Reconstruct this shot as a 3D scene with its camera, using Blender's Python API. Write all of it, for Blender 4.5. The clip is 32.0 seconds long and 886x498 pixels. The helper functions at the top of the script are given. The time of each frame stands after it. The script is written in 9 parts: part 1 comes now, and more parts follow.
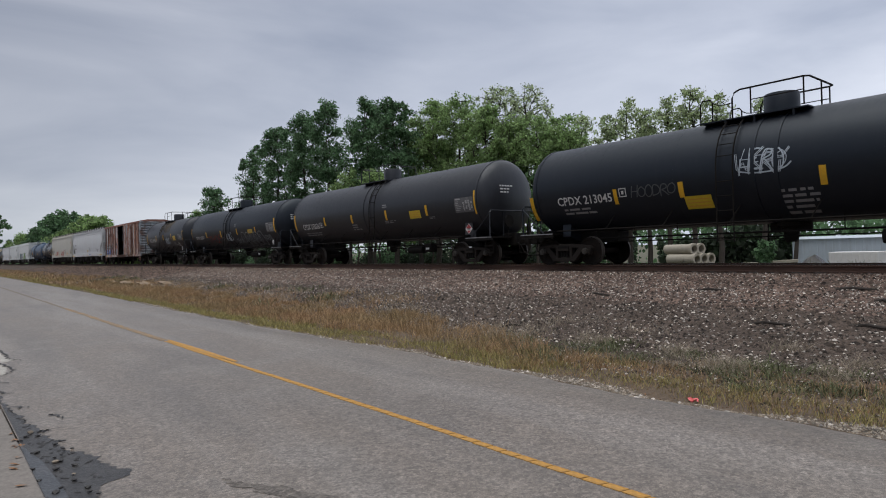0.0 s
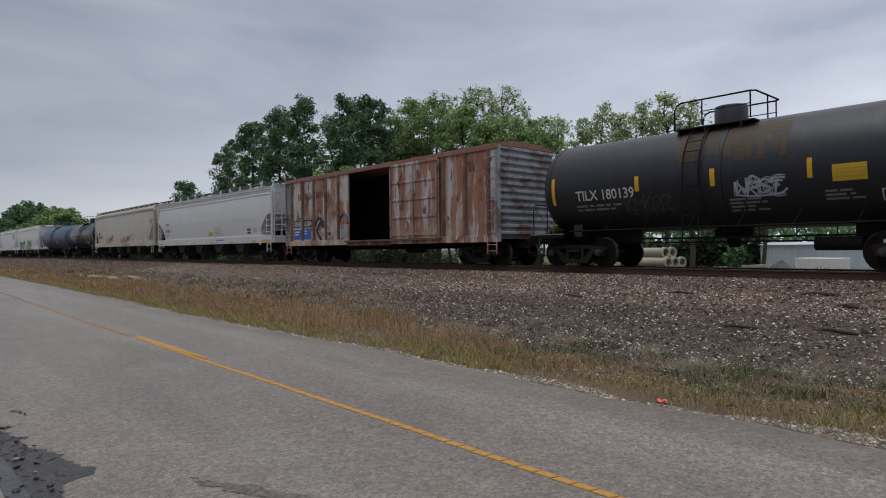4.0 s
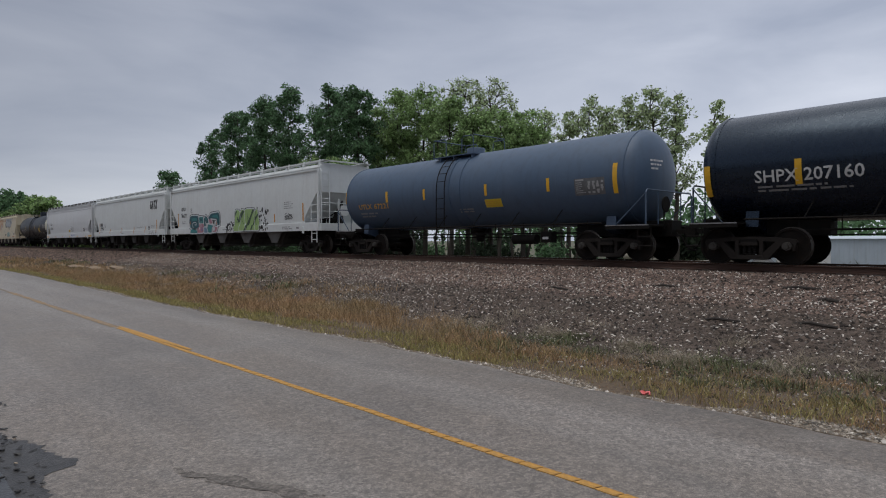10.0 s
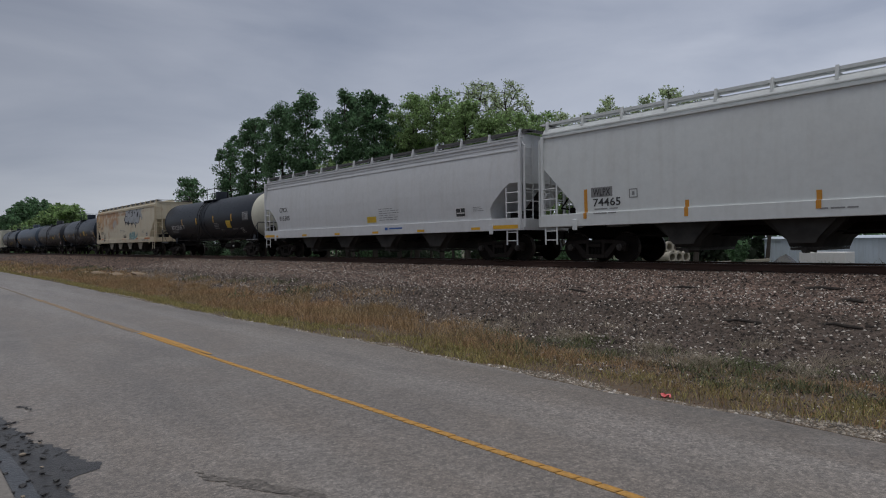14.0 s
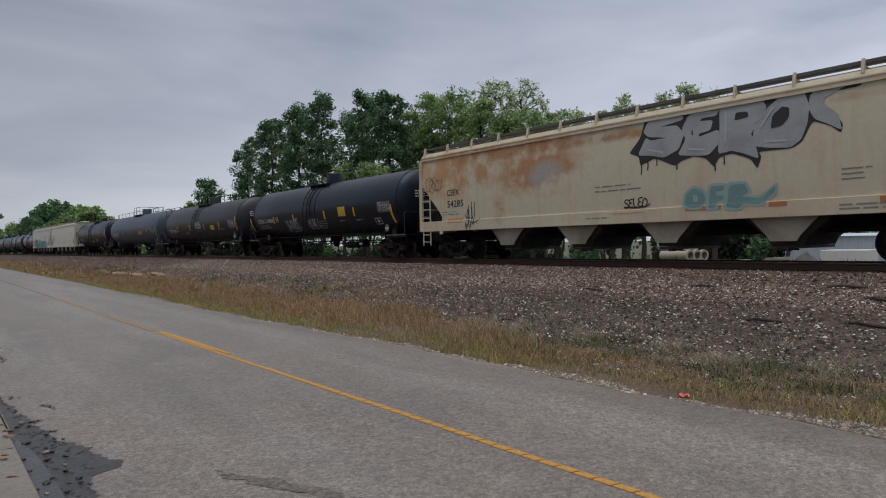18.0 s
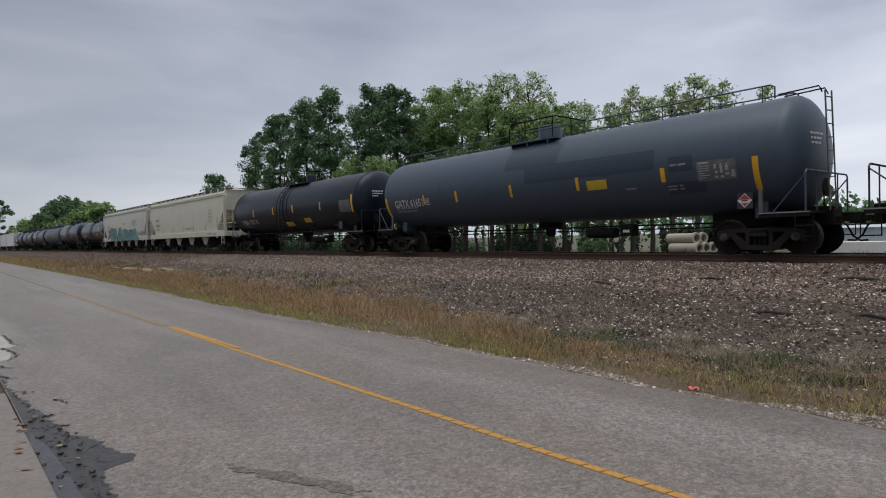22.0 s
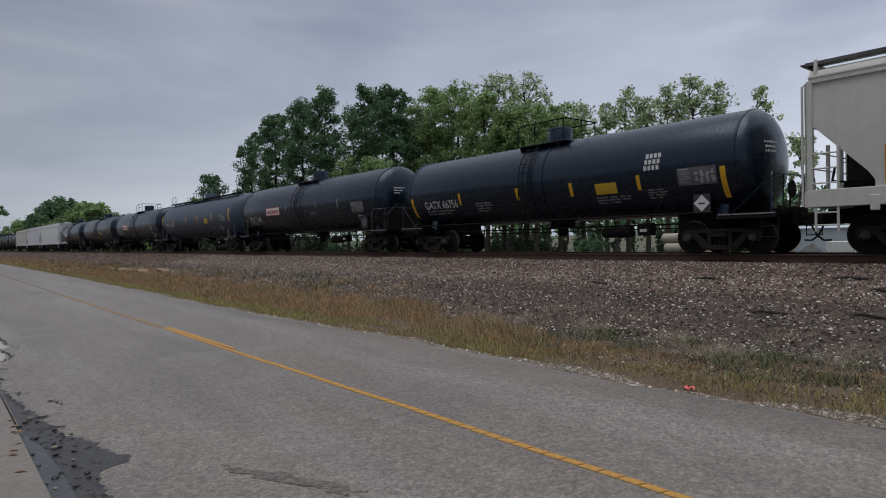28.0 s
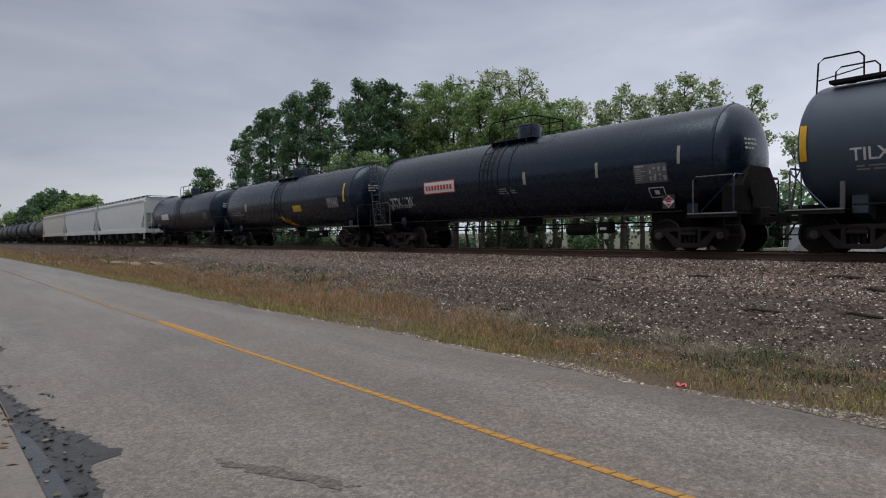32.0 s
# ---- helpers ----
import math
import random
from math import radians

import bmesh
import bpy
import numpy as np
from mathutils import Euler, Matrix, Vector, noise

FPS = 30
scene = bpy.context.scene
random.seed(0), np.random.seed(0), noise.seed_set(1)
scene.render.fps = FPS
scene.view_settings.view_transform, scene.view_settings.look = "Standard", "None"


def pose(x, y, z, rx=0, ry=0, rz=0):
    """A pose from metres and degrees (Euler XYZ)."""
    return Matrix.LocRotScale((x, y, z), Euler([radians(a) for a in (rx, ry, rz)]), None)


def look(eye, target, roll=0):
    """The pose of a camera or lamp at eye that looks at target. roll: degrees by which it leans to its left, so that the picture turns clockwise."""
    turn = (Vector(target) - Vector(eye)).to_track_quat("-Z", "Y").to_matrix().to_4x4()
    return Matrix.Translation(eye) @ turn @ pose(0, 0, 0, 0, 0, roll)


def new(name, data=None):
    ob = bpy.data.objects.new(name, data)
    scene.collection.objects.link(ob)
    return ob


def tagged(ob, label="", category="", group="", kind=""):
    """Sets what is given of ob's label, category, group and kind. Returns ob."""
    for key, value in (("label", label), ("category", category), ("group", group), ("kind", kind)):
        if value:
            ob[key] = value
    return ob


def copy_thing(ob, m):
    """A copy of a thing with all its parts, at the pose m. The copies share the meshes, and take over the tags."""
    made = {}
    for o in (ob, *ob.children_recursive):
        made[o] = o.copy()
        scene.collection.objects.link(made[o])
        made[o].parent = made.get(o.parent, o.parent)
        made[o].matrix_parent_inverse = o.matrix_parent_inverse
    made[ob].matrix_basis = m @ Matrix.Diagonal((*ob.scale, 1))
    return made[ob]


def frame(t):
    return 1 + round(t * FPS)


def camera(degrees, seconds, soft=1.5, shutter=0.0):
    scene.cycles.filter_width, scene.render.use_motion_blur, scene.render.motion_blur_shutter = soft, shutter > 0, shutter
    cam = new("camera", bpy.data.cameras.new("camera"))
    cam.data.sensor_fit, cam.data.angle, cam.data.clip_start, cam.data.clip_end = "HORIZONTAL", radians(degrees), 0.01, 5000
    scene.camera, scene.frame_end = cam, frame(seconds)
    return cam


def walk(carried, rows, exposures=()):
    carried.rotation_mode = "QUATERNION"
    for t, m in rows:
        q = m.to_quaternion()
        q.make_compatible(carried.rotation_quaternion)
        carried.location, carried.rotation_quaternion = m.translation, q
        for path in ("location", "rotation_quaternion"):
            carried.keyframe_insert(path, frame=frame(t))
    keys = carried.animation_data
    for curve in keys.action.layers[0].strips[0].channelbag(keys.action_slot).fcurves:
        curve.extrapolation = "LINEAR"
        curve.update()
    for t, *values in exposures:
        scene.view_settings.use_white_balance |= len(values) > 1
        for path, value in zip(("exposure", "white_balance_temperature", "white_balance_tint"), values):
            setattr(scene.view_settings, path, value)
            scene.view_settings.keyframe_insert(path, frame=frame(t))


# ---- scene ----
EYE = (0.0, 0.0, 1.7)
RAIL_Y, RAIL_Z = 17.4, 1.075   # centre line of the track and top of rail
cam = camera(71.45, 32.0, soft=1.05)
TURNS = [
    (0, 90.080, 1.597, 50.134), (0.5, 90.069, 1.581, 50.125), (1, 90.067, 1.513, 50.097), (1.5, 90.074, 1.423, 50.020),
    (2, 90.080, 1.356, 49.915), (2.5, 90.090, 1.235, 49.751), (3, 90.089, 1.030, 49.349), (3.5, 90.061, 0.812, 48.637),
    (5.5, 89.572, 0.077, 46.252), (6, 89.425, 0.073, 46.255), (6.5, 89.350, 0.048, 46.250), (7, 89.319, 0.009, 46.235),
    (7.5, 89.296, -0.025, 46.223), (8, 89.287, -0.043, 46.226), (8.5, 89.289, -0.020, 46.245), (9, 89.283, 0.042, 46.305),
    (9.5, 89.259, 0.125, 46.427), (10, 89.219, 0.189, 46.569), (10.5, 89.183, 0.255, 46.730), (11, 89.169, 0.352, 46.923),
    (11.5, 89.177, 0.493, 47.101), (12, 89.244, 0.620, 47.168), (12.5, 89.340, 0.636, 47.216), (13, 89.396, 0.641, 47.456),
    (13.5, 89.459, 0.704, 47.809), (14, 89.536, 0.764, 48.130), (14.5, 89.581, 0.825, 48.418), (16.5, 89.599, 1.007, 49.184),
    (17, 89.633, 0.933, 49.283), (17.5, 89.592, 0.940, 49.427), (18, 89.510, 1.016, 49.595), (18.5, 89.446, 1.081, 49.727),
    (19, 89.390, 1.129, 49.845), (19.5, 89.308, 1.188, 49.978), (20, 89.221, 1.245, 50.090), (20.5, 89.161, 1.309, 50.157),
    (21, 89.105, 1.358, 50.213), (21.5, 89.035, 1.358, 50.272), (22, 88.962, 1.342, 50.328), (22.5, 88.905, 1.343, 50.375),
    (23, 88.886, 1.351, 50.390), (23.5, 88.884, 1.334, 50.372), (24, 88.886, 1.311, 50.336), (24.5, 88.900, 1.349, 50.312),
    (25, 88.917, 1.416, 50.294), (25.5, 88.921, 1.447, 50.257), (27.5, 88.951, 1.379, 50.031), (28, 88.965, 1.403, 49.971),
    (28.5, 88.996, 1.393, 49.886), (29, 89.006, 1.347, 49.786), (29.5, 88.978, 1.289, 49.698), (30, 88.904, 1.213, 49.631),
    (30.5, 88.806, 1.124, 49.583), (31, 88.704, 1.067, 49.539), (31.5, 88.614, 1.019, 49.500), (32, 88.556, 0.911, 49.460),
]
walk(cam, [(t, pose(*EYE, rx, ry, rz)) for t, rx, ry, rz in TURNS], exposures=[(0, 0.13, 6450, 10), (2, 0.04, 6450, 10), (3, -0.02, 6530, 10), (6, -0.06, 6330, 10), (7, -0.13, 6330, 10), (8, -0.13, 6530, 10), (11, -0.09, 6330, 10), (12, -0.1, 6430, 10), (13, -0.12, 6380, 10), (14, -0.35, 6330, 10), (17, -0.12, 6330, 10), (18, -0.08, 6480, 10), (19, -0.27, 6280, 10), (20, -0.02, 6430, 10), (21, 0, 6480, 10), (22, 0.03, 6530, 10), (24, 0.03, 6600, 10), (25, -0.07, 6550, 10), (26.5, -0.14, 6400, 10), (27.5, -0.22, 6330, 10), (28, -0.19, 6330, 10), (29, -0.08, 6380, 10), (31, -0.03, 6450, 10), (32, -0.03, 6500, 10)])


def travel(t):
    """Metres that the train has rolled by t seconds."""
    return 12.7386 * t + 0.5 * 0.007623 * ((t - 16) ** 2 - 256)


# ---------------------------------------------------------------- light
def build_sky():
    world = bpy.data.worlds.new("overcast_sky")
    scene.world = world
    world.use_nodes = True
    nt = world.node_tree
    nt.nodes.clear()
    N, L = nt.nodes.new, nt.links.new
    out, bg = N("ShaderNodeOutputWorld"), N("ShaderNodeBackground")
    tc, sep = N("ShaderNodeTexCoord"), N("ShaderNodeSeparateXYZ")
    L(tc.outputs["Generated"], sep.inputs[0])
    # grey cloud deck: pale at the horizon, slate above it, bright overhead
    ramp = N("ShaderNodeValToRGB")
    e = ramp.color_ramp.elements
    e[0].position, e[0].color = 0.0, (0.43, 0.46, 0.525, 1)
    e[1].position, e[1].color = 1.0, (0.95, 0.97, 1.0, 1)
    for p, c in ((0.05, (0.54, 0.57, 0.625, 1)), (0.13, (0.455, 0.485, 0.555, 1)), (0.3, (0.375, 0.405, 0.48, 1)), (0.45, (0.42, 0.445, 0.515, 1))):
        k = e.new(p)
        k.color = c
    L(sep.outputs["Z"], ramp.inputs[0])
    # flattened, streaked cloud layers
    warp = N("ShaderNodeMapping")
    warp.inputs["Scale"].default_value = (1.0, 1.0, 4.0)
    L(tc.outputs["Generated"], warp.inputs[0])
    n1 = N("ShaderNodeTexNoise")
    n1.inputs["Scale"].default_value, n1.inputs["Detail"].default_value, n1.inputs["Roughness"].default_value = 1.7, 6, 0.52
    n1.inputs["Distortion"].default_value = 0.5
    L(warp.outputs[0], n1.inputs["Vector"])
    r2 = N("ShaderNodeValToRGB")
    r2.color_ramp.elements[0].position, r2.color_ramp.elements[0].color = 0.3, (0.74, 0.77, 0.82, 1)
    r2.color_ramp.elements[1].position, r2.color_ramp.elements[1].color = 0.72, (1.23, 1.21, 1.18, 1)
    L(n1.outputs["Fac"], r2.inputs[0])
    mul = N("ShaderNodeMix")
    mul.data_type, mul.blend_type = "RGBA", "MULTIPLY"
    mul.inputs["Factor"].default_value = 1.0
    L(ramp.outputs[0], mul.inputs["A"]), L(r2.outputs[0], mul.inputs["B"])
    # the deck is brighter over the far side of the track
    glow = N("ShaderNodeVectorMath")
    glow.operation = "DOT_PRODUCT"
    glow.inputs[1].default_value = (-0.1, 1.0, 0.0)
    L(tc.outputs["Generated"], glow.inputs[0])
    gm = N("ShaderNodeMapRange")
    gm.inputs["From Min"].default_value, gm.inputs["From Max"].default_value = 0.0, 1.0
    gm.inputs["To Min"].default_value, gm.inputs["To Max"].default_value = 0.84, 1.43
    L(glow.outputs["Value"], gm.inputs["Value"])
    gs = N("ShaderNodeVectorMath")
    gs.operation = "SCALE"
    L(mul.outputs["Result"], gs.inputs[0]), L(gm.outputs[0], gs.inputs["Scale"])
    sky = N("ShaderNodeTexSky")
    sky.sky_type, sky.sun_disc = "NISHITA", False
    sky.sun_elevation, sky.sun_rotation = radians(80), radians(200)
    dim = N("ShaderNodeMix")
    dim.data_type, dim.blend_type = "RGBA", "MULTIPLY"
    dim.inputs["Factor"].default_value = 1.0
    dim.inputs["B"].default_value = (0.06, 0.06, 0.06, 1)
    L(sky.outputs[0], dim.inputs["A"])
    both = N("ShaderNodeMix")
    both.data_type = "RGBA"
    both.inputs["Factor"].default_value = 0.93
    L(dim.outputs["Result"], both.inputs["A"]), L(gs.outputs[0], both.inputs["B"])
    L(both.outputs["Result"], bg.inputs["Color"])
    bg.inputs["Strength"].default_value = 1.0
    L(bg.outputs[0], out.inputs[0])
    lamp = bpy.data.lights.new("sun", "SUN")
    lamp.energy, lamp.angle, lamp.color = 1.2, radians(50), (1.0, 0.965, 0.91)
    ob = new("sun", lamp)
    ob.matrix_world = look((4, 0, 60), (0, 10, 0))


build_sky()


# ---------------------------------------------------------------- materials
MATS = {}


def material(name, color, rough=0.6, metal=0.0, spots=None, spot_scale=3.0, spot_amount=0.5, grain=40.0, grain_amount=0.15,
             streak=None, streak_amount=0.4, bump=0.02, spec=0.5, edge=(0.42, 0.68), island=0.0, objrand=0.0, emit=0.0, through_light=0.0, speck=None, second=0.37, cells=(), blots=(), drift=(), tint=None):
    """A surface with its colour, broad stains (spots), runs from above (streak), fine grain and relief, at true size."""
    if name in MATS:
        return MATS[name]
    m = bpy.data.materials.new(name)
    m.use_nodes = True
    nt = m.node_tree
    N, L = nt.nodes.new, nt.links.new
    b = nt.nodes["Principled BSDF"]
    tc = N("ShaderNodeTexCoord")
    vec = tc.outputs["Object"]
    col = N("ShaderNodeRGB")
    col.outputs[0].default_value = (*color, 1)
    cur = col.outputs[0]

    def mixin(fac, other, kind="MIX"):
        nonlocal cur
        mx = N("ShaderNodeMix")
        mx.data_type, mx.blend_type = "RGBA", kind
        L(fac, mx.inputs["Factor"])
        L(cur, mx.inputs["A"])
        if isinstance(other, tuple):
            mx.inputs["B"].default_value = (*other, 1)
        else:
            L(other, mx.inputs["B"])
        cur = mx.outputs["Result"]

    def noise_fac(scale, lo, hi, amount, stretch=(1, 1, 1), detail=5.0):
        mp = N("ShaderNodeMapping")
        mp.inputs["Scale"].default_value = stretch
        L(vec, mp.inputs[0])
        n = N("ShaderNodeTexNoise")
        n.inputs["Scale"].default_value, n.inputs["Detail"].default_value = scale, detail
        L(mp.outputs[0], n.inputs["Vector"])
        mr = N("ShaderNodeMapRange")
        mr.inputs["From Min"].default_value, mr.inputs["From Max"].default_value = lo, hi
        mr.inputs["To Min"].default_value, mr.inputs["To Max"].default_value = 0.0, amount
        L(n.outputs["Fac"], mr.inputs["Value"])
        return mr.outputs[0], n

    if spots:
        f, _ = noise_fac(spot_scale, edge[0], edge[1], spot_amount)
        mixin(f, spots)
    for tone, stretch, lo, hi, amount in drift:        # long bands of wear along one way
        f, _ = noise_fac(1.0, lo, hi, amount, stretch, detail=4.0)
        mixin(f, tone)
    for (bx, bz), (wx, wz), tone, amount in blots:     # one broad stain with its own place and ragged edge
        mp, gr = N("ShaderNodeMapping"), N("ShaderNodeTexGradient")
        mp.vector_type = "TEXTURE"
        mp.inputs["Location"].default_value, mp.inputs["Scale"].default_value = (bx, 0, bz), (wx, 30, wz)
        gr.gradient_type = "SPHERICAL"
        L(vec, mp.inputs[0]), L(mp.outputs[0], gr.inputs[0])
        f, _ = noise_fac(1.6, 0.32, 0.62, 1.0, detail=7.0)
        ml, mr = N("ShaderNodeMath"), N("ShaderNodeMapRange")
        ml.operation = "MULTIPLY"
        L(gr.outputs["Fac"], ml.inputs[0]), L(f, ml.inputs[1]), L(ml.outputs[0], mr.inputs["Value"])
        mr.inputs["From Min"].default_value, mr.inputs["From Max"].default_value, mr.inputs["To Max"].default_value = 0.08, 0.5, amount
        mixin(mr.outputs[0], tone)
    if streak:
        f, _ = noise_fac(2.2, 0.5, 0.75, streak_amount, (2.2, 2.2, 0.16))
        mixin(f, streak)
    f, gn = noise_fac(grain, 0.3, 0.7, grain_amount, detail=3.0)
    mixin(f, tuple(min(1.0, c * 1.8 + 0.02) for c in color))
    f, _ = noise_fac(grain * second, 0.45, 0.75, grain_amount)
    mixin(f, tuple(c * 0.45 for c in color))
    if speck:                             # pale stones worn bare in the surface
        vo = N("ShaderNodeTexVoronoi")
        vo.inputs["Scale"].default_value = grain * 0.9
        L(vec, vo.inputs["Vector"])
        mr = N("ShaderNodeMapRange")
        mr.inputs["From Min"].default_value, mr.inputs["From Max"].default_value = 0.30, 0.12
        mr.inputs["To Min"].default_value, mr.inputs["To Max"].default_value = 0.0, 0.55
        L(vo.outputs["Distance"], mr.inputs["Value"])
        pick = N("ShaderNodeMath")
        pick.operation = "MULTIPLY"
        sepc = N("ShaderNodeSeparateColor")
        L(vo.outputs["Color"], sepc.inputs[0])
        L(mr.outputs[0], pick.inputs[0]), L(sepc.outputs[0], pick.inputs[1])
        mixin(pick.outputs[0], speck)
    for scale, amount in cells:           # crushed stones of uneven tone, bound in the surface
        vc = N("ShaderNodeTexVoronoi")
        vc.inputs["Scale"].default_value = scale
        L(vec, vc.inputs["Vector"])
        sc, mc, hs = N("ShaderNodeSeparateColor"), N("ShaderNodeMapRange"), N("ShaderNodeHueSaturation")
        L(vc.outputs["Color"], sc.inputs[0]), L(sc.outputs[1], mc.inputs["Value"])
        mc.inputs["To Min"].default_value, mc.inputs["To Max"].default_value = 1.0 - amount, 1.0 + amount
        L(mc.outputs[0], hs.inputs["Value"]), L(cur, hs.inputs["Color"])
        cur = hs.outputs["Color"]
    if island or objrand:
        src = N("ShaderNodeNewGeometry").outputs["Random Per Island"] if island else N("ShaderNodeObjectInfo").outputs["Random"]
        amt = island or objrand
        hsv = N("ShaderNodeHueSaturation")
        mr = N("ShaderNodeMapRange")
        mr.inputs["To Min"].default_value, mr.inputs["To Max"].default_value = 1.0 - amt, 1.0 + amt
        L(src, mr.inputs["Value"]), L(mr.outputs[0], hsv.inputs["Value"]), L(cur, hsv.inputs["Color"])
        cur = hsv.outputs["Color"]
    L(cur, b.inputs["Base Color"])
    mr = N("ShaderNodeMapRange")
    mr.inputs["To Min"].default_value, mr.inputs["To Max"].default_value = max(0.05, rough - 0.12), min(1.0, rough + 0.12)
    L(gn.outputs["Fac"], mr.inputs["Value"]), L(mr.outputs[0], b.inputs["Roughness"])
    b.inputs["Metallic"].default_value = metal
    b.inputs["Specular IOR Level"].default_value = spec
    if tint:                              # colours the gloss itself, standing in for reflections of a bluer sky
        b.inputs["Specular Tint"].default_value = (*tint, 1)
    if bump:
        bp = N("ShaderNodeBump")
        bp.inputs["Strength"].default_value, bp.inputs["Distance"].default_value = 0.6, bump
        L(gn.outputs["Fac"], bp.inputs["Height"]), L(bp.outputs[0], b.inputs["Normal"])
    if emit:
        b.inputs["Emission Color"].default_value = (*color, 1)
        b.inputs["Emission Strength"].default_value = emit
    if through_light:                     # thin leaves let light through
        tr, mix = N("ShaderNodeBsdfTranslucent"), N("ShaderNodeMixShader")
        L(cur, tr.inputs["Color"])
        mix.inputs[0].default_value = through_light
        L(b.outputs[0], mix.inputs[1]), L(tr.outputs[0], mix.inputs[2]), L(mix.outputs[0], nt.nodes["Material Output"].inputs["Surface"])
    MATS[name] = m
    return m


def paint(name, color, rough=0.45, **kw):
    kw = {**dict(spots=tuple(c * 0.72 for c in color), spot_scale=0.7, spot_amount=0.45, grain=9.0, grain_amount=0.10, bump=0.002), **kw}
    return material(name, color, rough, **kw)


BLACK = paint("black tank paint", (0.0085, 0.0105, 0.0160), 0.44, spots=(0.0105, 0.0120, 0.0165), streak=(0.0145, 0.0155, 0.019), streak_amount=0.5, spec=0.42, tint=(0.78, 0.89, 1.0))
GLOSSBLACK = paint("glossy blue black tank paint", (0.0035, 0.0065, 0.0165), 0.28, spots=(0.0042, 0.0070, 0.015), streak=(0.0060, 0.0085, 0.0145), streak_amount=0.5, spec=0.68, tint=(0.64, 0.81, 1.0))
NAVY = paint("deep blue black tank paint", (0.0048, 0.0072, 0.0148), 0.36, spots=(0.0056, 0.0080, 0.015), streak=(0.0075, 0.0092, 0.0145), streak_amount=0.5, spec=0.44, tint=(0.72, 0.86, 1.0))
SOOT = paint("faded black tank paint", (0.0180, 0.0183, 0.0222), 0.42, spots=(0.0205, 0.0212, 0.025), streak=(0.031, 0.0305, 0.0335), streak_amount=0.6, spec=0.55, tint=(0.86, 0.92, 1.0))
SLATE = paint("blue grey tank paint", (0.062, 0.100, 0.162), 0.5, spots=(0.082, 0.114, 0.165), streak=(0.046, 0.064, 0.095), streak_amount=0.5)
DARKSLATE = paint("dark slate tank paint", (0.054, 0.073, 0.103), 0.45, spots=(0.061, 0.080, 0.108), streak=(0.043, 0.058, 0.078), spec=0.5, tint=(0.85, 0.93, 1.0))
DEEPSLATE = paint("overpainted slate patch", (0.025, 0.041, 0.068), 0.4, spots=(0.030, 0.046, 0.072))
WHITE = paint("pale grey car paint", (0.63, 0.64, 0.655), 0.5, spots=(0.57, 0.57, 0.57), streak=(0.49, 0.48, 0.46), streak_amount=0.3)
LIGHT = paint("light grey car paint", (0.69, 0.715, 0.71), 0.5, spots=(0.625, 0.635, 0.62), streak=(0.53, 0.53, 0.505), streak_amount=0.3)
BEIGE = paint("beige grey car paint", (0.555, 0.535, 0.475), 0.55, spots=(0.49, 0.465, 0.405), streak=(0.39, 0.36, 0.325), streak_amount=0.5)
CREAM = paint("cream car paint", (0.62, 0.605, 0.50), 0.55, spots=(0.56, 0.54, 0.445), streak=(0.50, 0.47, 0.39), streak_amount=0.35)
PALEBEIGE = paint("off-white car paint", (0.58, 0.575, 0.525), 0.55, spots=(0.53, 0.525, 0.475), streak=(0.47, 0.46, 0.42), streak_amount=0.35)
RUSTCREAM = paint("rust stained cream paint", (0.60, 0.535, 0.41), 0.6, spots=(0.45, 0.27, 0.14), spot_scale=0.32, spot_amount=0.5, edge=(0.54, 0.74), streak=(0.50, 0.36, 0.20), streak_amount=0.45,
                  blots=(((-7.6, 3.3), (3.2, 1.3), (0.56, 0.31, 0.12), 0.9), ((-4.0, 3.85), (6.0, 0.35), (0.46, 0.20, 0.07), 0.95), ((-8.6, 2.4), (1.2, 1.6), (0.55, 0.33, 0.16), 0.7), ((-3.0, 3.0), (2.6, 1.2), (0.42, 0.19, 0.07), 0.95), ((-6.2, 3.3), (2.6, 0.9), (0.42, 0.20, 0.08), 0.8), ((-2.6, 2.8), (1.0, 0.7), (0.36, 0.36, 0.36), 0.9), ((0.0, 3.72), (9.5, 0.22), (0.36, 0.17, 0.07), 0.9), ((-4.6, 1.9), (0.7, 0.8), (0.40, 0.22, 0.10), 0.7)))
BOXRUST = paint("rusted boxcar paint", (0.30, 0.145, 0.105), 0.75, spots=(0.36, 0.18, 0.12), spot_scale=0.9, spot_amount=0.8, streak=(0.30, 0.125, 0.075), streak_amount=0.6, grain=14.0, grain_amount=0.22, bump=0.006,
                drift=(((0.50, 0.56, 0.59), (1.3, 1.0, 0.40), 0.44, 0.50, 0.9), ((0.62, 0.60, 0.57), (2.3, 1.0, 0.9), 0.54, 0.57, 0.85), ((0.24, 0.095, 0.062), (2.8, 1.0, 0.42), 0.49, 0.545, 0.85), ((0.075, 0.032, 0.026), (3.4, 1.0, 1.9), 0.585, 0.62, 0.9), ((0.40, 0.15, 0.065), (5.0, 1.0, 0.30), 0.56, 0.62, 0.75)),
                blots=(((-6.3, 1.5), (1.7, 1.1), (0.52, 0.58, 0.62), 0.9), ((-3.0, 1.5), (2.4, 1.4), (0.58, 0.55, 0.53), 0.9), ((-2.1, 3.6), (1.0, 1.7), (0.58, 0.60, 0.60), 0.85), ((4.2, 1.3), (3.0, 0.6), (0.40, 0.30, 0.2), 0.7), ((6.6, 2.2), (0.9, 1.6), (0.30, 0.13, 0.06), 0.8)))
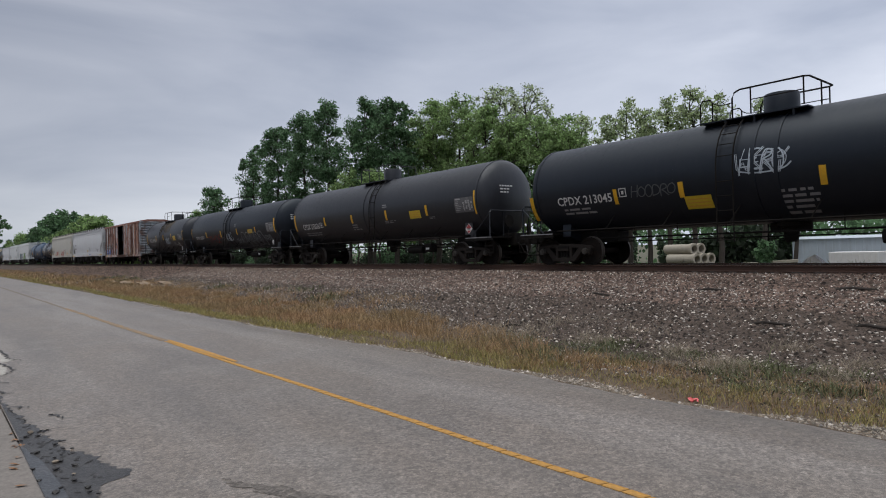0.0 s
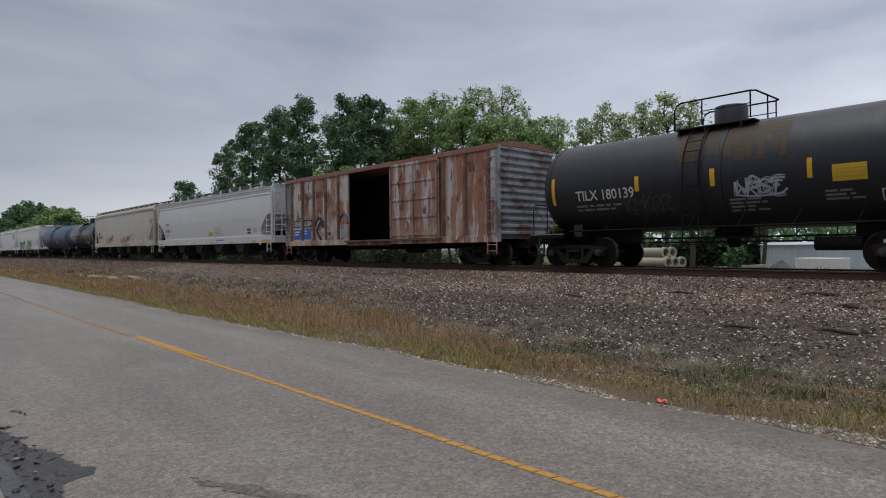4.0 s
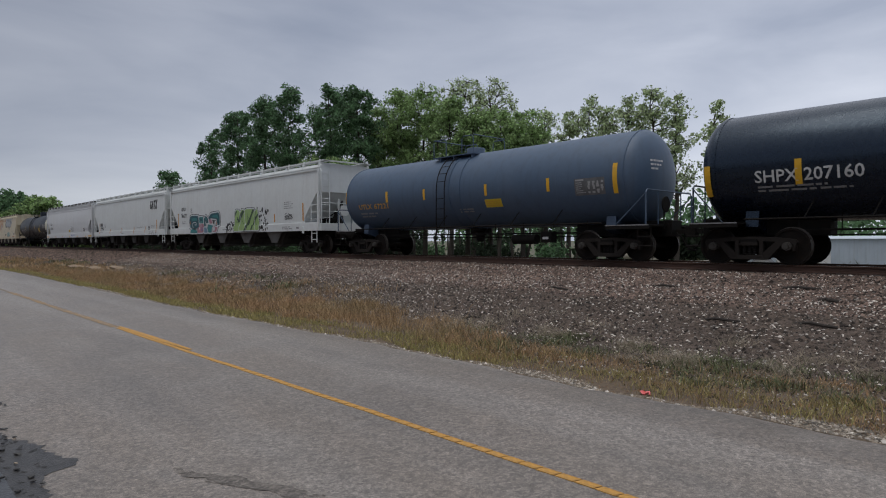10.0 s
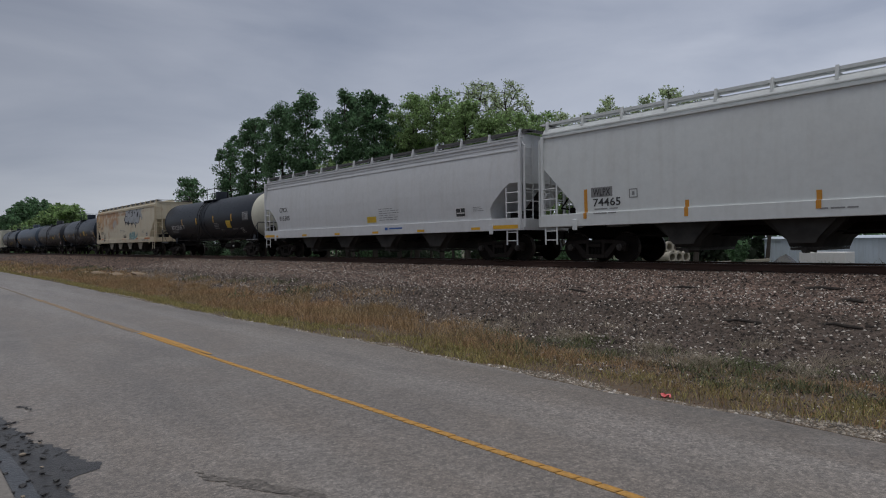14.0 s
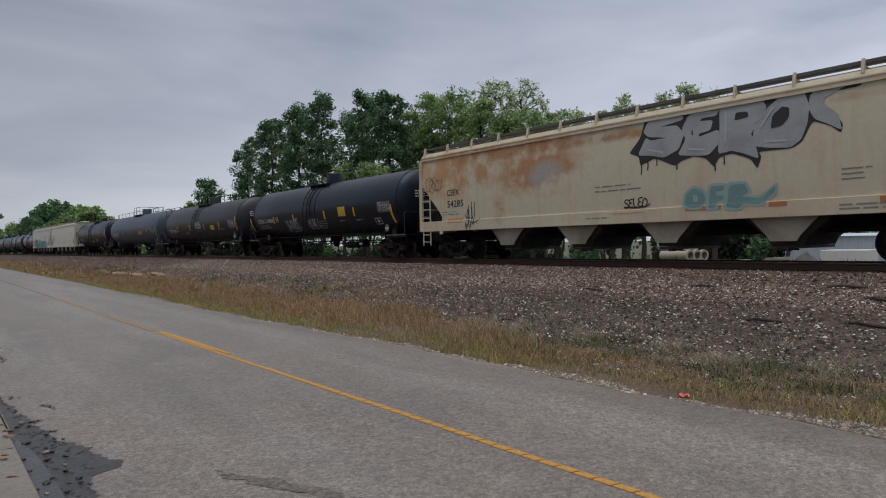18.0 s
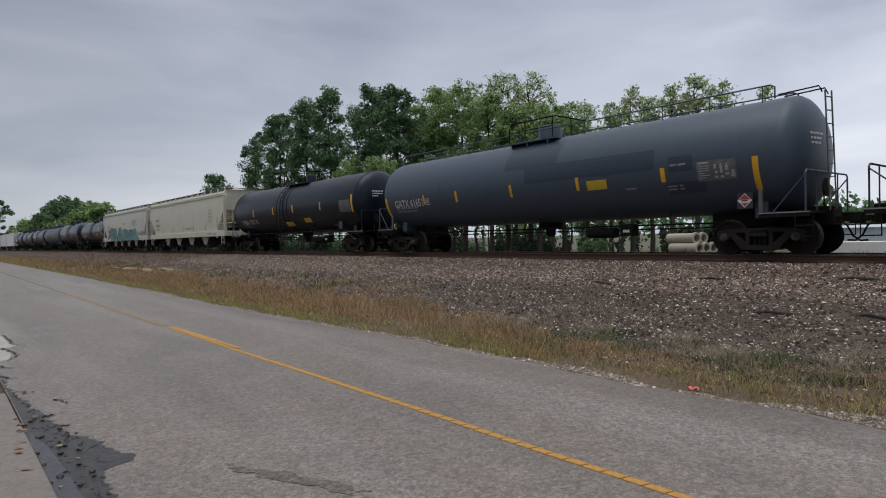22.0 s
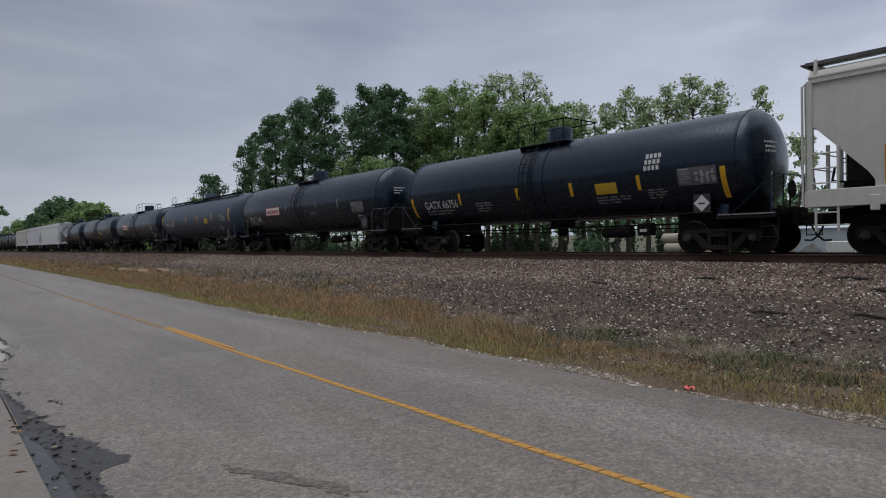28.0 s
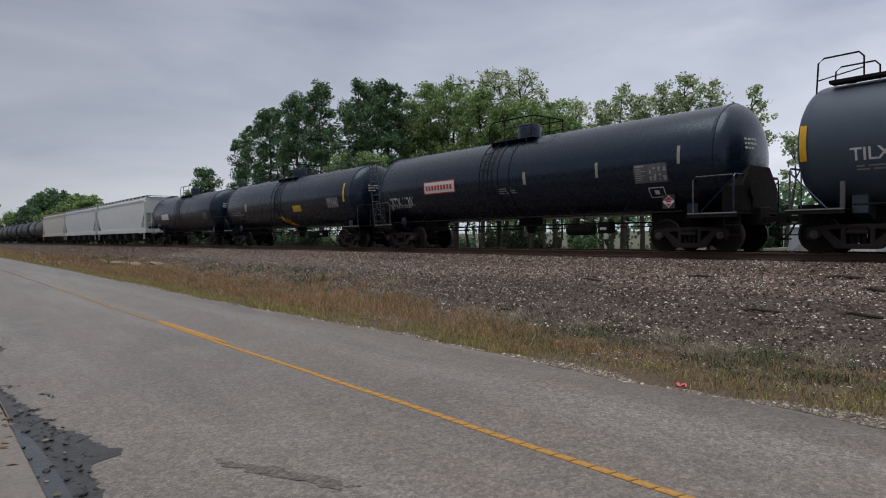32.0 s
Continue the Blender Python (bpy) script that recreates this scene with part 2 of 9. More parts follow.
BOXGREY = paint("weathered grey blue steel", (0.30, 0.33, 0.36), 0.7, spots=(0.15, 0.075, 0.05), spot_scale=1.6, spot_amount=0.9, edge=(0.48, 0.6), streak=(0.13, 0.06, 0.04), streak_amount=0.7)
FRAME = material("dusty brown cast steel", (0.024, 0.0195, 0.017), 0.85, spec=0.2, spots=(0.015, 0.0125, 0.011), spot_scale=4.0, grain=25.0, bump=0.004)
IRON = material("dirty cast iron", (0.009, 0.008, 0.0075), 0.8, spec=0.15, spots=(0.022, 0.017, 0.013), spot_scale=4.0, grain=30.0, bump=0.004)
TREAD = material("worn wheel steel", (0.07, 0.062, 0.055), 0.45, metal=0.5, spots=(0.08, 0.06, 0.05), spot_scale=8.0)
WHEEL = material("rust brown wheel steel", (0.012, 0.010, 0.009), 0.85, spec=0.15, spots=(0.03, 0.018, 0.012), spot_scale=5.0, grain=30.0)
HUB = material("grey bearing cap", (0.05, 0.044, 0.038), 0.7, spots=(0.028, 0.024, 0.02), spot_scale=20.0)
YELLOW = material("yellow reflective sheeting", (0.75, 0.40, 0.02), 0.4, spots=(0.55, 0.30, 0.03), spot_scale=4.0, spot_amount=0.5, bump=0)
ORANGE = material("orange reflective sheeting", (0.62, 0.27, 0.03), 0.45, spots=(0.45, 0.20, 0.04), spot_scale=4.0, bump=0)
LETTER_W = material("white stencil paint", (0.62, 0.62, 0.62), 0.6, spots=(0.4, 0.4, 0.4), spot_scale=6.0, bump=0)
LETTER_G = material("grey stencil paint", (0.24, 0.24, 0.245), 0.6, spots=(0.18, 0.18, 0.18), spot_scale=6.0, bump=0)
LETTER_K = material("black stencil paint", (0.03, 0.03, 0.032), 0.6, spots=(0.08, 0.08, 0.08), spot_scale=6.0, bump=0)
LETTER_Y = material("yellow stencil paint", (0.60, 0.32, 0.045), 0.6, bump=0)
SIGN_W = material("white decal", (0.72, 0.70, 0.68), 0.5, bump=0)
SIGN_R = material("red decal", (0.45, 0.05, 0.05), 0.5, bump=0)
SIGN_B = material("blue decal", (0.03, 0.12, 0.42), 0.5, spots=(0.10, 0.18, 0.40), spot_scale=3.0, bump=0)
RAILSTEEL = material("rusty rail web", (0.075, 0.038, 0.026), 0.8, spots=(0.05, 0.03, 0.022), spot_scale=1.5, grain=40.0)
RAILTOP = material("polished rail head", (0.30, 0.29, 0.28), 0.3, metal=0.9, grain=30.0, bump=0)
TIE = material("weathered creosote timber", (0.07, 0.055, 0.045), 0.85, spots=(0.13, 0.11, 0.095), spot_scale=3.0, grain=30.0, bump=0.01)
ASPHALT = material("worn grey asphalt", (0.161, 0.135, 0.113), 0.5, spots=(0.112, 0.100, 0.092), spot_scale=0.45, spot_amount=0.7, grain=70.0, second=1.35, grain_amount=0.45, bump=0.004, spec=0.6, speck=(0.27, 0.25, 0.225), cells=((150.0, 0.30), (62.0, 0.18), (38.0, 0.28), (24.0, 0.15)),
                   drift=(((0.225, 0.205, 0.188), (0.05, 0.75, 1.0), 0.46, 0.60, 0.8), ((0.095, 0.086, 0.080), (0.16, 1.1, 1.0), 0.50, 0.64, 0.75), ((0.20, 0.183, 0.168), (0.9, 1.4, 1.0), 0.52, 0.66, 0.5)))
PATCH = material("damp dark asphalt", (0.019, 0.0175, 0.017), 0.42, spots=(0.075, 0.069, 0.064), spot_scale=7.0, edge=(0.42, 0.62), grain=60.0, grain_amount=0.7, bump=0.012)
CONCRETE = material("weathered concrete", (0.185, 0.165, 0.148), 0.85, spots=(0.16, 0.15, 0.135), spot_scale=1.2, grain=45.0, grain_amount=0.35, bump=0.006)
BARE = material("pale bare concrete", (0.36, 0.34, 0.31), 0.85, spots=(0.26, 0.245, 0.22), spot_scale=3.0, grain=45.0, grain_amount=0.35, bump=0.006)
GUTTER = material("wet blue grey gutter concrete", (0.034, 0.037, 0.042), 0.33, spots=(0.075, 0.072, 0.07), spot_scale=5.0, grain=45.0, grain_amount=0.4, bump=0.01)
DARKCRUMB = material("dark wet crumbs", (0.028, 0.026, 0.026), 0.6, grain=60.0)
LINEMID = material("thin yellow road paint", (0.30, 0.185, 0.075), 0.75, spots=(0.155, 0.131, 0.11), spot_scale=2.2, spot_amount=0.97, edge=(0.34, 0.50), grain=60.0, grain_amount=0.5)
LINE = material("worn yellow road paint", (0.41, 0.21, 0.038), 0.7, spots=(0.33, 0.20, 0.07), spot_scale=6.0, spot_amount=0.7, grain=60.0, grain_amount=0.5, bump=0.006)
LINEOLD = material("faded road paint", (0.20, 0.155, 0.105), 0.8, spots=(0.158, 0.133, 0.112), spot_scale=1.2, spot_amount=0.97, edge=(0.34, 0.50), grain=60.0, grain_amount=0.5, bump=0.006)
STONE = material("crushed ballast stone", (0.122, 0.085, 0.069), 0.9, spec=0.25, spots=(0.052, 0.039, 0.034), spot_scale=0.8, grain=30.0, island=0.95, bump=0.004)
CINDER = material("dark cinder stone", (0.076, 0.057, 0.046), 0.9, spec=0.25, spots=(0.036, 0.029, 0.025), spot_scale=0.8, grain=30.0, island=0.95, bump=0.004)
STONEP = material("pale limestone chip", (0.40, 0.365, 0.33), 0.85, grain=30.0, island=0.75)
TANGRIT = material("tan road edge grit", (0.19, 0.155, 0.118), 0.9, grain=30.0, island=0.6)
EDGESTONE = material("dull grey road edge stone", (0.235, 0.205, 0.17), 0.9, grain=30.0, island=0.75)
SOIL = material("stony verge soil", (0.086, 0.060, 0.039), 0.95, spots=(0.130, 0.090, 0.050), spot_scale=0.8, spot_amount=0.8, grain=22.0, grain_amount=0.6, bump=0.03)
DRYGRASS = material("dry orange brown grass", (0.37, 0.235, 0.125), 0.9, island=0.55, bump=0, grain=3.0, spots=(0.265, 0.20, 0.10), spot_scale=0.5, spot_amount=0.8, edge=(0.42, 0.58))
PALEGRASS = material("bleached dead grass", (0.33, 0.28, 0.21), 0.9, island=0.45, bump=0, grain=3.0)
OLIVEGRASS = material("yellow green verge grass", (0.32, 0.285, 0.108), 0.9, island=0.5, bump=0, grain=3.0, spots=(0.31, 0.215, 0.095), spot_scale=0.9)
WEED = material("green weed leaves", (0.105, 0.118, 0.052), 0.8, island=0.5, bump=0, grain=3.0)
LEAF_DARK = material("dark oak leaves", (0.112, 0.202, 0.098), 0.7, island=0.65, bump=0, grain=2.0, through_light=0.45)
LEAF_MID = material("spring green leaves", (0.255, 0.365, 0.15), 0.7, island=0.6, bump=0, grain=2.0, through_light=0.5)
LEAF_PALE = material("thin grey green leaves", (0.40, 0.475, 0.275), 0.7, island=0.6, bump=0, grain=2.0, through_light=0.5)
BARK = material("grey brown bark", (0.052, 0.042, 0.034), 0.9, spots=(0.085, 0.074, 0.063), spot_scale=3.0, grain=20.0, bump=0.02)
PIPE = material("pale concrete pipe", (0.40, 0.365, 0.30), 0.85, spots=(0.28, 0.25, 0.20), spot_scale=2.0, bump=0.005)
SHEET = material("pale blue white sheet metal", (0.52, 0.585, 0.67), 0.5, spots=(0.40, 0.45, 0.51), spot_scale=0.8, streak=(0.3, 0.32, 0.34), bump=0)
TAR = material("old tar smear", (0.098, 0.085, 0.075), 0.75, spots=(0.145, 0.127, 0.11), spot_scale=26.0, spot_amount=0.95, edge=(0.44, 0.54), grain=75.0, grain_amount=0.5, bump=0.002, cells=((62.0, 0.2), (38.0, 0.3)))
DEADLEAF = material("rust brown dead leaf", (0.24, 0.125, 0.06), 0.8, island=0.6, bump=0)


# ---------------------------------------------------------------- shaping helpers
CACHE = {}


def mesh_of(name, bm, mat, sharp=35, smooth=True):
    me = bpy.data.meshes.new(name)
    bmesh.ops.recalc_face_normals(bm, faces=bm.faces)
    bm.to_mesh(me)
    bm.free()
    me.materials.append(mat)
    if smooth:
        me.polygons.foreach_set("use_smooth", [True] * len(me.polygons))
        me.set_sharp_from_angle(angle=radians(sharp))
    return me


def part(name, bm, mat, parent=None, label="", at=None, sharp=35):
    """Links a bmesh, or a mesh that is already made, as one mesh object under a thing or a part."""
    me = bm if isinstance(bm, bpy.types.Mesh) else mesh_of(name, bm, mat, sharp)
    ob = new(name, me)
    ob.parent = parent
    if at is not None:
        ob.matrix_basis = at
    return tagged(ob, label)


def shared(key, name, make, mat):
    """One mesh for all alike parts; made the first time."""
    if key not in CACHE:
        CACHE[key] = mesh_of(name, make(), mat)
    return CACHE[key]


def thing(name, label, category, group="", kind="", at=None):
    ob = new(name)
    ob.empty_display_size = 0.2
    if at is not None:
        ob.matrix_basis = at
    return tagged(ob, label, category, group, kind)


def box(bm, x0, x1, y0, y1, z0, z1):
    v = [bm.verts.new((x, y, z)) for x in (x0, x1) for y in (y0, y1) for z in (z0, z1)]
    for f in ((0, 1, 3, 2), (4, 6, 7, 5), (0, 4, 5, 1), (2, 3, 7, 6), (0, 2, 6, 4), (1, 5, 7, 3)):
        bm.faces.new([v[i] for i in f])
    return bm


def slab(x0, x1, y0, y1, z0, z1, bevel=0.0):
    bm = box(bmesh.new(), x0, x1, y0, y1, z0, z1)
    if bevel:
        bmesh.ops.bevel(bm, geom=bm.edges[:], offset=bevel, segments=1, affect="EDGES")
    return bm


def prism(bm, poly, a, b, axis="y"):
    """Extrudes a polygon: (x, z) along y, (y, z) along x, or (x, y) along z."""
    put = {"y": lambda p, s: (p[0], s, p[1]), "x": lambda p, s: (s, p[0], p[1]), "z": lambda p, s: (p[0], p[1], s)}[axis]
    lo, hi = [bm.verts.new(put(p, a)) for p in poly], [bm.verts.new(put(p, b)) for p in poly]
    n = len(poly)
    bm.faces.new(lo), bm.faces.new(hi[::-1])
    for i in range(n):
        bm.faces.new((lo[i], hi[i], hi[(i + 1) % n], lo[(i + 1) % n]))
    return bm


def rod(bm, pts, r, n=6, closed=False):
    """A round bar that follows the points."""
    pts = [Vector(p) for p in pts]
    rings = []
    for i, p in enumerate(pts):
        d = (pts[min(i + 1, len(pts) - 1)] - pts[max(i - 1, 0)]).normalized()
        u = d.orthogonal().normalized() if abs(d.z) > 0.95 else d.cross(Vector((0, 0, 1))).normalized()
        w = d.cross(u)
        rings.append([bm.verts.new(p + r * (u * math.cos(2 * math.pi * k / n) + w * math.sin(2 * math.pi * k / n))) for k in range(n)])
    for a, b in zip(rings, rings[1:]):
        for k in range(n):
            bm.faces.new((a[k], a[(k + 1) % n], b[(k + 1) % n], b[k]))
    bm.faces.new(rings[0][::-1]), bm.faces.new(rings[-1])
    return bm


def lathe(bm, prof, n=24, axis="x", centre=(0, 0, 0)):
    """Turns a profile of (along, radius) round an axis; a radius of 0 closes it."""
    c = Vector(centre)
    rings = []
    for s, r in prof:
        ring = []
        for k in range(n if r > 1e-6 else 1):
            a, b = r * math.cos(2 * math.pi * k / n), r * math.sin(2 * math.pi * k / n)
            ring.append(bm.verts.new(c + Vector({"x": (s, a, b), "y": (a, s, b), "z": (a, b, s)}[axis])))
        rings.append(ring)
    for a, b in zip(rings, rings[1:]):
        for k in range(n):
            f = [a[k % len(a)], a[(k + 1) % len(a)], b[(k + 1) % len(b)], b[k % len(b)]]
            f = list(dict.fromkeys(f))
            if len(f) > 2:
                bm.faces.new(f)
    if len(rings[0]) > 1:
        bm.faces.new(rings[0])
    if len(rings[-1]) > 1:
        bm.faces.new(rings[-1])
    return bm


def soup(name, verts, faces, mat, smooth=False):
    """A mesh of very many small pieces from numpy arrays: (n, 3) places and (m, k) corners."""
    me = bpy.data.meshes.new(name)
    k = faces.shape[1]
    me.vertices.add(len(verts)), me.loops.add(faces.size), me.polygons.add(len(faces))
    me.vertices.foreach_set("co", verts.astype(np.float32).ravel())
    me.loops.foreach_set("vertex_index", faces.astype(np.int32).ravel())
    me.polygons.foreach_set("loop_start", np.arange(0, faces.size, k, dtype=np.int32))
    me.materials.append(mat)
    me.update(calc_edges=True)
    me.validate()
    return me


def letters(text, size, spread=1.0):
    """Flat letters as a mesh: points in x and y, and faces."""
    key = ("text", text, size, spread)
    if key not in CACHE:
        cu = bpy.data.curves.new("letters", "FONT")
        cu.body, cu.size, cu.space_character, cu.resolution_u, cu.offset = text, size, spread, 2, 0.014 * size
        ob = bpy.data.objects.new("letters", cu)
        me = bpy.data.meshes.new_from_object(ob)
        CACHE[key] = ([tuple(v.co) for v in me.vertices], [tuple(p.vertices) for p in me.polygons])
        bpy.data.objects.remove(ob), bpy.data.curves.remove(cu), bpy.data.meshes.remove(me)
    return CACHE[key]


# ---------------------------------------------------------------- ground, road, track
def ground_z(x, y):
    """Height of the ground sheet: verge, ballast bank, low yard behind the track."""
    pts = [(-400, 0.1), (-6, 0.0), (0.3, -0.06), (6.0, -0.05), (6.25, -0.03), (6.9, -0.015), (8.2, -0.03), (9.6, 0.05), (11.0, 0.2), (13.2, 0.46), (15.2, 0.80), (15.8, 0.865),
           (17.4, 0.86), (19.0, 0.865), (19.8, 0.75), (22.5, 0.5), (30, 0.42), (45, -0.5), (70, -1.4), (400, -2.0), (3000, -2.0)]
    ys, zs = zip(*pts)
    z = np.interp(y, ys, zs)
    rough = np.where((y > 6.6) & (y < 30), 1.0, 0.0)
    z = z + rough * (0.03 * np.sin(x * 1.7 + y * 2.3) * np.sin(x * 0.63 - y * 1.1) + 0.04 * np.sin(x * 0.31 + 1.3) * np.sin(y * 0.9 + x * 0.11)) * np.where((y > 14.8) & (y < 20), 0.2, 1.0)
    return z


def build_ground():
    xs = np.concatenate([[-3000, -1500, -900], np.arange(-600, -80, 10.0), np.arange(-80, 12, 0.5), np.arange(12, 500, 12.0), [900, 1500, 3000]])
    ys = np.concatenate([[-3000, -400, -60, -20], np.arange(-6, 6.3, 1.5), np.arange(6.3, 20.5, 0.35), np.arange(21, 46, 2.0), [50, 60, 70, 100, 200, 400, 1000, 3000]])
    X, Y = np.meshgrid(xs, ys, indexing="ij")
    V = np.stack([X, Y, ground_z(X, Y)], -1).reshape(-1, 3)
    ny = len(ys)
    i, j = np.meshgrid(np.arange(len(xs) - 1), np.arange(ny - 1), indexing="ij")
    a = (i * ny + j).ravel()
    me = soup("ground", V, np.stack([a, a + ny, a + ny + 1, a + 1], 1), SOIL)
    me.polygons.foreach_set("use_smooth", [True] * len(me.polygons))
    # gravel where the bank is ballast
    me.materials.append(GRAVEL), me.materials.append(LAWN)
    mid = V[np.stack([a, a + ny + 1], 1)].mean(1)
    me.polygons.foreach_set("material_index", np.where((mid[:, 1] > np.where(mid[:, 0] > -8, 8.3, 9.3)) & (mid[:, 1] < 22), 1, np.where(mid[:, 1] > 22, 2, 0)).astype(np.int32))
    tagged(new("ground", me), "stony verge and grey brown ballast bank", "ground", kind="structure")


GRAVEL = material("ballast bed", (0.074, 0.056, 0.046), 0.95, spec=0.2, spots=(0.042, 0.033, 0.028), spot_scale=14.0, spot_amount=0.9, grain=34.0, grain_amount=0.9, bump=0.05)
YARDGRASS = material("dull yard grass", (0.085, 0.085, 0.04), 0.9, island=0.5, bump=0, grain=3.0)
LAWN = material("rough yard grass", (0.075, 0.075, 0.04), 0.9, spots=(0.12, 0.105, 0.075), spot_scale=0.15, spot_amount=0.8, grain=8.0, grain_amount=0.5, bump=0.03)


def road_edge(x):
    """Far edge of the asphalt."""
    return np.interp(x, (-60, -38, -21, -15, -12, -8, -5.3, -3.4, -2.6, 0), (6.42, 6.40, 6.12, 6.10, 6.17, 6.28, 6.18, 6.16, 6.24, 6.26)) + 0.03 * np.sin(np.asarray(x) * 1.9) + 0.02 * np.sin(np.asarray(x) * 5.3 + 1)


def bare_edge(x):
    """Width of the strip of bare gravel and litter between the asphalt and the grass."""
    x = np.asarray(x)
    wide = 0.24 * np.exp(-((x + 4.9) / 0.75) ** 2) + 0.26 * np.exp(-((x + 1.7) / 0.7) ** 2) + 0.16 * np.exp(-((x + 8.3) / 0.5) ** 2) + 0.14 * np.exp(-((x + 24.0) / 2.5) ** 2)
    return 0.03 + wide + 0.03 * np.sin(x * 7.1)


def build_road():
    bm = bmesh.new()
    rng = random.Random(4)
    xs = [-900, -500] + [x * 0.5 for x in range(-600, -60)] + [x * 0.2 for x in range(-150, 150)] + [60, 200, 500, 900]
    rows = []
    for x in xs:
        edge = float(road_edge(x)) + rng.uniform(-0.02, 0.02)
        rows.append([bm.verts.new((x, y, z)) for y, z in ((0.62, -0.03), (0.62, 0.0), (2.1, 0.012), (3.62, 0.02), (5.0, 0.012), (edge - 0.12, 0.002), (edge, -0.045))])
    for a, b in zip(rows, rows[1:]):
        for k in range(len(a) - 1):
            bm.faces.new((a[k], b[k], b[k + 1], a[k + 1]))
    road = tagged(part("road", bm, ASPHALT), "worn grey asphalt road with a faded yellow centre line", "road", kind="structure")
    # centre line: fresh paint near by, faded farther off
    prev_y = lambda x: 3.62 + 0.008 * math.sin(x * 0.8) + 0.004 * math.sin(x * 2.3)
    cell = bmesh.new()                     # one chip of thick paint between two slanting cracks
    prism(cell, [(-0.088, -0.039), (0.065, -0.039), (0.088, 0.039), (-0.065, 0.039)], 0.0, 0.006, "z")
    chip = mesh_of("paint_chip", cell, LINE)
    x = -13.0
    while x < 3.0:
        part("paint_chip", chip, LINE, road, at=pose(x, prev_y(x) + rng.uniform(-.004, .004), 0.0195, 0, 0, rng.uniform(-1.5, 1.5)))
        x += 0.166
    for x0, x1, mat, w in ((3.0, 60.0, LINE, 0.05), (-25.0, -13.05, LINEMID, 0.075), (-300.0, -25.0, LINEOLD, 0.06)):
        bm = bmesh.new()
        x = x0
        prev = None
        while x <= x1:
            ww = w * rng.uniform(0.7, 1.15)
            cur = [bm.verts.new((x, prev_y(x) + s * ww, 0.0245)) for s in (-1, 1)]
            if prev:
                bm.faces.new((prev[0], cur[0], cur[1], prev[1]))
            prev = cur
            x += 0.25 if x > -40 else 4.0
        part("centre_line", bm, mat, road, "yellow centre line, worn thin")
    bm = bmesh.new()
    prev = None
    for i in range(0, 37):
        x = -13.2 + i * 0.1
        half = 0.035 + 0.03 * math.sin(math.pi * i / 36) + rng.uniform(-0.008, 0.008)
        cur = [bm.verts.new((x, 3.70 + s * half * 0.8, 0.0285)) for s in (-1, 1)]
        if prev:
            bm.faces.new((prev[0], cur[0], cur[1], prev[1]))
        prev = cur
    part("line_repair", bm, LINE, road, "thicker fresh yellow paint")
    # dark patches
    def patch(name, outline, z, mat, label):
        bm = bmesh.new()
        vs = []
        n = len(outline)
        for i in range(n):
            (ax, ay), (bx, by) = outline[i], outline[(i + 1) % n]
            parts = 9 if name == "bare_concrete" else 3
            for k in range(parts):
                t = k / parts
                j = (0.025 if k else 0.01) if parts == 9 else 0.008
                vs.append(bm.verts.new((ax + (bx - ax) * t + rng.uniform(-j, j), ay + (by - ay) * t + rng.uniform(-j, j), z + 0.0081 * (ay + (by - ay) * t - 0.62))))
        bm.faces.new(vs)
        bmesh.ops.triangulate(bm, faces=bm.faces[:])
        part(name, bm, mat, road, label)
    # damp broken strip along the kerb, widening to a tongue
    bm = bmesh.new()
    prev = None
    xs = [-9.8 + 0.03 * k for k in range(201)]
    for x in xs:
        far = float(np.interp(x, (-9.8, -8.8, -8.1, -7.2, -6.5, -6.0, -5.7, -5.4, -5.3, -5.22, -4.9, -4.5, -3.8), (0.64, 0.66, 0.74, 0.83, 0.90, 1.06, 1.12, 1.18, 1.17, 0.95, 0.90, 0.88, 0.84)))
        far += 0.02 * math.sin(x * 9) + 0.016 * math.sin(x * 23 + 1) + 0.012 * math.sin(x * 47) + rng.uniform(-0.018, 0.018)
        cur = [bm.verts.new((x, 0.63 + (far - 0.63) * f, 0.0035 + 0.0045 * max(0.0, 1 - abs(f - 0.5) * 2) + 0.0081 * (0.01 + (far - 0.63) * f))) for f in (0, 0.3, 0.7, 1)]
        if prev:
            for k in range(3):
                bm.faces.new((prev[k], cur[k], cur[k + 1], prev[k + 1]))
        prev = cur
    part("damp_strip", bm, PATCH, road, "damp dark strip of broken asphalt")
    for k in range(70):                    # ragged dark crumbs where it breaks up
        x = rng.uniform(-8.8, -4.6)
        y = 0.68 + rng.random() * (float(np.interp(x, (-8.8, -8.1, -7.2, -6.5, -6.0, -5.4, -5.2, -4.6), (0.66, 0.74, 0.83, 0.90, 1.06, 1.16, 0.93, 0.88))) - 0.68)
        cr = bmesh.new()
        w, h = rng.uniform(.02, .06), rng.uniform(.008, .02)
        ring = [cr.verts.new((math.cos(a) * w * rng.uniform(.6, 1.2), math.sin(a) * h * rng.uniform(.6, 1.2), 0.0)) for a in (0, 1, 2, 3.1, 4.2, 5.2)]
        tip = cr.verts.new((0, 0, 0.004))
        for a in range(6):
            cr.faces.new((ring[a], ring[(a + 1) % 6], tip))
        part("crumb", cr, DARKCRUMB, road, at=pose(x, y, 0.0085 + 0.0081 * (y - .62), 0, 0, rng.uniform(-50, 50)))
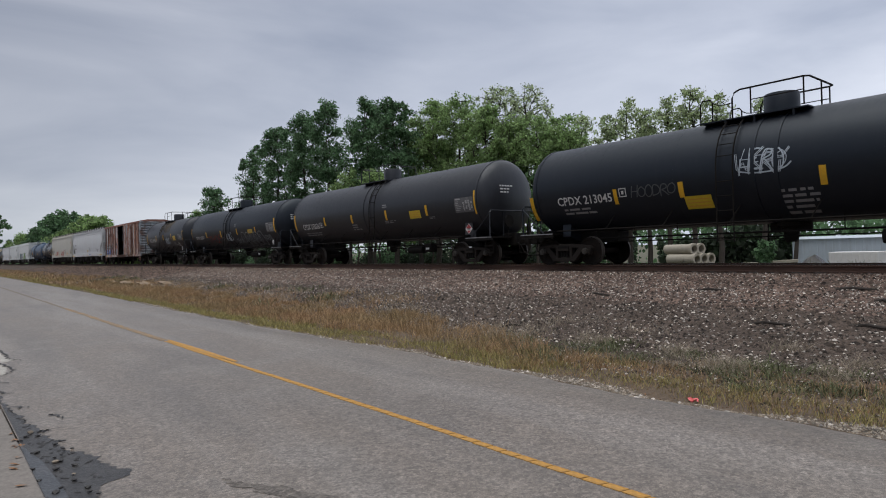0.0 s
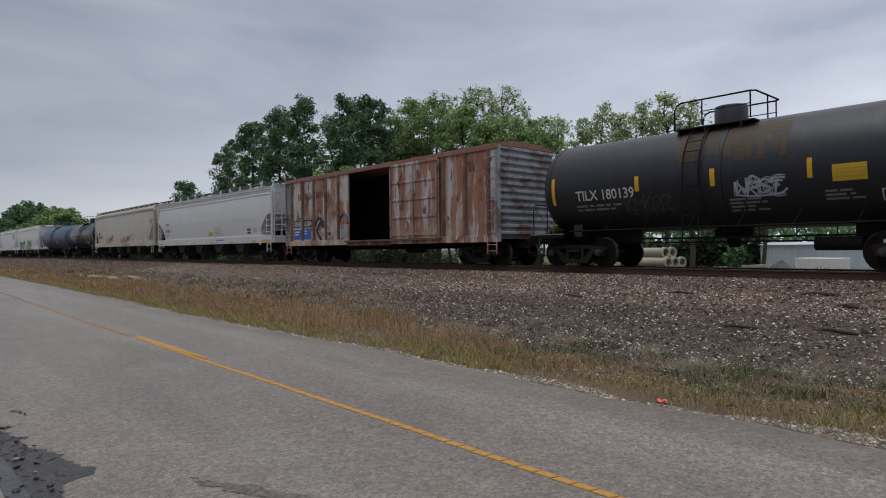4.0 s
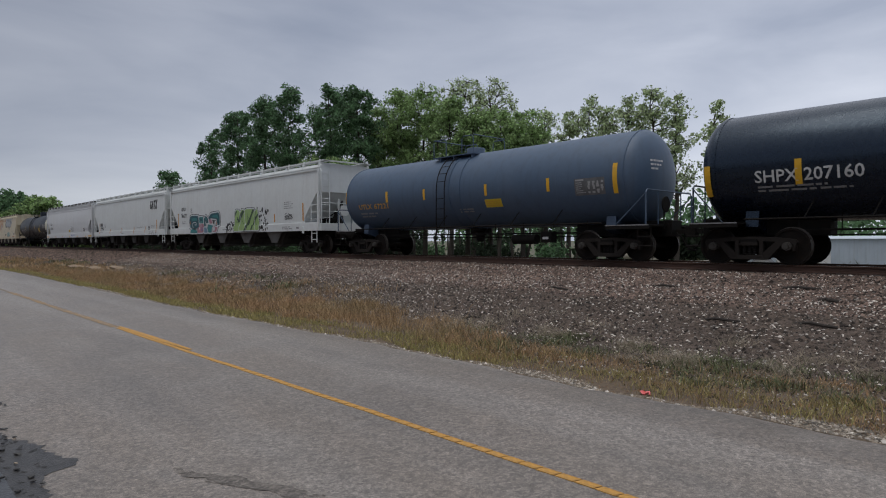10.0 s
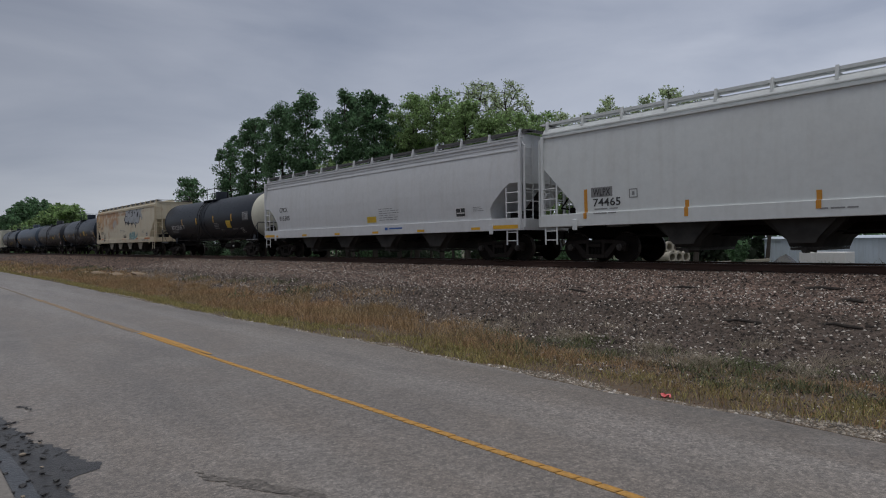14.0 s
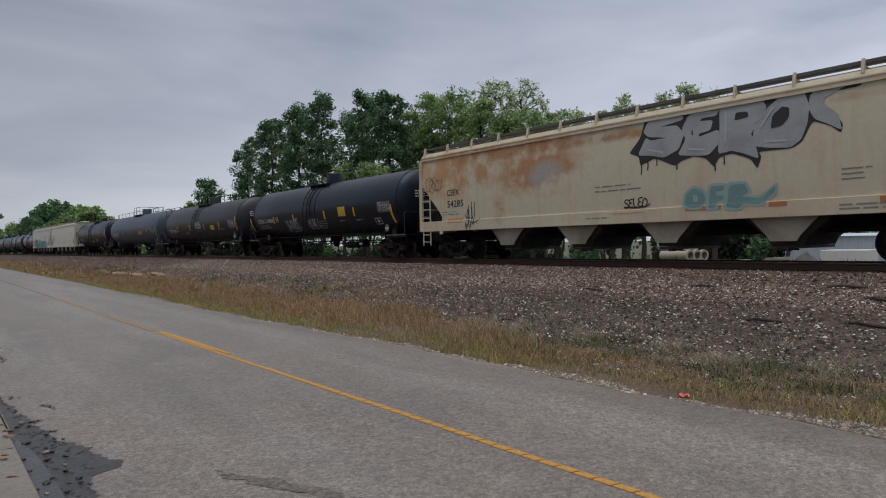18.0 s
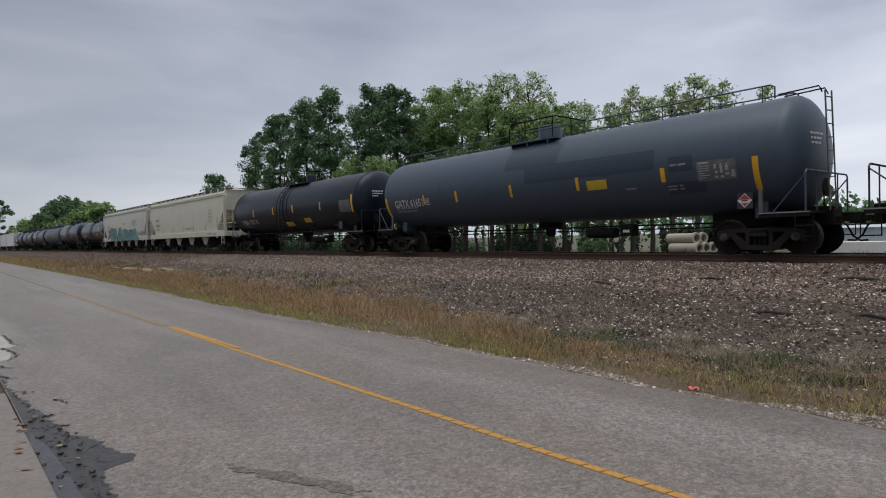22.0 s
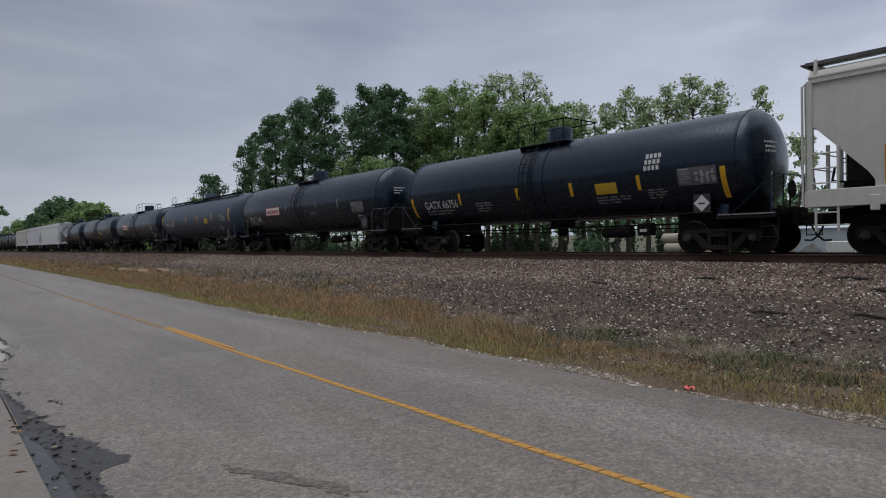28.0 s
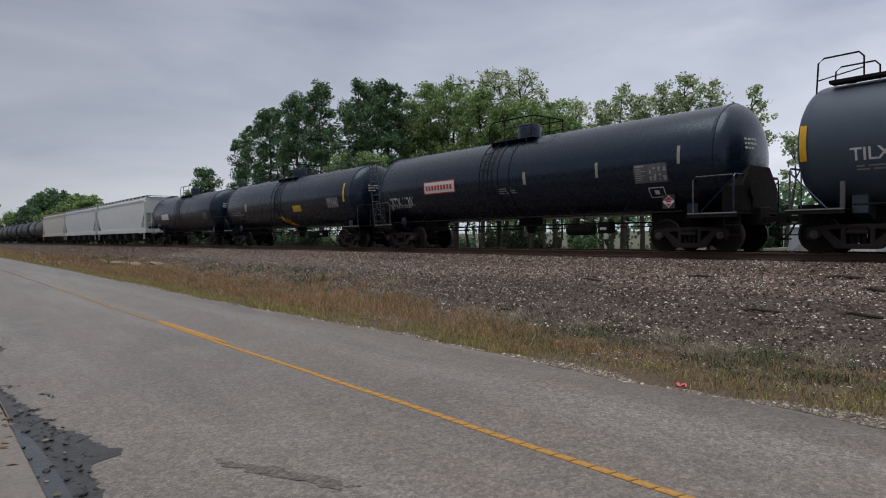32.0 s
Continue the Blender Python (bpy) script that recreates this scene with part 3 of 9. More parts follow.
    for k in range(60):                    # tar smear, broken into ragged flecks
        f = rng.random()
        x, y = -4.66 + 1.12 * f + rng.uniform(-.05, .05), 1.66 + 0.50 * f + rng.gauss(0, 0.022)
        r = rng.uniform(.02, .085) * (0.5 + math.sin(math.pi * f) * 0.6)
        patch("tar_fleck", [(x + r * 1.7 * math.cos(a) * rng.uniform(.6, 1.2), y + (r * 0.75 * math.sin(a) + r * 0.7 * math.cos(a)) * rng.uniform(.6, 1.2)) for a in (0, 1.05, 2.1, 3.15, 4.2, 5.25)], 0.0016 + 0.00005 * k, TAR, "dull dark tar smear")
    patch("bare_concrete", [(-11.25, 0.70), (-11.5, 0.86), (-12.1, 0.93), (-12.6, 0.85), (-12.7, 0.70)], 0.004, BARE, "pale bare concrete with a cracked edge")
    patch("bare_concrete", [(-12.8, 0.75), (-12.75, 0.98), (-13.0, 1.08), (-13.6, 1.0), (-14.4, 1.0), (-15.4, 0.9), (-15.4, 0.75)], 0.004, BARE, "pale bare concrete with a cracked edge")
    for pts in ([(-7.3, 0.74), (-7.29, 0.86), (-7.32, 1.0)], [(-14.6, 1.02), (-13.6, 1.03), (-13.2, 1.02), (-12.95, 1.1), (-12.7, 1.24)], [(-12.75, 0.86), (-12.2, 0.93), (-11.75, 1.0), (-11.5, 0.9), (-11.25, 0.76)],
                [(-10.9, 0.68), (-10.6, 0.76), (-10.55, 0.86)], [(-10.0, 0.66), (-9.7, 0.74), (-9.75, 0.84)], [(-8.8, 0.7), (-8.6, 0.8), (-8.65, 0.92)], [(-8.0, 0.98), (-7.9, 1.05), (-7.7, 1.09)], [(-6.8, 0.85), (-6.75, 0.98)]):
        bm = bmesh.new()
        prev = None
        fine = []
        for a, b in zip(pts, pts[1:]):
            fine += [(a[0] + (b[0] - a[0]) * k / 6 + rng.uniform(-.03, .03), a[1] + (b[1] - a[1]) * k / 6 + rng.uniform(-.03, .03)) for k in range(6)]
        for i, (x, y) in enumerate(fine):
            w = 0.016 * (1 - i / len(fine)) + 0.006
            cur = [bm.verts.new((x, y - w, 0.0135)), bm.verts.new((x, y + w, 0.0135))]
            if prev:
                bm.faces.new((prev[0], cur[0], cur[1], prev[1]))
            prev = cur
        part("crack", bm, DARKCRUMB, road, "dark open crack")
    # kerb slab
    bm = slab(-8.7, 3.0, -3.2, 0.60, -0.1, 0.03, 0.012)
    walkway = tagged(part("pavement", bm, CONCRETE), "pale weathered concrete apron beside the road", "pavement", kind="structure")
    part("gutter", prism(bmesh.new(), [(-7.0, 0.604), (-6.6, 0.65), (-6.2, 0.70), (-5.5, 0.73), (3.0, 0.735), (3.0, 0.604)], -0.06, 0.0125, "z"), GUTTER, walkway, "wet blue grey gutter strip")


def build_track():
    track = thing("railway_track", "single railway track on grey brown ballast", "railway track", kind="structure")
    prof = [(-0.07, 0), (0.07, 0), (0.07, 0.012), (0.012, 0.03), (0.010, 0.125), (0.036, 0.138), (0.036, 0.168), (0.028, 0.176), (-0.028, 0.176), (-0.036, 0.168), (-0.036, 0.138), (-0.010, 0.125), (-0.012, 0.03), (-0.07, 0.012)]
    for s in (-1, 1):
        y = RAIL_Y + s * 0.754
        bm = bmesh.new()
        prism(bm, [(y + a, RAIL_Z - 0.176 + b) for a, b in prof], -900, 700, "x")
        rail = part("rail", bm, RAILSTEEL, track, "rust brown steel rail")
        part("rail_head", slab(-900, 700, y - 0.024, y + 0.024, RAIL_Z - 0.0005, RAIL_Z + 0.002), RAILTOP, rail, "polished running surface")
    tie = CACHE["tie"] = mesh_of("tie", slab(-0.115, 0.115, -1.3, 1.3, -0.17, 0.0, 0.012), TIE)
    plate = mesh_of("tie_plate", slab(-0.09, 0.09, -0.17, 0.17, 0.0, 0.022), RAILSTEEL)
    rng = random.Random(8)
    x = -75.0
    while x < 15:
        t = part("tie", tie, TIE, track, at=pose(x + rng.uniform(-.03, .03), RAIL_Y + rng.uniform(-.04, .04), RAIL_Z - 0.2, 0, 0, rng.uniform(-1.2, 1.2)))
        if x > -40:
            part("tie_plate", plate, RAILSTEEL, t, at=pose(0, -0.754, 0))
        x += 0.54
    # far ties in one mesh
    n = np.concatenate([np.arange(-420, -75, 0.54), np.arange(15, 120, 0.54)])
    base = np.array([(sx * 0.115, sy * 1.3, z) for sx in (-1, 1) for sy in (-1, 1) for z in (-0.17, 0.0)])
    f = np.array([(0, 1, 3, 2), (4, 6, 7, 5), (0, 4, 5, 1), (2, 3, 7, 6), (1, 5, 7, 3)])
    V = (base[None] + np.stack([n, 0 * n + RAIL_Y, 0 * n + RAIL_Z - 0.2], 1)[:, None]).reshape(-1, 3)
    F = (f[None] + 8 * np.arange(len(n))[:, None, None]).reshape(-1, 4)
    tagged(part("far_ties", soup("far_ties", V, F, TIE), TIE, track), kind="stuff")


def scatter_stones(name, n, xr, yr, size, mat, seed, label, skew=1.0, sink=0.2, along=None, heaps=()):
    """Crushed stones: lopsided lumps bedded in the ground sheet."""
    g = np.random.default_rng(seed)
    x = xr[0] + (xr[1] - xr[0]) * g.random(n) ** skew
    if heaps:                             # gathered round a few places
        k = g.integers(0, len(heaps), n)
        x = np.array([h[0] for h in heaps])[k] + np.array([h[1] for h in heaps])[k] * g.normal(0, 0.6, n)
    y = g.uniform(*yr, n)
    if along is not None:                 # a strip that follows the road and widens where the grass stands back
        y = along(x) + y * np.clip(bare_edge(x) / 0.25, 0.12, 1.1)
    z = np.maximum(ground_z(x, y), -0.035)
    s = size * np.exp(np.clip(g.normal(0, 0.35, n), -0.8, 0.55))
    base = np.array([(1, 0, -0.2), (-1, 0, -0.2), (0, 1, -0.2), (0, -1, -0.2), (0, 0, 0.62)], float)
    P = base[None] * (1 + g.uniform(-0.35, 0.35, (n, 5, 3))) + g.uniform(-0.25, 0.25, (n, 5, 3))
    P[..., 0] *= g.uniform(0.8, 1.6, (n, 1))
    a = g.uniform(0, 6.28, n)
    c, q = np.cos(a)[:, None], np.sin(a)[:, None]
    P = np.stack([P[..., 0] * c - P[..., 1] * q, P[..., 0] * q + P[..., 1] * c, P[..., 2]], -1) * s[:, None, None]
    P += np.stack([x, y, z + s * (0.35 - sink)], -1)[:, None]
    f = np.array([(0, 2, 4), (2, 1, 4), (1, 3, 4), (3, 0, 4)])
    F = (f[None] + 5 * np.arange(n)[:, None, None]).reshape(-1, 3)
    tagged(new(name, soup(name, P.reshape(-1, 3), F, mat)), label, "gravel", kind="stuff")


def scatter_blades(name, n, xr, yr, height, width, mat, seed, label, clumps=0, spread=0.25, skew=1.0, lean=0.5, keep=None):
    """Grass: narrow bent blades, two pieces each, in clumps."""
    g = np.random.default_rng(seed)
    if clumps:
        cx, cy = xr[0] + (xr[1] - xr[0]) * g.random(clumps) ** skew, g.uniform(*yr, clumps)
        k = g.integers(0, clumps, n)
        x, y = cx[k] + g.normal(0, spread, n), cy[k] + g.normal(0, spread * 0.7, n)
    else:
        x, y = xr[0] + (xr[1] - xr[0]) * g.random(n) ** skew, g.uniform(*yr, n)
    if keep is not None:
        ok = keep(x, y)
        x, y = x[ok], y[ok]
        n = len(x)
    ok = y > road_edge(x) + bare_edge(x)
    x, y = x[ok], y[ok]
    n = len(x)
    z = ground_z(x, y) - 0.01
    h = height * np.exp(g.normal(0, 0.4, n))
    a = g.uniform(0, 6.28, n)
    dx, dy = np.cos(a) * width, np.sin(a) * width
    lx, ly = g.normal(0, lean, n) * h, g.normal(0, lean, n) * h
    O = np.stack([x, y, z], -1)
    W = np.stack([dx, dy, 0 * dx], -1)
    M = O + np.stack([lx * 0.35, ly * 0.35, h * 0.6], -1)
    T = O + np.stack([lx, ly, h], -1)
    V = np.stack([O - W, O + W, M + W * 0.8, M - W * 0.8, T], 1).reshape(-1, 3)
    i = 5 * np.arange(n)[:, None]
    F = np.concatenate([i + np.array([0, 1, 2]), i + np.array([0, 2, 3]), i + np.array([3, 2, 4])])
    tagged(new(name, soup(name, V, F, mat)), label, "grass", kind="stuff")


build_ground()
build_road()
build_track()
# ballast stones, pale chips, edge gravel
scatter_stones("ballast_stones", 84000, (-46, 1), (12.4, 16.5), 0.030, STONE, 11, "brown grey crushed ballast stones", sink=0.25)
scatter_stones("cinder_stones", 64000, (-46, 1), (8.9, 13.0), 0.027, CINDER, 17, "dark cinder stones on the lower bank", sink=0.25)
scatter_stones("ballast_stones", 8000, (-46, 1), (18.3, 21.5), 0.04, STONE, 12, "brown grey crushed ballast stones")
scatter_stones("ballast_stones", 18000, (-120, -46), (11.5, 16.4), 0.05, STONE, 13, "brown grey crushed ballast stones")
scatter_stones("pale_chips", 15000, (-46, 1), (8.6, 14.2), 0.016, STONEP, 14, "scattered pale limestone chips", sink=-0.35)
scatter_stones("pale_chips", 12000, (-46, 1), (12.6, 16.2), 0.017, STONEP, 18, "scattered pale limestone chips", sink=-0.35)
scatter_stones("verge_gravel", 14000, (-40, 1), (7.5, 10.0), 0.018, CINDER, 16, "loose stones in the verge", sink=0.3)
scatter_stones("verge_gravel", 5000, (-8, 1), (6.7, 8.9), 0.015, CINDER, 19, "loose stones in the verge", sink=0.2)
scatter_stones("pale_chips", 1500, (-7, 1), (6.9, 8.9), 0.010, STONEP, 40, "scattered pale limestone chips", sink=-0.2)
scatter_stones("edge_gravel", 6500, (-30, 1), (0.0, 0.42), 0.011, TANGRIT, 15, "tan grit along the road edge", sink=0.2, along=road_edge, skew=0.5)
scatter_stones("edge_gravel", 2200, (-30, 1), (0.02, 0.34), 0.012, EDGESTONE, 39, "pale gravel washed up beside the road", sink=0.15, along=road_edge, heaps=((-4.9, 0.75), (-1.7, 0.7), (-8.3, 0.5), (-24.0, 2.0)))
scatter_stones("edge_gravel", 420, (-30, 1), (-0.04, 0.40), 0.017, STONEP, 37, "pale pebbles along the road edge", sink=0.1, along=road_edge, skew=0.5)
# grass and weeds: thick and tawny farther off, thin and mixed near by
verge_top = lambda x: np.interp(x, (-60, -30, -16, -12, -8, -6.5, -5, 0), (10.6, 9.6, 9.3, 9.5, 8.5, 7.9, 7.5, 7.5))
tawny = lambda x, y: (y < verge_top(x) + 0.35 * np.sin(x * 2.3) * np.sin(x * 0.9 + 1)) & (y > road_edge(x) + 0.62) & ((x < -9.5) | (np.sin(x * 41.3 + y * 17.7) * np.sin(x * 3.1) < 0.1 - 0.2 * (x + 9.5) / 4.5))
scatter_blades("dry_grass", 95000, (-50, -5.0), (6.7, 10.2), 0.135, 0.0036, DRYGRASS, 21, "dry orange brown verge grass", clumps=760, spread=0.24, skew=0.75, lean=0.6, keep=tawny)
scatter_blades("dry_grass", 5000, (-46, -14), (9.4, 11.2), 0.12, 0.006, DRYGRASS, 35, "dry orange brown verge grass", clumps=90, spread=0.4, skew=0.8, lean=0.8)
scatter_blades("dry_grass", 8000, (-8, 1), (6.4, 8.4), 0.065, 0.003, DRYGRASS, 22, "sparse dry tufts near the road", clumps=120, spread=0.18)
scatter_blades("verge_grass", 46000, (-70, -6), (6.1, 6.85), 0.065, 0.0045, OLIVEGRASS, 23, "short yellow green grass by the road", clumps=760, spread=0.2, skew=0.75)
scatter_blades("verge_grass", 8200, (-9, 1), (6.3, 7.6), 0.065, 0.0032, OLIVEGRASS, 24, "thin yellow green tufts by the road", clumps=80, spread=0.17)
scatter_blades("dead_grass", 5500, (-40, -6), (8.8, 11.2), 0.11, 0.003, PALEGRASS, 25, "bleached dead weeds on the bank", clumps=80, spread=0.25, lean=1.0)
scatter_blades("dead_grass", 5200, (-9, 1), (7.9, 9.8), 0.11, 0.0017, PALEGRASS, 38, "bleached dead weeds on the bank", clumps=24, spread=0.13, lean=1.3)
scatter_blades("green_weeds", 5200, (-8.5, 1), (7.2, 9.0), 0.075, 0.0055, WEED, 26, "low green weeds on the bank", clumps=34, spread=0.2, lean=1.0)
scatter_blades("green_weeds", 1500, (-60, -16), (8.6, 11.4), 0.14, 0.014, WEED, 27, "low green weeds on the bank", clumps=16, spread=0.45, lean=0.8)
scatter_blades("far_verge_grass", 16000, (-190, -40), (7.0, 11.0), 0.13, 0.02, DRYGRASS, 28, "dry verge grass farther along", clumps=700, spread=0.6)
scatter_blades("far_verge_grass", 9000, (-190, -60), (6.5, 8.5), 0.11, 0.02, OLIVEGRASS, 29, "green verge grass farther along", clumps=400, spread=0.6)
scatter_blades("yard_grass", 16000, (-150, 2), (22.5, 40), 0.2, 0.025, YARDGRASS, 30, "rough grass behind the track", clumps=1500, spread=0.8)
scatter_blades("dead_leaves", 5200, (-11, 1), (6.2, 8.4), 0.016, 0.011, DEADLEAF, 33, "rust brown dead leaves in the verge", lean=1.4)
scatter_blades("twigs", 900, (-12, 1), (8.0, 11.5), 0.12, 0.004, BARK, 34, "dead twigs on the bank", lean=2.0)


# leaf green darkened so its colour holds the shade among dense growth
LEAF_SHADE = material("thicket leaves darkened for shade", (0.028, 0.046, 0.024), 0.8, island=0.6, bump=0, grain=2.0, through_light=0.25)


# ---------------------------------------------------------------- trees
def tree(x, y, top, low, spread, leaf, label, seed, lobes=40, lobe=0.95, per=240, size=0.25, flat=1.0, lean=0.0):
    """Tapered trunk that forks to many small leafy boughs, whose places fill an egg-shaped crown unevenly."""
    g = random.Random(seed)
    rs = np.random.default_rng(seed)
    z0 = float(ground_z(np.array(x), np.array(y)))
    root = thing("tree", label, "tree", "trees behind the track", at=pose(x, y, z0))
    top, low = top - z0 - lobe * 0.6, low - z0
    bm = bmesh.new()
    r0 = 0.014 * top + 0.05

    def taper(pts, ra, rb, n=7):
        rings = []
        for i, p in enumerate(pts):
            r = ra + (rb - ra) * i / (len(pts) - 1)
            d = (Vector(pts[min(i + 1, len(pts) - 1)]) - Vector(pts[max(i - 1, 0)])).normalized()
            u = d.orthogonal().normalized()
            w = d.cross(u)
            rings.append([bm.verts.new(Vector(p) + r * (u * math.cos(6.2832 * k / n) + w * math.sin(6.2832 * k / n))) for k in range(n)])
        for a, b in zip(rings, rings[1:]):
            for k in range(n):
                bm.faces.new((a[k], a[(k + 1) % n], b[(k + 1) % n], b[k]))
        bm.faces.new(rings[-1])

    trunk = [Vector((0, 0, -0.3))]
    for i in range(1, 7):
        trunk.append(Vector((lean * i / 6 * top * 0.2 + g.uniform(-.15, .15), g.uniform(-.15, .15), top * 0.8 * i / 6)))
    taper(trunk, r0, r0 * 0.25, 9)
    # bough places: widest a little below the middle of the crown
    spots = []
    tries = 0
    while len(spots) < lobes and tries < 6000:
        tries += 1
        f = g.random() ** 0.85
        z = low + (top - low) * f
        wide = spread * (1 - abs((f - 0.38) / 0.64) ** 2.3) ** 0.55 if abs((f - 0.38) / 0.64) < 1 else 0.1
        a, q = g.uniform(0, 6.2832), g.random() ** 0.5 * g.uniform(0.75, 1.12)
        p = Vector((math.cos(a) * q * wide + lean * f * top * 0.2, math.sin(a) * q * wide, z))
        if all((p - o).length > lobe * 0.8 for o in spots):
            spots.append(p)
    spots.append(Vector((g.uniform(-.3, .3), 0, top)))
    spots.sort(key=lambda p: math.hypot(p.x, p.y) + 0.15 * p.z)
    done = []
    for p in spots:
        best, cost = None, 1e9
        for t in trunk[2:]:
            d = (p - t).length + 2.0 * max(0.0, t.z - p.z + 0.3)
            if d < cost:
                best, cost = t, d
        for o in done:
            d = (p - o).length * 1.15 + 2.0 * max(0.0, o.z - p.z + 0.1)
            if d < cost:
                best, cost = o, d
        ln = (p - best).length
        mid = best.lerp(p, 0.5) + Vector((g.uniform(-.1, .1), g.uniform(-.1, .1), 0.1)) * ln
        taper([best, mid, p], 0.045 + 0.015 * ln, 0.022, 5)
        for _ in range(4):
            tip = p + Vector((g.uniform(-1, 1), g.uniform(-1, 1), g.uniform(-0.3, 1))) * lobe * 0.9
            taper([p, tip], 0.02, 0.008, 3)
        done.append(p)
    part("trunk", bm, BARK, root, "grey brown trunk with limbs")
    T = np.array([tuple(t) for t in spots])
    size_of = lobe * rs.uniform(0.6, 1.25, len(T))
    n = per * len(T)
    k = np.repeat(np.arange(len(T)), per)
    # each bough carries a few smaller sprays of leaves
    spray = rs.normal(0, 1, (len(T), 7, 3))
    spray *= (rs.uniform(0.45, 1.0, (len(T), 7)) / np.linalg.norm(spray, axis=2))[..., None]
    d = rs.normal(0, 1, (n, 3))
    d *= (rs.random(n) ** 0.5 / np.linalg.norm(d, axis=1))[:, None]
    c = T[k] + (spray[k, rs.integers(0, 7, n)] * 1.0 + d * 0.6) * np.array([1.1, 1.1, 0.85 * flat]) * size_of[k][:, None]
    c[:, 2] = np.maximum(c[:, 2], 0.4)
    nrm = rs.normal(0, 1, (n, 3))
    nrm /= np.linalg.norm(nrm, axis=1)[:, None]
    u = np.cross(nrm, rs.normal(0, 1, (n, 3)))
    u /= np.linalg.norm(u, axis=1)[:, None]
    w = np.cross(nrm, u)
    s = size * np.exp(rs.normal(0, 0.3, n))[:, None]
    V = np.stack([c - u * s * 0.6, c + w * s * 0.42, c + u * s * 0.6 + nrm * s * 0.15, c - w * s * 0.42], 1).reshape(-1, 3)
    part("crown", soup("crown", V, np.arange(4 * n).reshape(-1, 4), leaf), leaf, root, "")
    return root


def bush(x, y, height, spread, leaf, label, seed, leaves=900, size=0.2):
    rs = np.random.default_rng(seed)
    g = random.Random(seed)
    z0 = float(ground_z(np.array(x), np.array(y)))
    root = thing("bush", label, "bush", "undergrowth behind the track", at=pose(x, y, z0))
    bm = bmesh.new()
    tips = []
    for k in range(9):
        a = g.uniform(0, 6.28)
        tip = Vector((math.cos(a) * spread * g.uniform(.3, .9), math.sin(a) * spread * g.uniform(.3, .9), height * g.uniform(.4, .9)))
        rod(bm, [(0, 0, -0.1), tip * 0.5 + Vector((0, 0, 0.1)), tip], 0.02, 4)
        tips.append(tip)
    part("woody_base", bm, BARK, root)
    T = np.array([tuple(t) for t in tips])
    c = T[rs.integers(0, len(T), leaves)] * rs.uniform(0.35, 1.05, (leaves, 1)) + rs.normal(0, 0.25, (leaves, 3)) * spread * 0.6
    c[:, 2] = np.abs(c[:, 2])
    nrm = rs.normal(0, 1, (leaves, 3))
    nrm /= np.linalg.norm(nrm, axis=1)[:, None]
    u = np.cross(nrm, rs.normal(0, 1, (leaves, 3)))
    u /= np.linalg.norm(u, axis=1)[:, None]
    w = np.cross(nrm, u)
    s = size * np.exp(rs.normal(0, 0.3, leaves))[:, None]
    V = np.stack([c - u * s * 0.6, c + w * s * 0.4, c + u * s * 0.6, c - w * s * 0.4], 1).reshape(-1, 3)
    part("foliage", soup("foliage", V, np.arange(4 * leaves).reshape(-1, 4), leaf), leaf, root)
    return root


def at_dir(ratio, y):
    """Along-track place of what is seen at that ratio of x to y."""
    return ratio * y


# dark full oaks
DARK, MIDG, THIN = "tall dark green oak in full leaf", "spreading spring green tree", "thin grey green tree with open crown"
for i, (q, y, top, low, sp, n) in enumerate(((-2.36, 37, 17.0, 8.5, 2.3, 26), (-2.14, 37, 19.3, 8.0, 3.5, 58), (-1.93, 37, 19.8, 8.0, 2.6, 44), (-1.77, 37, 19.9, 8.0, 2.3, 40), (-1.535, 37, 18.4, 7.0, 2.9, 52), (-1.40, 37, 17.4, 6.5, 2.6, 44))):
    tree(at_dir(q, y), y, top, low, sp, LEAF_DARK, DARK, 1 + i, int(n * 1.5), 0.85, 230, 0.18)
# spring green crowns
for i, (q, y, top, low, sp, n) in enumerate(((-1.64, 34, 10.6, 3.5, 2.2, 26), (-1.50, 33, 9.6, 3.0, 2.4, 26), (-1.285, 41, 16.3, 5.0, 2.6, 36), (-1.215, 42, 17.8, 5.0, 3.2, 46), (-1.12, 43, 17.7, 5.0, 3.4, 52), (-1.03, 42, 15.8, 4.5, 3.4, 46),
                                                 (-0.955, 43, 14.2, 4.5, 3.4, 44), (-0.88, 44, 14.3, 4.0, 3.2, 40), (-0.815, 44, 13.6, 4.0, 2.8, 34))):
    tree(at_dir(q, y), y, top, low, sp, LEAF_MID, MIDG, 30 + i, int(n * 1.6), 0.9, 220, 0.17)
tree(at_dir(-0.975, 47), 47, 18.9, 11.0, 4.0, LEAF_PALE, "thinly leaved tree with bare upper limbs", 8, 110, 0.55, 44, 0.15)
tree(at_dir(-0.905, 47), 47, 18.2, 11.0, 3.2, LEAF_PALE, "thinly leaved tree with bare upper limbs", 9, 80, 0.55, 44, 0.15)
# thin trees
for i, (q, y, top, sp, n) in enumerate(((-0.755, 48, 14.1, 1.8, 26), (-0.70, 48, 13.7, 1.8, 26), (-0.655, 48, 14.7, 1.9, 30), (-0.615, 49, 13.6, 1.5, 20), (-0.575, 49, 14.5, 1.8, 28), (-0.527, 50, 14.9, 2.1, 36), (-0.485, 50, 14.2, 1.7, 24))):
    tree(at_dir(q, y), y, top, 5.5, sp, LEAF_PALE, THIN, 50 + i, int(n * 1.5), 0.62, 90, 0.165)
tree(at_dir(-0.415, 52), 52, 13.2, 8.5, 1.4, LEAF_PALE, "slender tree with few leaves", 14, 13, 0.6, 90, 0.19)
tree(at_dir(-0.375, 54), 54, 9.4, 5.0, 1.6, LEAF_PALE, "small sparse leaning tree", 15, 12, 0.6, 80, 0.19, lean=0.5)
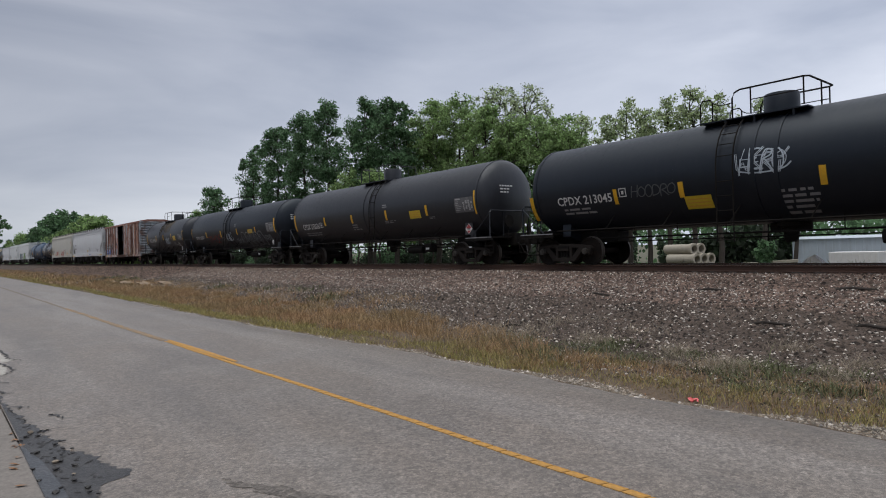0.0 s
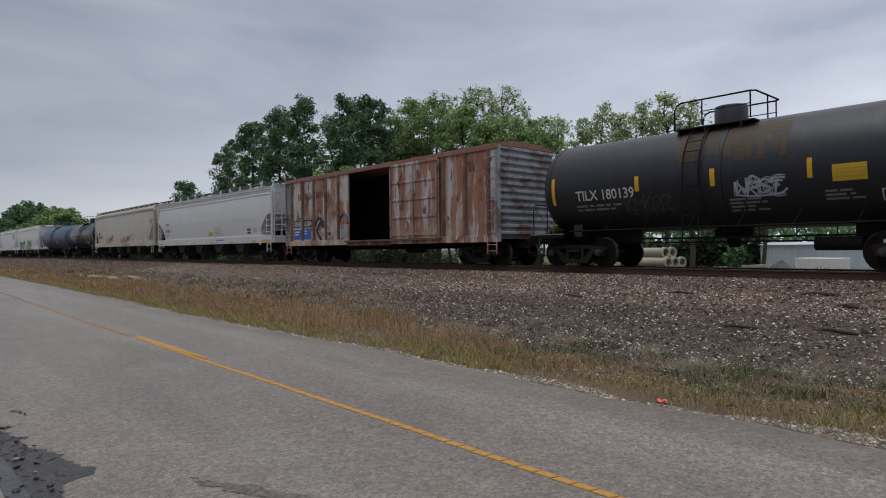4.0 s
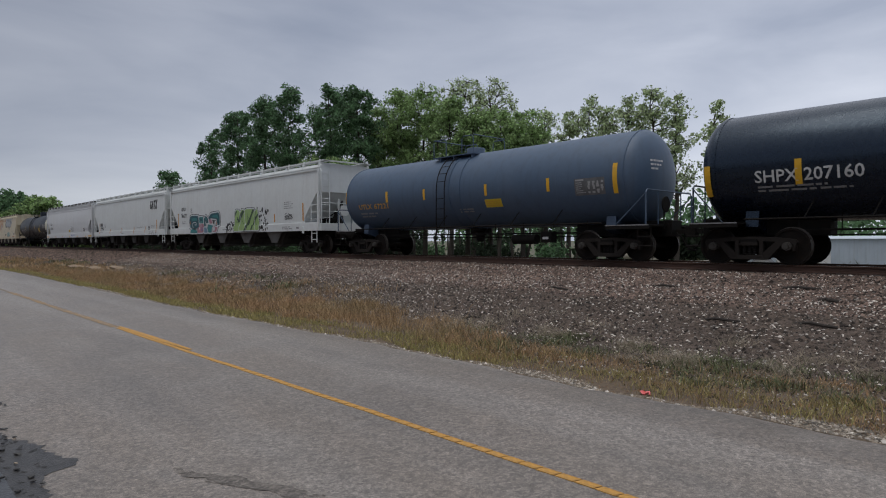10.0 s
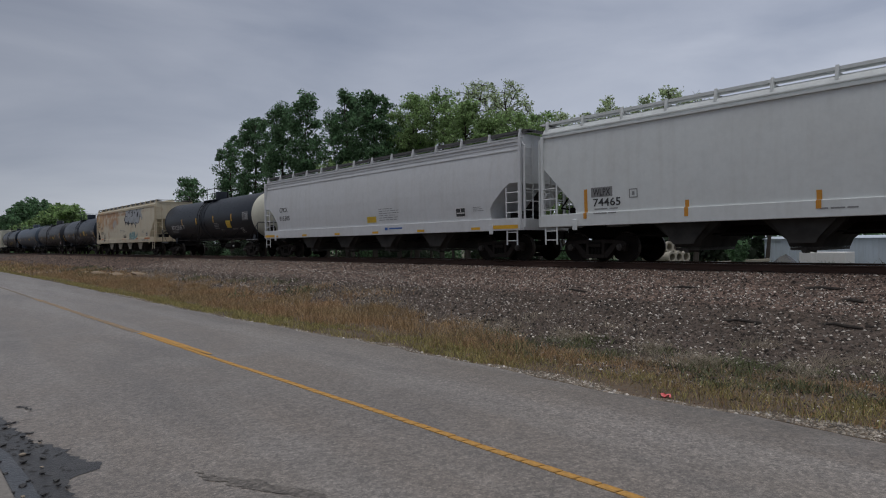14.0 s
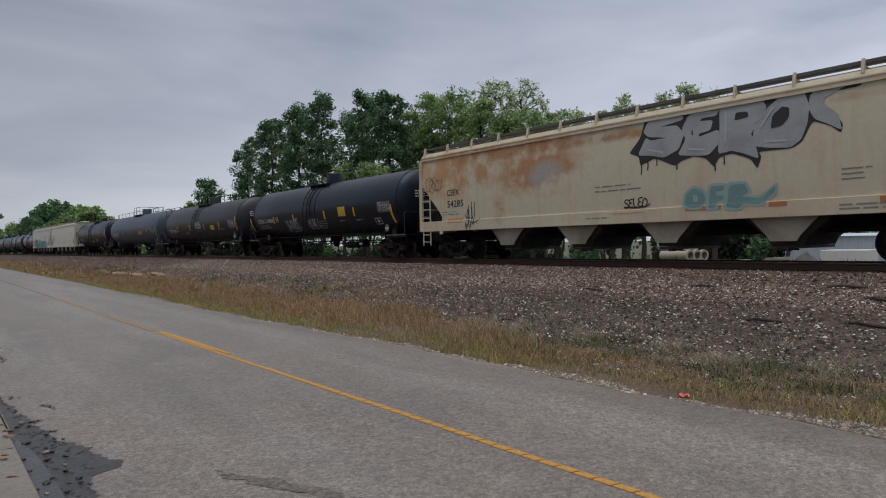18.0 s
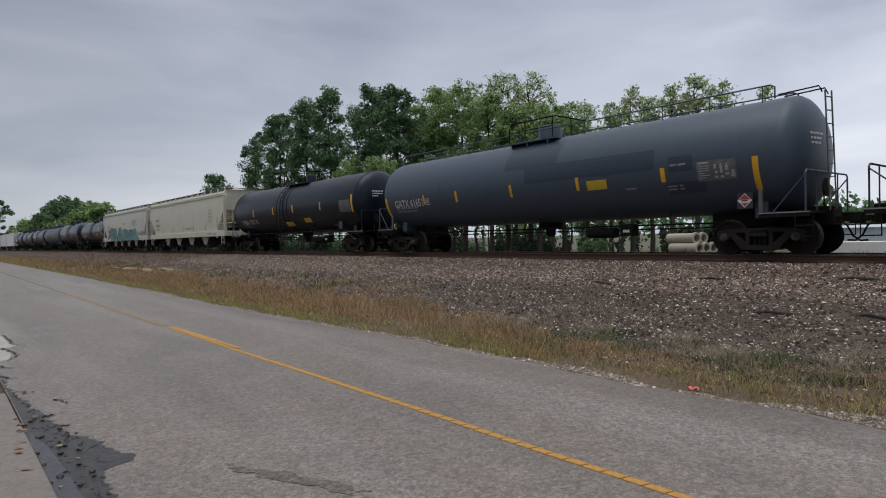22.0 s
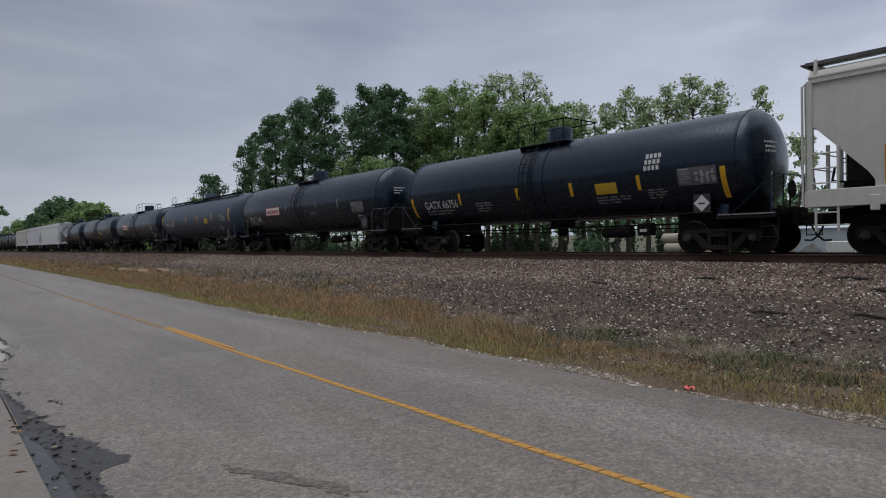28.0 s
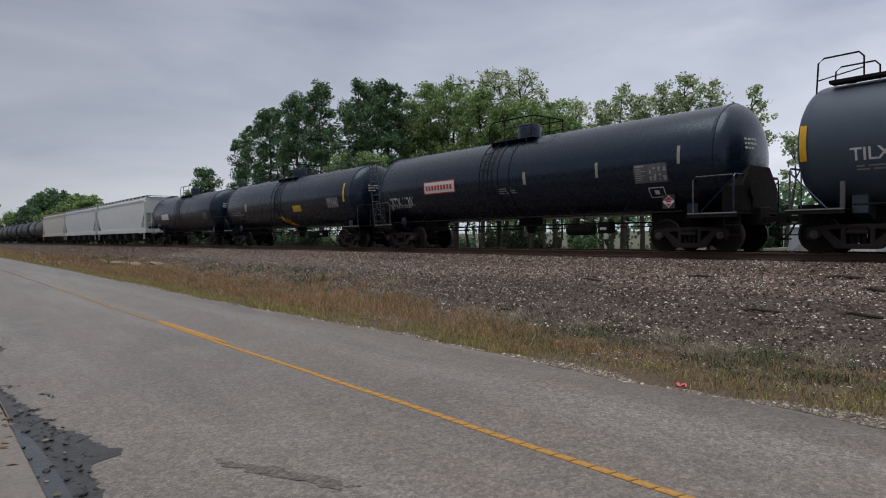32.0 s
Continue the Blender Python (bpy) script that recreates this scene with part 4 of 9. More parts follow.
# farther along the track
tree(at_dir(-2.80, 30), 30, 11.2, 4.0, 3.1, LEAF_DARK, "lone round green tree", 16, 44, 0.75, 120, 0.2)
tree(at_dir(-3.05, 31), 31, 8.6, 2.5, 1.8, LEAF_MID, "small green tree by the track", 17, 18, 0.8, 170, 0.24)
for i, (q, y, h, sp, lf) in enumerate(((-5.2, 30, 11.3, 4.0, LEAF_MID), (-5.7, 30, 12.6, 4.5, LEAF_MID), (-6.3, 31, 14.6, 5.0, LEAF_DARK), (-7.0, 31, 16.6, 6.0, LEAF_DARK), (-7.7, 31, 16.8, 6.0, LEAF_DARK), (-6.8, 28, 9.5, 4.5, LEAF_MID), (-8.8, 30, 12.4, 5.5, LEAF_DARK), (-4.3, 32, 7.2, 3.5, LEAF_MID), (-10.4, 32, 14, 7, LEAF_MID), (-14.6, 27, 27.0, 7.0, LEAF_DARK))):
    tree(at_dir(q, y), y, h, 1.2, sp, lf, "distant green tree by the track", 70 + i, 34, 1.6, 200, 0.5)
for i in range(30):
    g = random.Random(400 + i)
    q = -0.68 - i * 0.04
    y = g.uniform(40, 58)
    tree(q * y, y, g.uniform(5.5, 8.5), 3.2, g.uniform(0.9, 1.5), g.choice((LEAF_DARK, LEAF_MID)), "slim young tree with a bare lower trunk", 400 + i, 8, 0.7, 110, 0.26)
for i in range(26):
    g = random.Random(100 + i)
    q = -0.75 - i * 0.085
    y = g.uniform(40, 52) if i < 11 else g.uniform(31, 40)
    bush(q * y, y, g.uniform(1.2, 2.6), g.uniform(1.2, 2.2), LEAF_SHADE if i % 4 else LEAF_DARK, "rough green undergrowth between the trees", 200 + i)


# ---------------------------------------------------------------- woods, yard and its things behind the track
def gap(q):
    """Openings between the trunks, by the ratio of x to y."""
    return np.any([np.abs(q - c) < w for c, w in ((0.62, 0.022), (0.665, 0.008), (0.70, 0.014), (0.755, 0.009), (0.79, 0.012), (0.83, 0.012), (1.035, 0.02), (1.09, 0.03))], axis=0)


def far_woods():
    g = np.random.default_rng(77)
    n = 40000
    x = g.uniform(-760, 90, n)
    x[:13000] = g.uniform(-75, 25, 13000)
    y = g.uniform(72, 100, n) + np.where(x < -200, -25, 0)
    top = 3.0 + 1.6 * np.sin(x * 0.11) + 1.2 * np.sin(x * 0.37 + 1) + np.where(x < -120, 2.5, 0)
    top = top + np.where(x > -75, 3.0, 0)
    z = -1.8 + (top + 1.8) * g.random(n) ** 0.8
    q = -x / y                            # openings between the trunks
    open_air = gap(q) & (z < 2.6 + 0.6 * np.sin(q * 190)) & (g.random(n) < 0.9)
    x, y, z = x[~open_air], y[~open_air], z[~open_air]
    n = len(x)
    c = np.stack([x, y, z], 1)
    nrm = g.normal(0, 1, (n, 3))
    nrm /= np.linalg.norm(nrm, axis=1)[:, None]
    u = np.cross(nrm, g.normal(0, 1, (n, 3)))
    u /= np.linalg.norm(u, axis=1)[:, None]
    w = np.cross(nrm, u)
    s = 0.55 * np.exp(g.normal(0, 0.3, n))[:, None]
    V = np.stack([c - u * s * 0.6, c + w * s * 0.45, c + u * s * 0.6, c - w * s * 0.45], 1).reshape(-1, 3)
    tagged(new("far_woods", soup("far_woods", V, np.arange(4 * n).reshape(-1, 4), LEAF_DARK)), "distant green woods behind the yard", "woods", kind="stuff")


def woods_opposite():
    """Unseen leaf wall behind the camera, added so the tanks' lower halves reflect something dark."""
    g = np.random.default_rng(79)
    n = 9000
    x = g.uniform(-170, 90, n)
    c = np.stack([x, g.uniform(-44, -36, n), (8.0 + 1.5 * np.sin(x * 0.13) + 1.0 * np.sin(x * 0.41)) * g.random(n)], 1)
    u = g.normal(0, 1, (n, 3))
    u /= np.linalg.norm(u, axis=1)[:, None]
    v = np.cross(u, g.normal(0, 1, (n, 3)))
    v /= np.linalg.norm(v, axis=1)[:, None]
    s = 1.1 * np.exp(g.normal(0, 0.3, n))[:, None]
    V = np.stack([c - u * s * 0.6, c + v * s * 0.5, c + u * s * 0.6, c - v * s * 0.5], 1).reshape(-1, 3)
    tagged(new("woods_opposite", soup("woods_opposite", V, np.arange(4 * n).reshape(-1, 4), LEAF_SHADE)), "unseen dark woods added behind the camera for reflections", "woods", kind="stuff")


def dark_thicket():
    """Dense undergrowth, shade put into its leaf colour, that closes the view below the tree crowns."""
    g = np.random.default_rng(78)
    n = 46000
    x = -24.0 - 180 * g.random(n) ** 1.3
    y = g.uniform(60, 66, n) - np.where(x < -90, 18, 0)
    q = -x / y
    thin = np.where((q > 0.55) & (q < 1.0), 0.45, 1.0) * (0.55 + 0.45 * np.sin(x * 0.9) * np.sin(x * 0.37 + 2))
    ok = (g.random(n) < np.maximum(thin, 0.25)) & ~gap(q)
    x, y = x[ok], y[ok]
    n = len(x)
    c = np.stack([x, y, -1.3 + (4.6 + 1.4 * np.sin(x * 0.23)) * g.random(n)], 1)
    nrm = g.normal(0, 1, (n, 3))
    nrm /= np.linalg.norm(nrm, axis=1)[:, None]
    u = np.cross(nrm, g.normal(0, 1, (n, 3)))
    u /= np.linalg.norm(u, axis=1)[:, None]
    v = np.cross(nrm, u)
    s = 0.5 * np.exp(g.normal(0, 0.3, n))[:, None]
    V = np.stack([c - u * s * 0.6, c + v * s * 0.45, c + u * s * 0.6, c - v * s * 0.45], 1).reshape(-1, 3)
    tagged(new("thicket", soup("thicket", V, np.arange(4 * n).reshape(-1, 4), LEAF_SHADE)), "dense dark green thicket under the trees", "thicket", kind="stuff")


def pipe_stack():
    """Concrete pipes stacked beside the yard, each a thing."""
    prof = [(-0.9, 0.19), (-0.9, 0.25), (0.72, 0.25), (0.74, 0.29), (0.9, 0.29), (0.9, 0.19)]
    bm = bmesh.new()
    lathe(bm, prof + [prof[0]], 20, "x")
    bmesh.ops.delete(bm, geom=[f for f in bm.faces if len(f.verts) > 4], context="FACES_ONLY")
    me = mesh_of("concrete_pipe", bm, PIPE)
    first = None
    x0, y0 = -16.15, 30.0
    z0 = 0.60
    for k in (-0.55, 0.5):
        t = part("timber_beam", slab(-0.08, 0.08, -1.0, 1.0, 0, 0.2, 0.02), TIE, None)
        t.matrix_basis = pose(x0 + k, y0 - 0.05, 0.41, 0, 0, -14)
        tagged(t, "dark timber beam under the stacked pipes", "timber", "beams under the pipes")
    for layer, (count, dx) in enumerate(((3, 0.1), (2, -0.2))):
        for k in range(count):
            m = pose(x0 + dx + 0.06 * k, y0 + (k - count / 2) * 0.59, z0 + 0.29 + layer * 0.50, 0, 0, -14)
            if first is None:
                first = new("concrete_pipe", me)
                first.matrix_basis = m
                tagged(first, "pale concrete drain pipe on the stack", "pipe", "stack of concrete pipes")
            else:
                copy_thing(first, m)


def sheet_building():
    b = thing("storage_shed", "low pale blue white metal shed in the yard", "shed", at=pose(-18.0, 62, -1.1, 0, 0, 2))
    part("wall", slab(-5.2, 9.5, 0, 6, -0.3, 2.85), SHEET, b, "pale corrugated metal wall")
    bm = bmesh.new()
    prism(bm, [(-0.2, 2.85), (6.2, 2.85), (3.0, 3.1)], -5.4, 9.7, "x")
    part("roof", bm, SHEET, b)
    for k in range(24):
        part("wall_rib", slab(-5.0 + k * 0.6, -4.93 + k * 0.6, -0.05, 0.0, -0.1, 2.8), SHEET, b)
    c = thing("cargo_container", "white box container beside the shed", "container", at=pose(-15.6, 55, -0.9, 0, 0, 0))
    part("shell", slab(-2.4, 0.9, 0, 2.4, 0, 1.55, 0.03), SIGN_W, c, "white steel shell")
    for k in range(9):
        part("shell_rib", slab(-2.35 + k * 0.39, -2.27 + k * 0.39, -0.04, 0.0, 0.1, 1.45), SIGN_W, c)
    # dark tarpaulin heap and timber
    h = bmesh.new()
    lathe(h, [(0, 1.5), (0.5, 0.95), (1.0, 0.35), (1.2, 0.0)], 9, "z")
    rng = random.Random(3)
    for v in h.verts:
        v.co += Vector((rng.uniform(-.15, .15), rng.uniform(-.15, .15), rng.uniform(-.1, .1)))
    ob = part("rubble", h, PATCH, None)
    ob.matrix_basis = pose(-16.0, 46, -0.6)
    tagged(ob, "dark heap of rubble in the yard", "heap")
    for k, (x, a) in enumerate(((-19.8, 8), (-18.6, -4), (-17.6, 12))):
        t = part("timber_beam", slab(-1.7, 1.7, -0.12, 0.12, 0, 0.2, 0.02), PIPE, None)
        t.matrix_basis = pose(x, 42 + k * 0.5, -0.30 + 0.22 * k, 0, -4, a)
        tagged(t, "pale weathered timber beam on the ground", "timber", "timbers in the yard")
    bush(-0.415 * 42, 42, 2.3, 0.65, LEAF_DARK, "bright green conical shrub in the yard", 300, 1300, 0.16)


def litter():
    """Sticks, a survey flag and stones on the verge and bank."""
    for x, y, ln, a, r in ((-9.5, 13.0, 0.62, -14, 0.05), (-7.0, 13.9, 0.4, 8, 0.05), (-4.2, 14.3, 0.5, 4, 0.06), (-3.5, 13.5, 0.28, -20, 0.06), (-4.6, 11.2, 0.45, 15, 0.05), (-9.2, 9.6, 0.35, 40, 0.045), (-3.2, 11.6, 0.5, -12, 0.05)):
        z = float(ground_z(np.array(x), np.array(y)))
        bm = rod(bmesh.new(), [(-ln * .7, 0, 0.0), (-ln * .2, 0.05, 0.04), (ln * .3, -0.06, 0.035), (ln * .7, 0.02, 0.01)], r * 0.55, 7)
        ob = part("stick", bm, STICK, None)
        ob.matrix_basis = pose(x, y, z, 0, 0, a)
        tagged(ob, "dark broken stick lying on the ballast", "stick", "sticks on the bank")
    g = random.Random(5)
    bm = bmesh.new()
    grid = [[bm.verts.new((-0.09 + 0.036 * i + g.uniform(-.012, .012), g.uniform(-.05, .05), 0.01 + 0.028 * j + 0.02 * math.sin(i * 2.1) + g.uniform(-.012, .012))) for j in range(4)] for i in range(6)]
    for i in range(5):
        for j in range(3):
            bm.faces.new((grid[i][j], grid[i + 1][j], grid[i + 1][j + 1], grid[i][j + 1]))
    ob = part("marker_flag", bm, PINK, None)
    ob.matrix_basis = pose(-3.42, 6.34, -0.025) @ Matrix.Diagonal((0.7, 0.7, 0.42, 1))
    tagged(ob, "crumpled fluorescent pink marker flag in the grass", "flag")
    # pale slabs farther along the bank
    for k, (x, y, s) in enumerate(((-43.6, 9.9, 1.7), (-41.2, 10.2, 1.2), (-38.6, 10.7, 0.9), (-46.4, 9.7, 0.8))):
        z = float(ground_z(np.array(x), np.array(y)))
        bm = bmesh.new()
        bmesh.ops.create_icosphere(bm, subdivisions=2, radius=1)
        rng = random.Random(k)
        for v in bm.verts:
            v.co *= 1 + rng.uniform(-.3, .3)
            v.co.x *= s * 0.85
            v.co.y *= s * 0.3
            v.co.z *= 0.12
        ob = part("stone_slab", bm, TANSTONE, None)
        ob.matrix_basis = pose(x, y, z + 0.02, 0, 4, 5 * k)
        tagged(ob, "pale tan stone slab on the bank", "stone", "slabs on the bank")
    # dead leaves on the apron's edge
    for k in range(16):
        rng = random.Random(90 + k)
        bm = bmesh.new()
        r = rng.uniform(.02, .04)
        v = [bm.verts.new((math.cos(a) * r * q, math.sin(a) * r * 0.5, 0.006 * (a > 2))) for a, q in ((0, 1.3), (1, .8), (2.1, .8), (3.1, 1.2), (4.2, .8), (5.2, .8))]
        bm.faces.new(v)
        ob = part("fallen_leaf", bm, DEADLEAF, None)
        near = k < 9
        ob.matrix_basis = pose(rng.gauss(-6.85, .13) if near else rng.uniform(-6.6, -5.4), rng.gauss(0.585, .03) if near else rng.uniform(.3, .56), 0.036, 0, rng.uniform(-8, 8), rng.uniform(0, 180))
        tagged(ob, "rust brown dead leaf on the concrete edge", "leaf", "dead leaves on the apron")
    # debris in the gutter
    for k in range(34):
        rng = random.Random(50 + k)
        bm = bmesh.new()
        bmesh.ops.create_icosphere(bm, subdivisions=1, radius=rng.uniform(.012, .03))
        for v in bm.verts:
            v.co.z *= 0.5
            v.co.x *= rng.uniform(.8, 1.6)
        ob = part("pebble", bm, (PATCH, DARKCRUMB, TANGRIT, PATCH, DARKCRUMB)[k % 5], None)
        ob.matrix_basis = pose(rng.uniform(-7.4, -4.6), rng.uniform(0.60, 0.95), 0.018, 0, 0, rng.uniform(0, 180))
        tagged(ob, "small stone in the damp gutter strip", "stone", "debris in the gutter")


TANSTONE = material("tan sandstone", (0.27, 0.20, 0.135), 0.9, spots=(0.18, 0.135, 0.09), spot_scale=1.5, grain=20.0, bump=0.01)
STICK = material("wet dark wood", (0.028, 0.022, 0.018), 0.85, spots=(0.05, 0.04, 0.032), spot_scale=8.0, grain=30.0, bump=0.01)
PINK = material("fluorescent pink plastic", (0.80, 0.16, 0.16), 0.6, bump=0)
far_woods()
woods_opposite()
dark_thicket()
pipe_stack()
sheet_building()
litter()


# ---------------------------------------------------------------- train: running gear
WHEELS = {-1: [], 1: []}
CARS = []
TRUCK_HALF, WHEEL_R = 0.889, 0.457


def make_wheelset():
    bm = bmesh.new()
    prof = [(-1.02, 0.0), (-1.02, 0.075), (-0.86, 0.08), (-0.83, 0.115), (-0.80, 0.125), (-0.79, 0.36), (-0.80, 0.395), (-0.825, 0.40), (-0.825, 0.452), (-0.725, 0.457), (-0.705, 0.483), (-0.69, 0.483),
            (-0.685, 0.40), (-0.72, 0.38), (-0.735, 0.16), (-0.69, 0.12), (-0.66, 0.09)]
    prof = prof + [(-a, r) for a, r in prof[::-1]]
    return lathe(bm, prof, 22, "y")


def make_side_frame():
    """Cast truck side: bowed top chord, slanting tension arms, columns and spring seat, open between them."""
    bm = bmesh.new()
    y0, y1 = -0.09, 0.07
    prism(bm, [(-1.12, 0.55), (-1.05, 0.63), (-0.80, 0.655), (-0.5, 0.69), (0.5, 0.69), (0.80, 0.655), (1.05, 0.63), (1.12, 0.55), (1.07, 0.50), (0.78, 0.555), (0.46, 0.585), (-0.46, 0.585), (-0.78, 0.555), (-1.07, 0.50)], y0, y1)
    for s in (-1, 1):
        prism(bm, [(s * 0.82, 0.56), (s * 0.64, 0.59), (s * 0.31, 0.28), (s * 0.31, 0.12), (s * 0.46, 0.13)], y0, y1)
        prism(bm, [(s * 0.34, 0.60), (s * 0.235, 0.60), (s * 0.235, 0.20), (s * 0.34, 0.22)], y0 - 0.01, y1 + 0.01)
        prism(bm, [(s * 1.09, 0.54), (s * 1.06, 0.34), (s * 0.99, 0.34), (s * 0.99, 0.52)], y0, y1)
        prism(bm, [(s * 0.74, 0.56), (s * 0.74, 0.40), (s * 0.79, 0.38), (s * 0.79, 0.54)], y0, y1)
    prism(bm, [(-0.36, 0.12), (0.36, 0.12), (0.33, 0.24), (-0.33, 0.24)], y0 - 0.02, y1 + 0.02)
    prism(bm, [(-0.22, 0.47), (0.22, 0.47), (0.22, 0.555), (-0.22, 0.555)], y0 - 0.05, y1)
    bmesh.ops.bevel(bm, geom=bm.edges[:], offset=0.012, segments=1, affect="EDGES")
    return bm


def make_spring():
    prof = []
    for k in range(5):
        prof += [(0.26 + k * 0.05, 0.058), (0.285 + k * 0.05, 0.044)]
    return lathe(bmesh.new(), prof, 8, "z")


def make_bolster():
    bm = bmesh.new()
    prism(bm, [(-1.12, 0.52), (-0.6, 0.48), (0.6, 0.48), (1.12, 0.52), (1.12, 0.63), (0.7, 0.72), (-0.7, 0.72), (-1.12, 0.63)], -0.2, 0.2, "x")
    lathe(bm, [(0.70, 0.0), (0.70, 0.2), (0.80, 0.2), (0.80, 0.0)], 16, "z")
    for s in (-1, 1):
        rod(bm, [(s * 0.36, -0.72, 0.42), (s * 0.36, 0.72, 0.42)], 0.05, 8)
        for q in (-1, 1):
            box(bm, s * 0.33 - 0.02, s * 0.43 + 0.02, q * 0.75 - 0.07, q * 0.75 + 0.07, 0.30, 0.56)
    return bm


def add_truck(car, x):
    t = part("truck", shared("bolster", "bolster", make_bolster, IRON), IRON, car, "black cast iron two-axle truck", at=pose(x, 0, 0))
    for s in (-1, 1):
        part("side_frame", shared("frame", "side_frame", make_side_frame, FRAME), FRAME, t, at=pose(0, s * 0.99, 0, 0, 0, 0 if s < 0 else 180))
        for xs in (-0.12, 0.0, 0.12):
            part("spring", shared("spring", "spring", make_spring, IRON), IRON, t, at=pose(xs, s * 1.02, 0))
        for e in (-1, 1):
            part("bearing_cap", shared("cap", "bearing_cap", lambda: lathe(bmesh.new(), [(-0.13, 0.0), (-0.13, 0.055), (-0.10, 0.062), (-0.095, 0.10), (0.0, 0.11), (0.02, 0.0)], 16, "y"), HUB), HUB, t, "grey bearing end cap", at=pose(e * TRUCK_HALF, s * 1.06, WHEEL_R, 0, 0, 0 if s < 0 else 180))
    for e in (-1, 1):
        if "wheelset" not in CACHE:
            me = CACHE["wheelset"] = mesh_of("wheelset", make_wheelset(), WHEEL)
            me.materials.append(TREAD)
            for p in me.polygons:
                r = math.hypot(p.center.x, p.center.z)
                if r > 0.43 and abs(p.center.y) > 0.71:
                    p.material_index = 1
        w = part("wheelset", CACHE["wheelset"], WHEEL, t, "rust brown wheels with bright treads", at=pose(e * TRUCK_HALF, 0, WHEEL_R))
        WHEELS[e].append(w)


def make_coupler():
    bm = bmesh.new()
    box(bm, -0.75, -0.18, -0.07, 0.07, 0.80, 0.94)
    prism(bm, [(-0.2, -0.12), (0.0, -0.15), (0.10, -0.06), (0.02, 0.0), (0.08, 0.12), (-0.05, 0.17), (-0.2, 0.12)], 0.74, 1.02, "z")
    bmesh.ops.bevel(bm, geom=bm.edges[:], offset=0.012, segments=1, affect="EDGES")
    return bm


def make_hose():
    bm = bmesh.new()
    return rod(bm, [(-0.35, -0.34, 0.82), (-0.2, -0.32, 0.70), (-0.1, -0.25, 0.45), (0.02, -0.16, 0.33), (0.16, -0.06, 0.34)], 0.025, 6)


def add_ends(car, half):
    for s in (-1, 1):
        turn = 0 if s > 0 else 180
        part("coupler", shared("coupler", "coupler", make_coupler, IRON), IRON, car, "rusty knuckle coupler", at=pose(s * half, 0, 0, 0, 0, turn))
        part("air_hose", shared("hose", "air_hose", make_hose, IRON), IRON, car, "hanging black air hose", at=pose(s * half, 0, 0, 0, 0, turn))


def ladder_mesh(z0, z1, width, rungs, r=0.016):
    """An upright ladder in the x-z plane, centred on x = 0."""
    bm = bmesh.new()
    for s in (-1, 1):
        box(bm, s * width / 2 - 0.025, s * width / 2 + 0.025, -0.012, 0.012, z0, z1)
    for k in range(rungs):
        z = z0 + (z1 - z0) * (k + 0.5) / rungs
        rod(bm, [(-width / 2, 0, z), (width / 2, 0, z)], r, 6)
    return bm


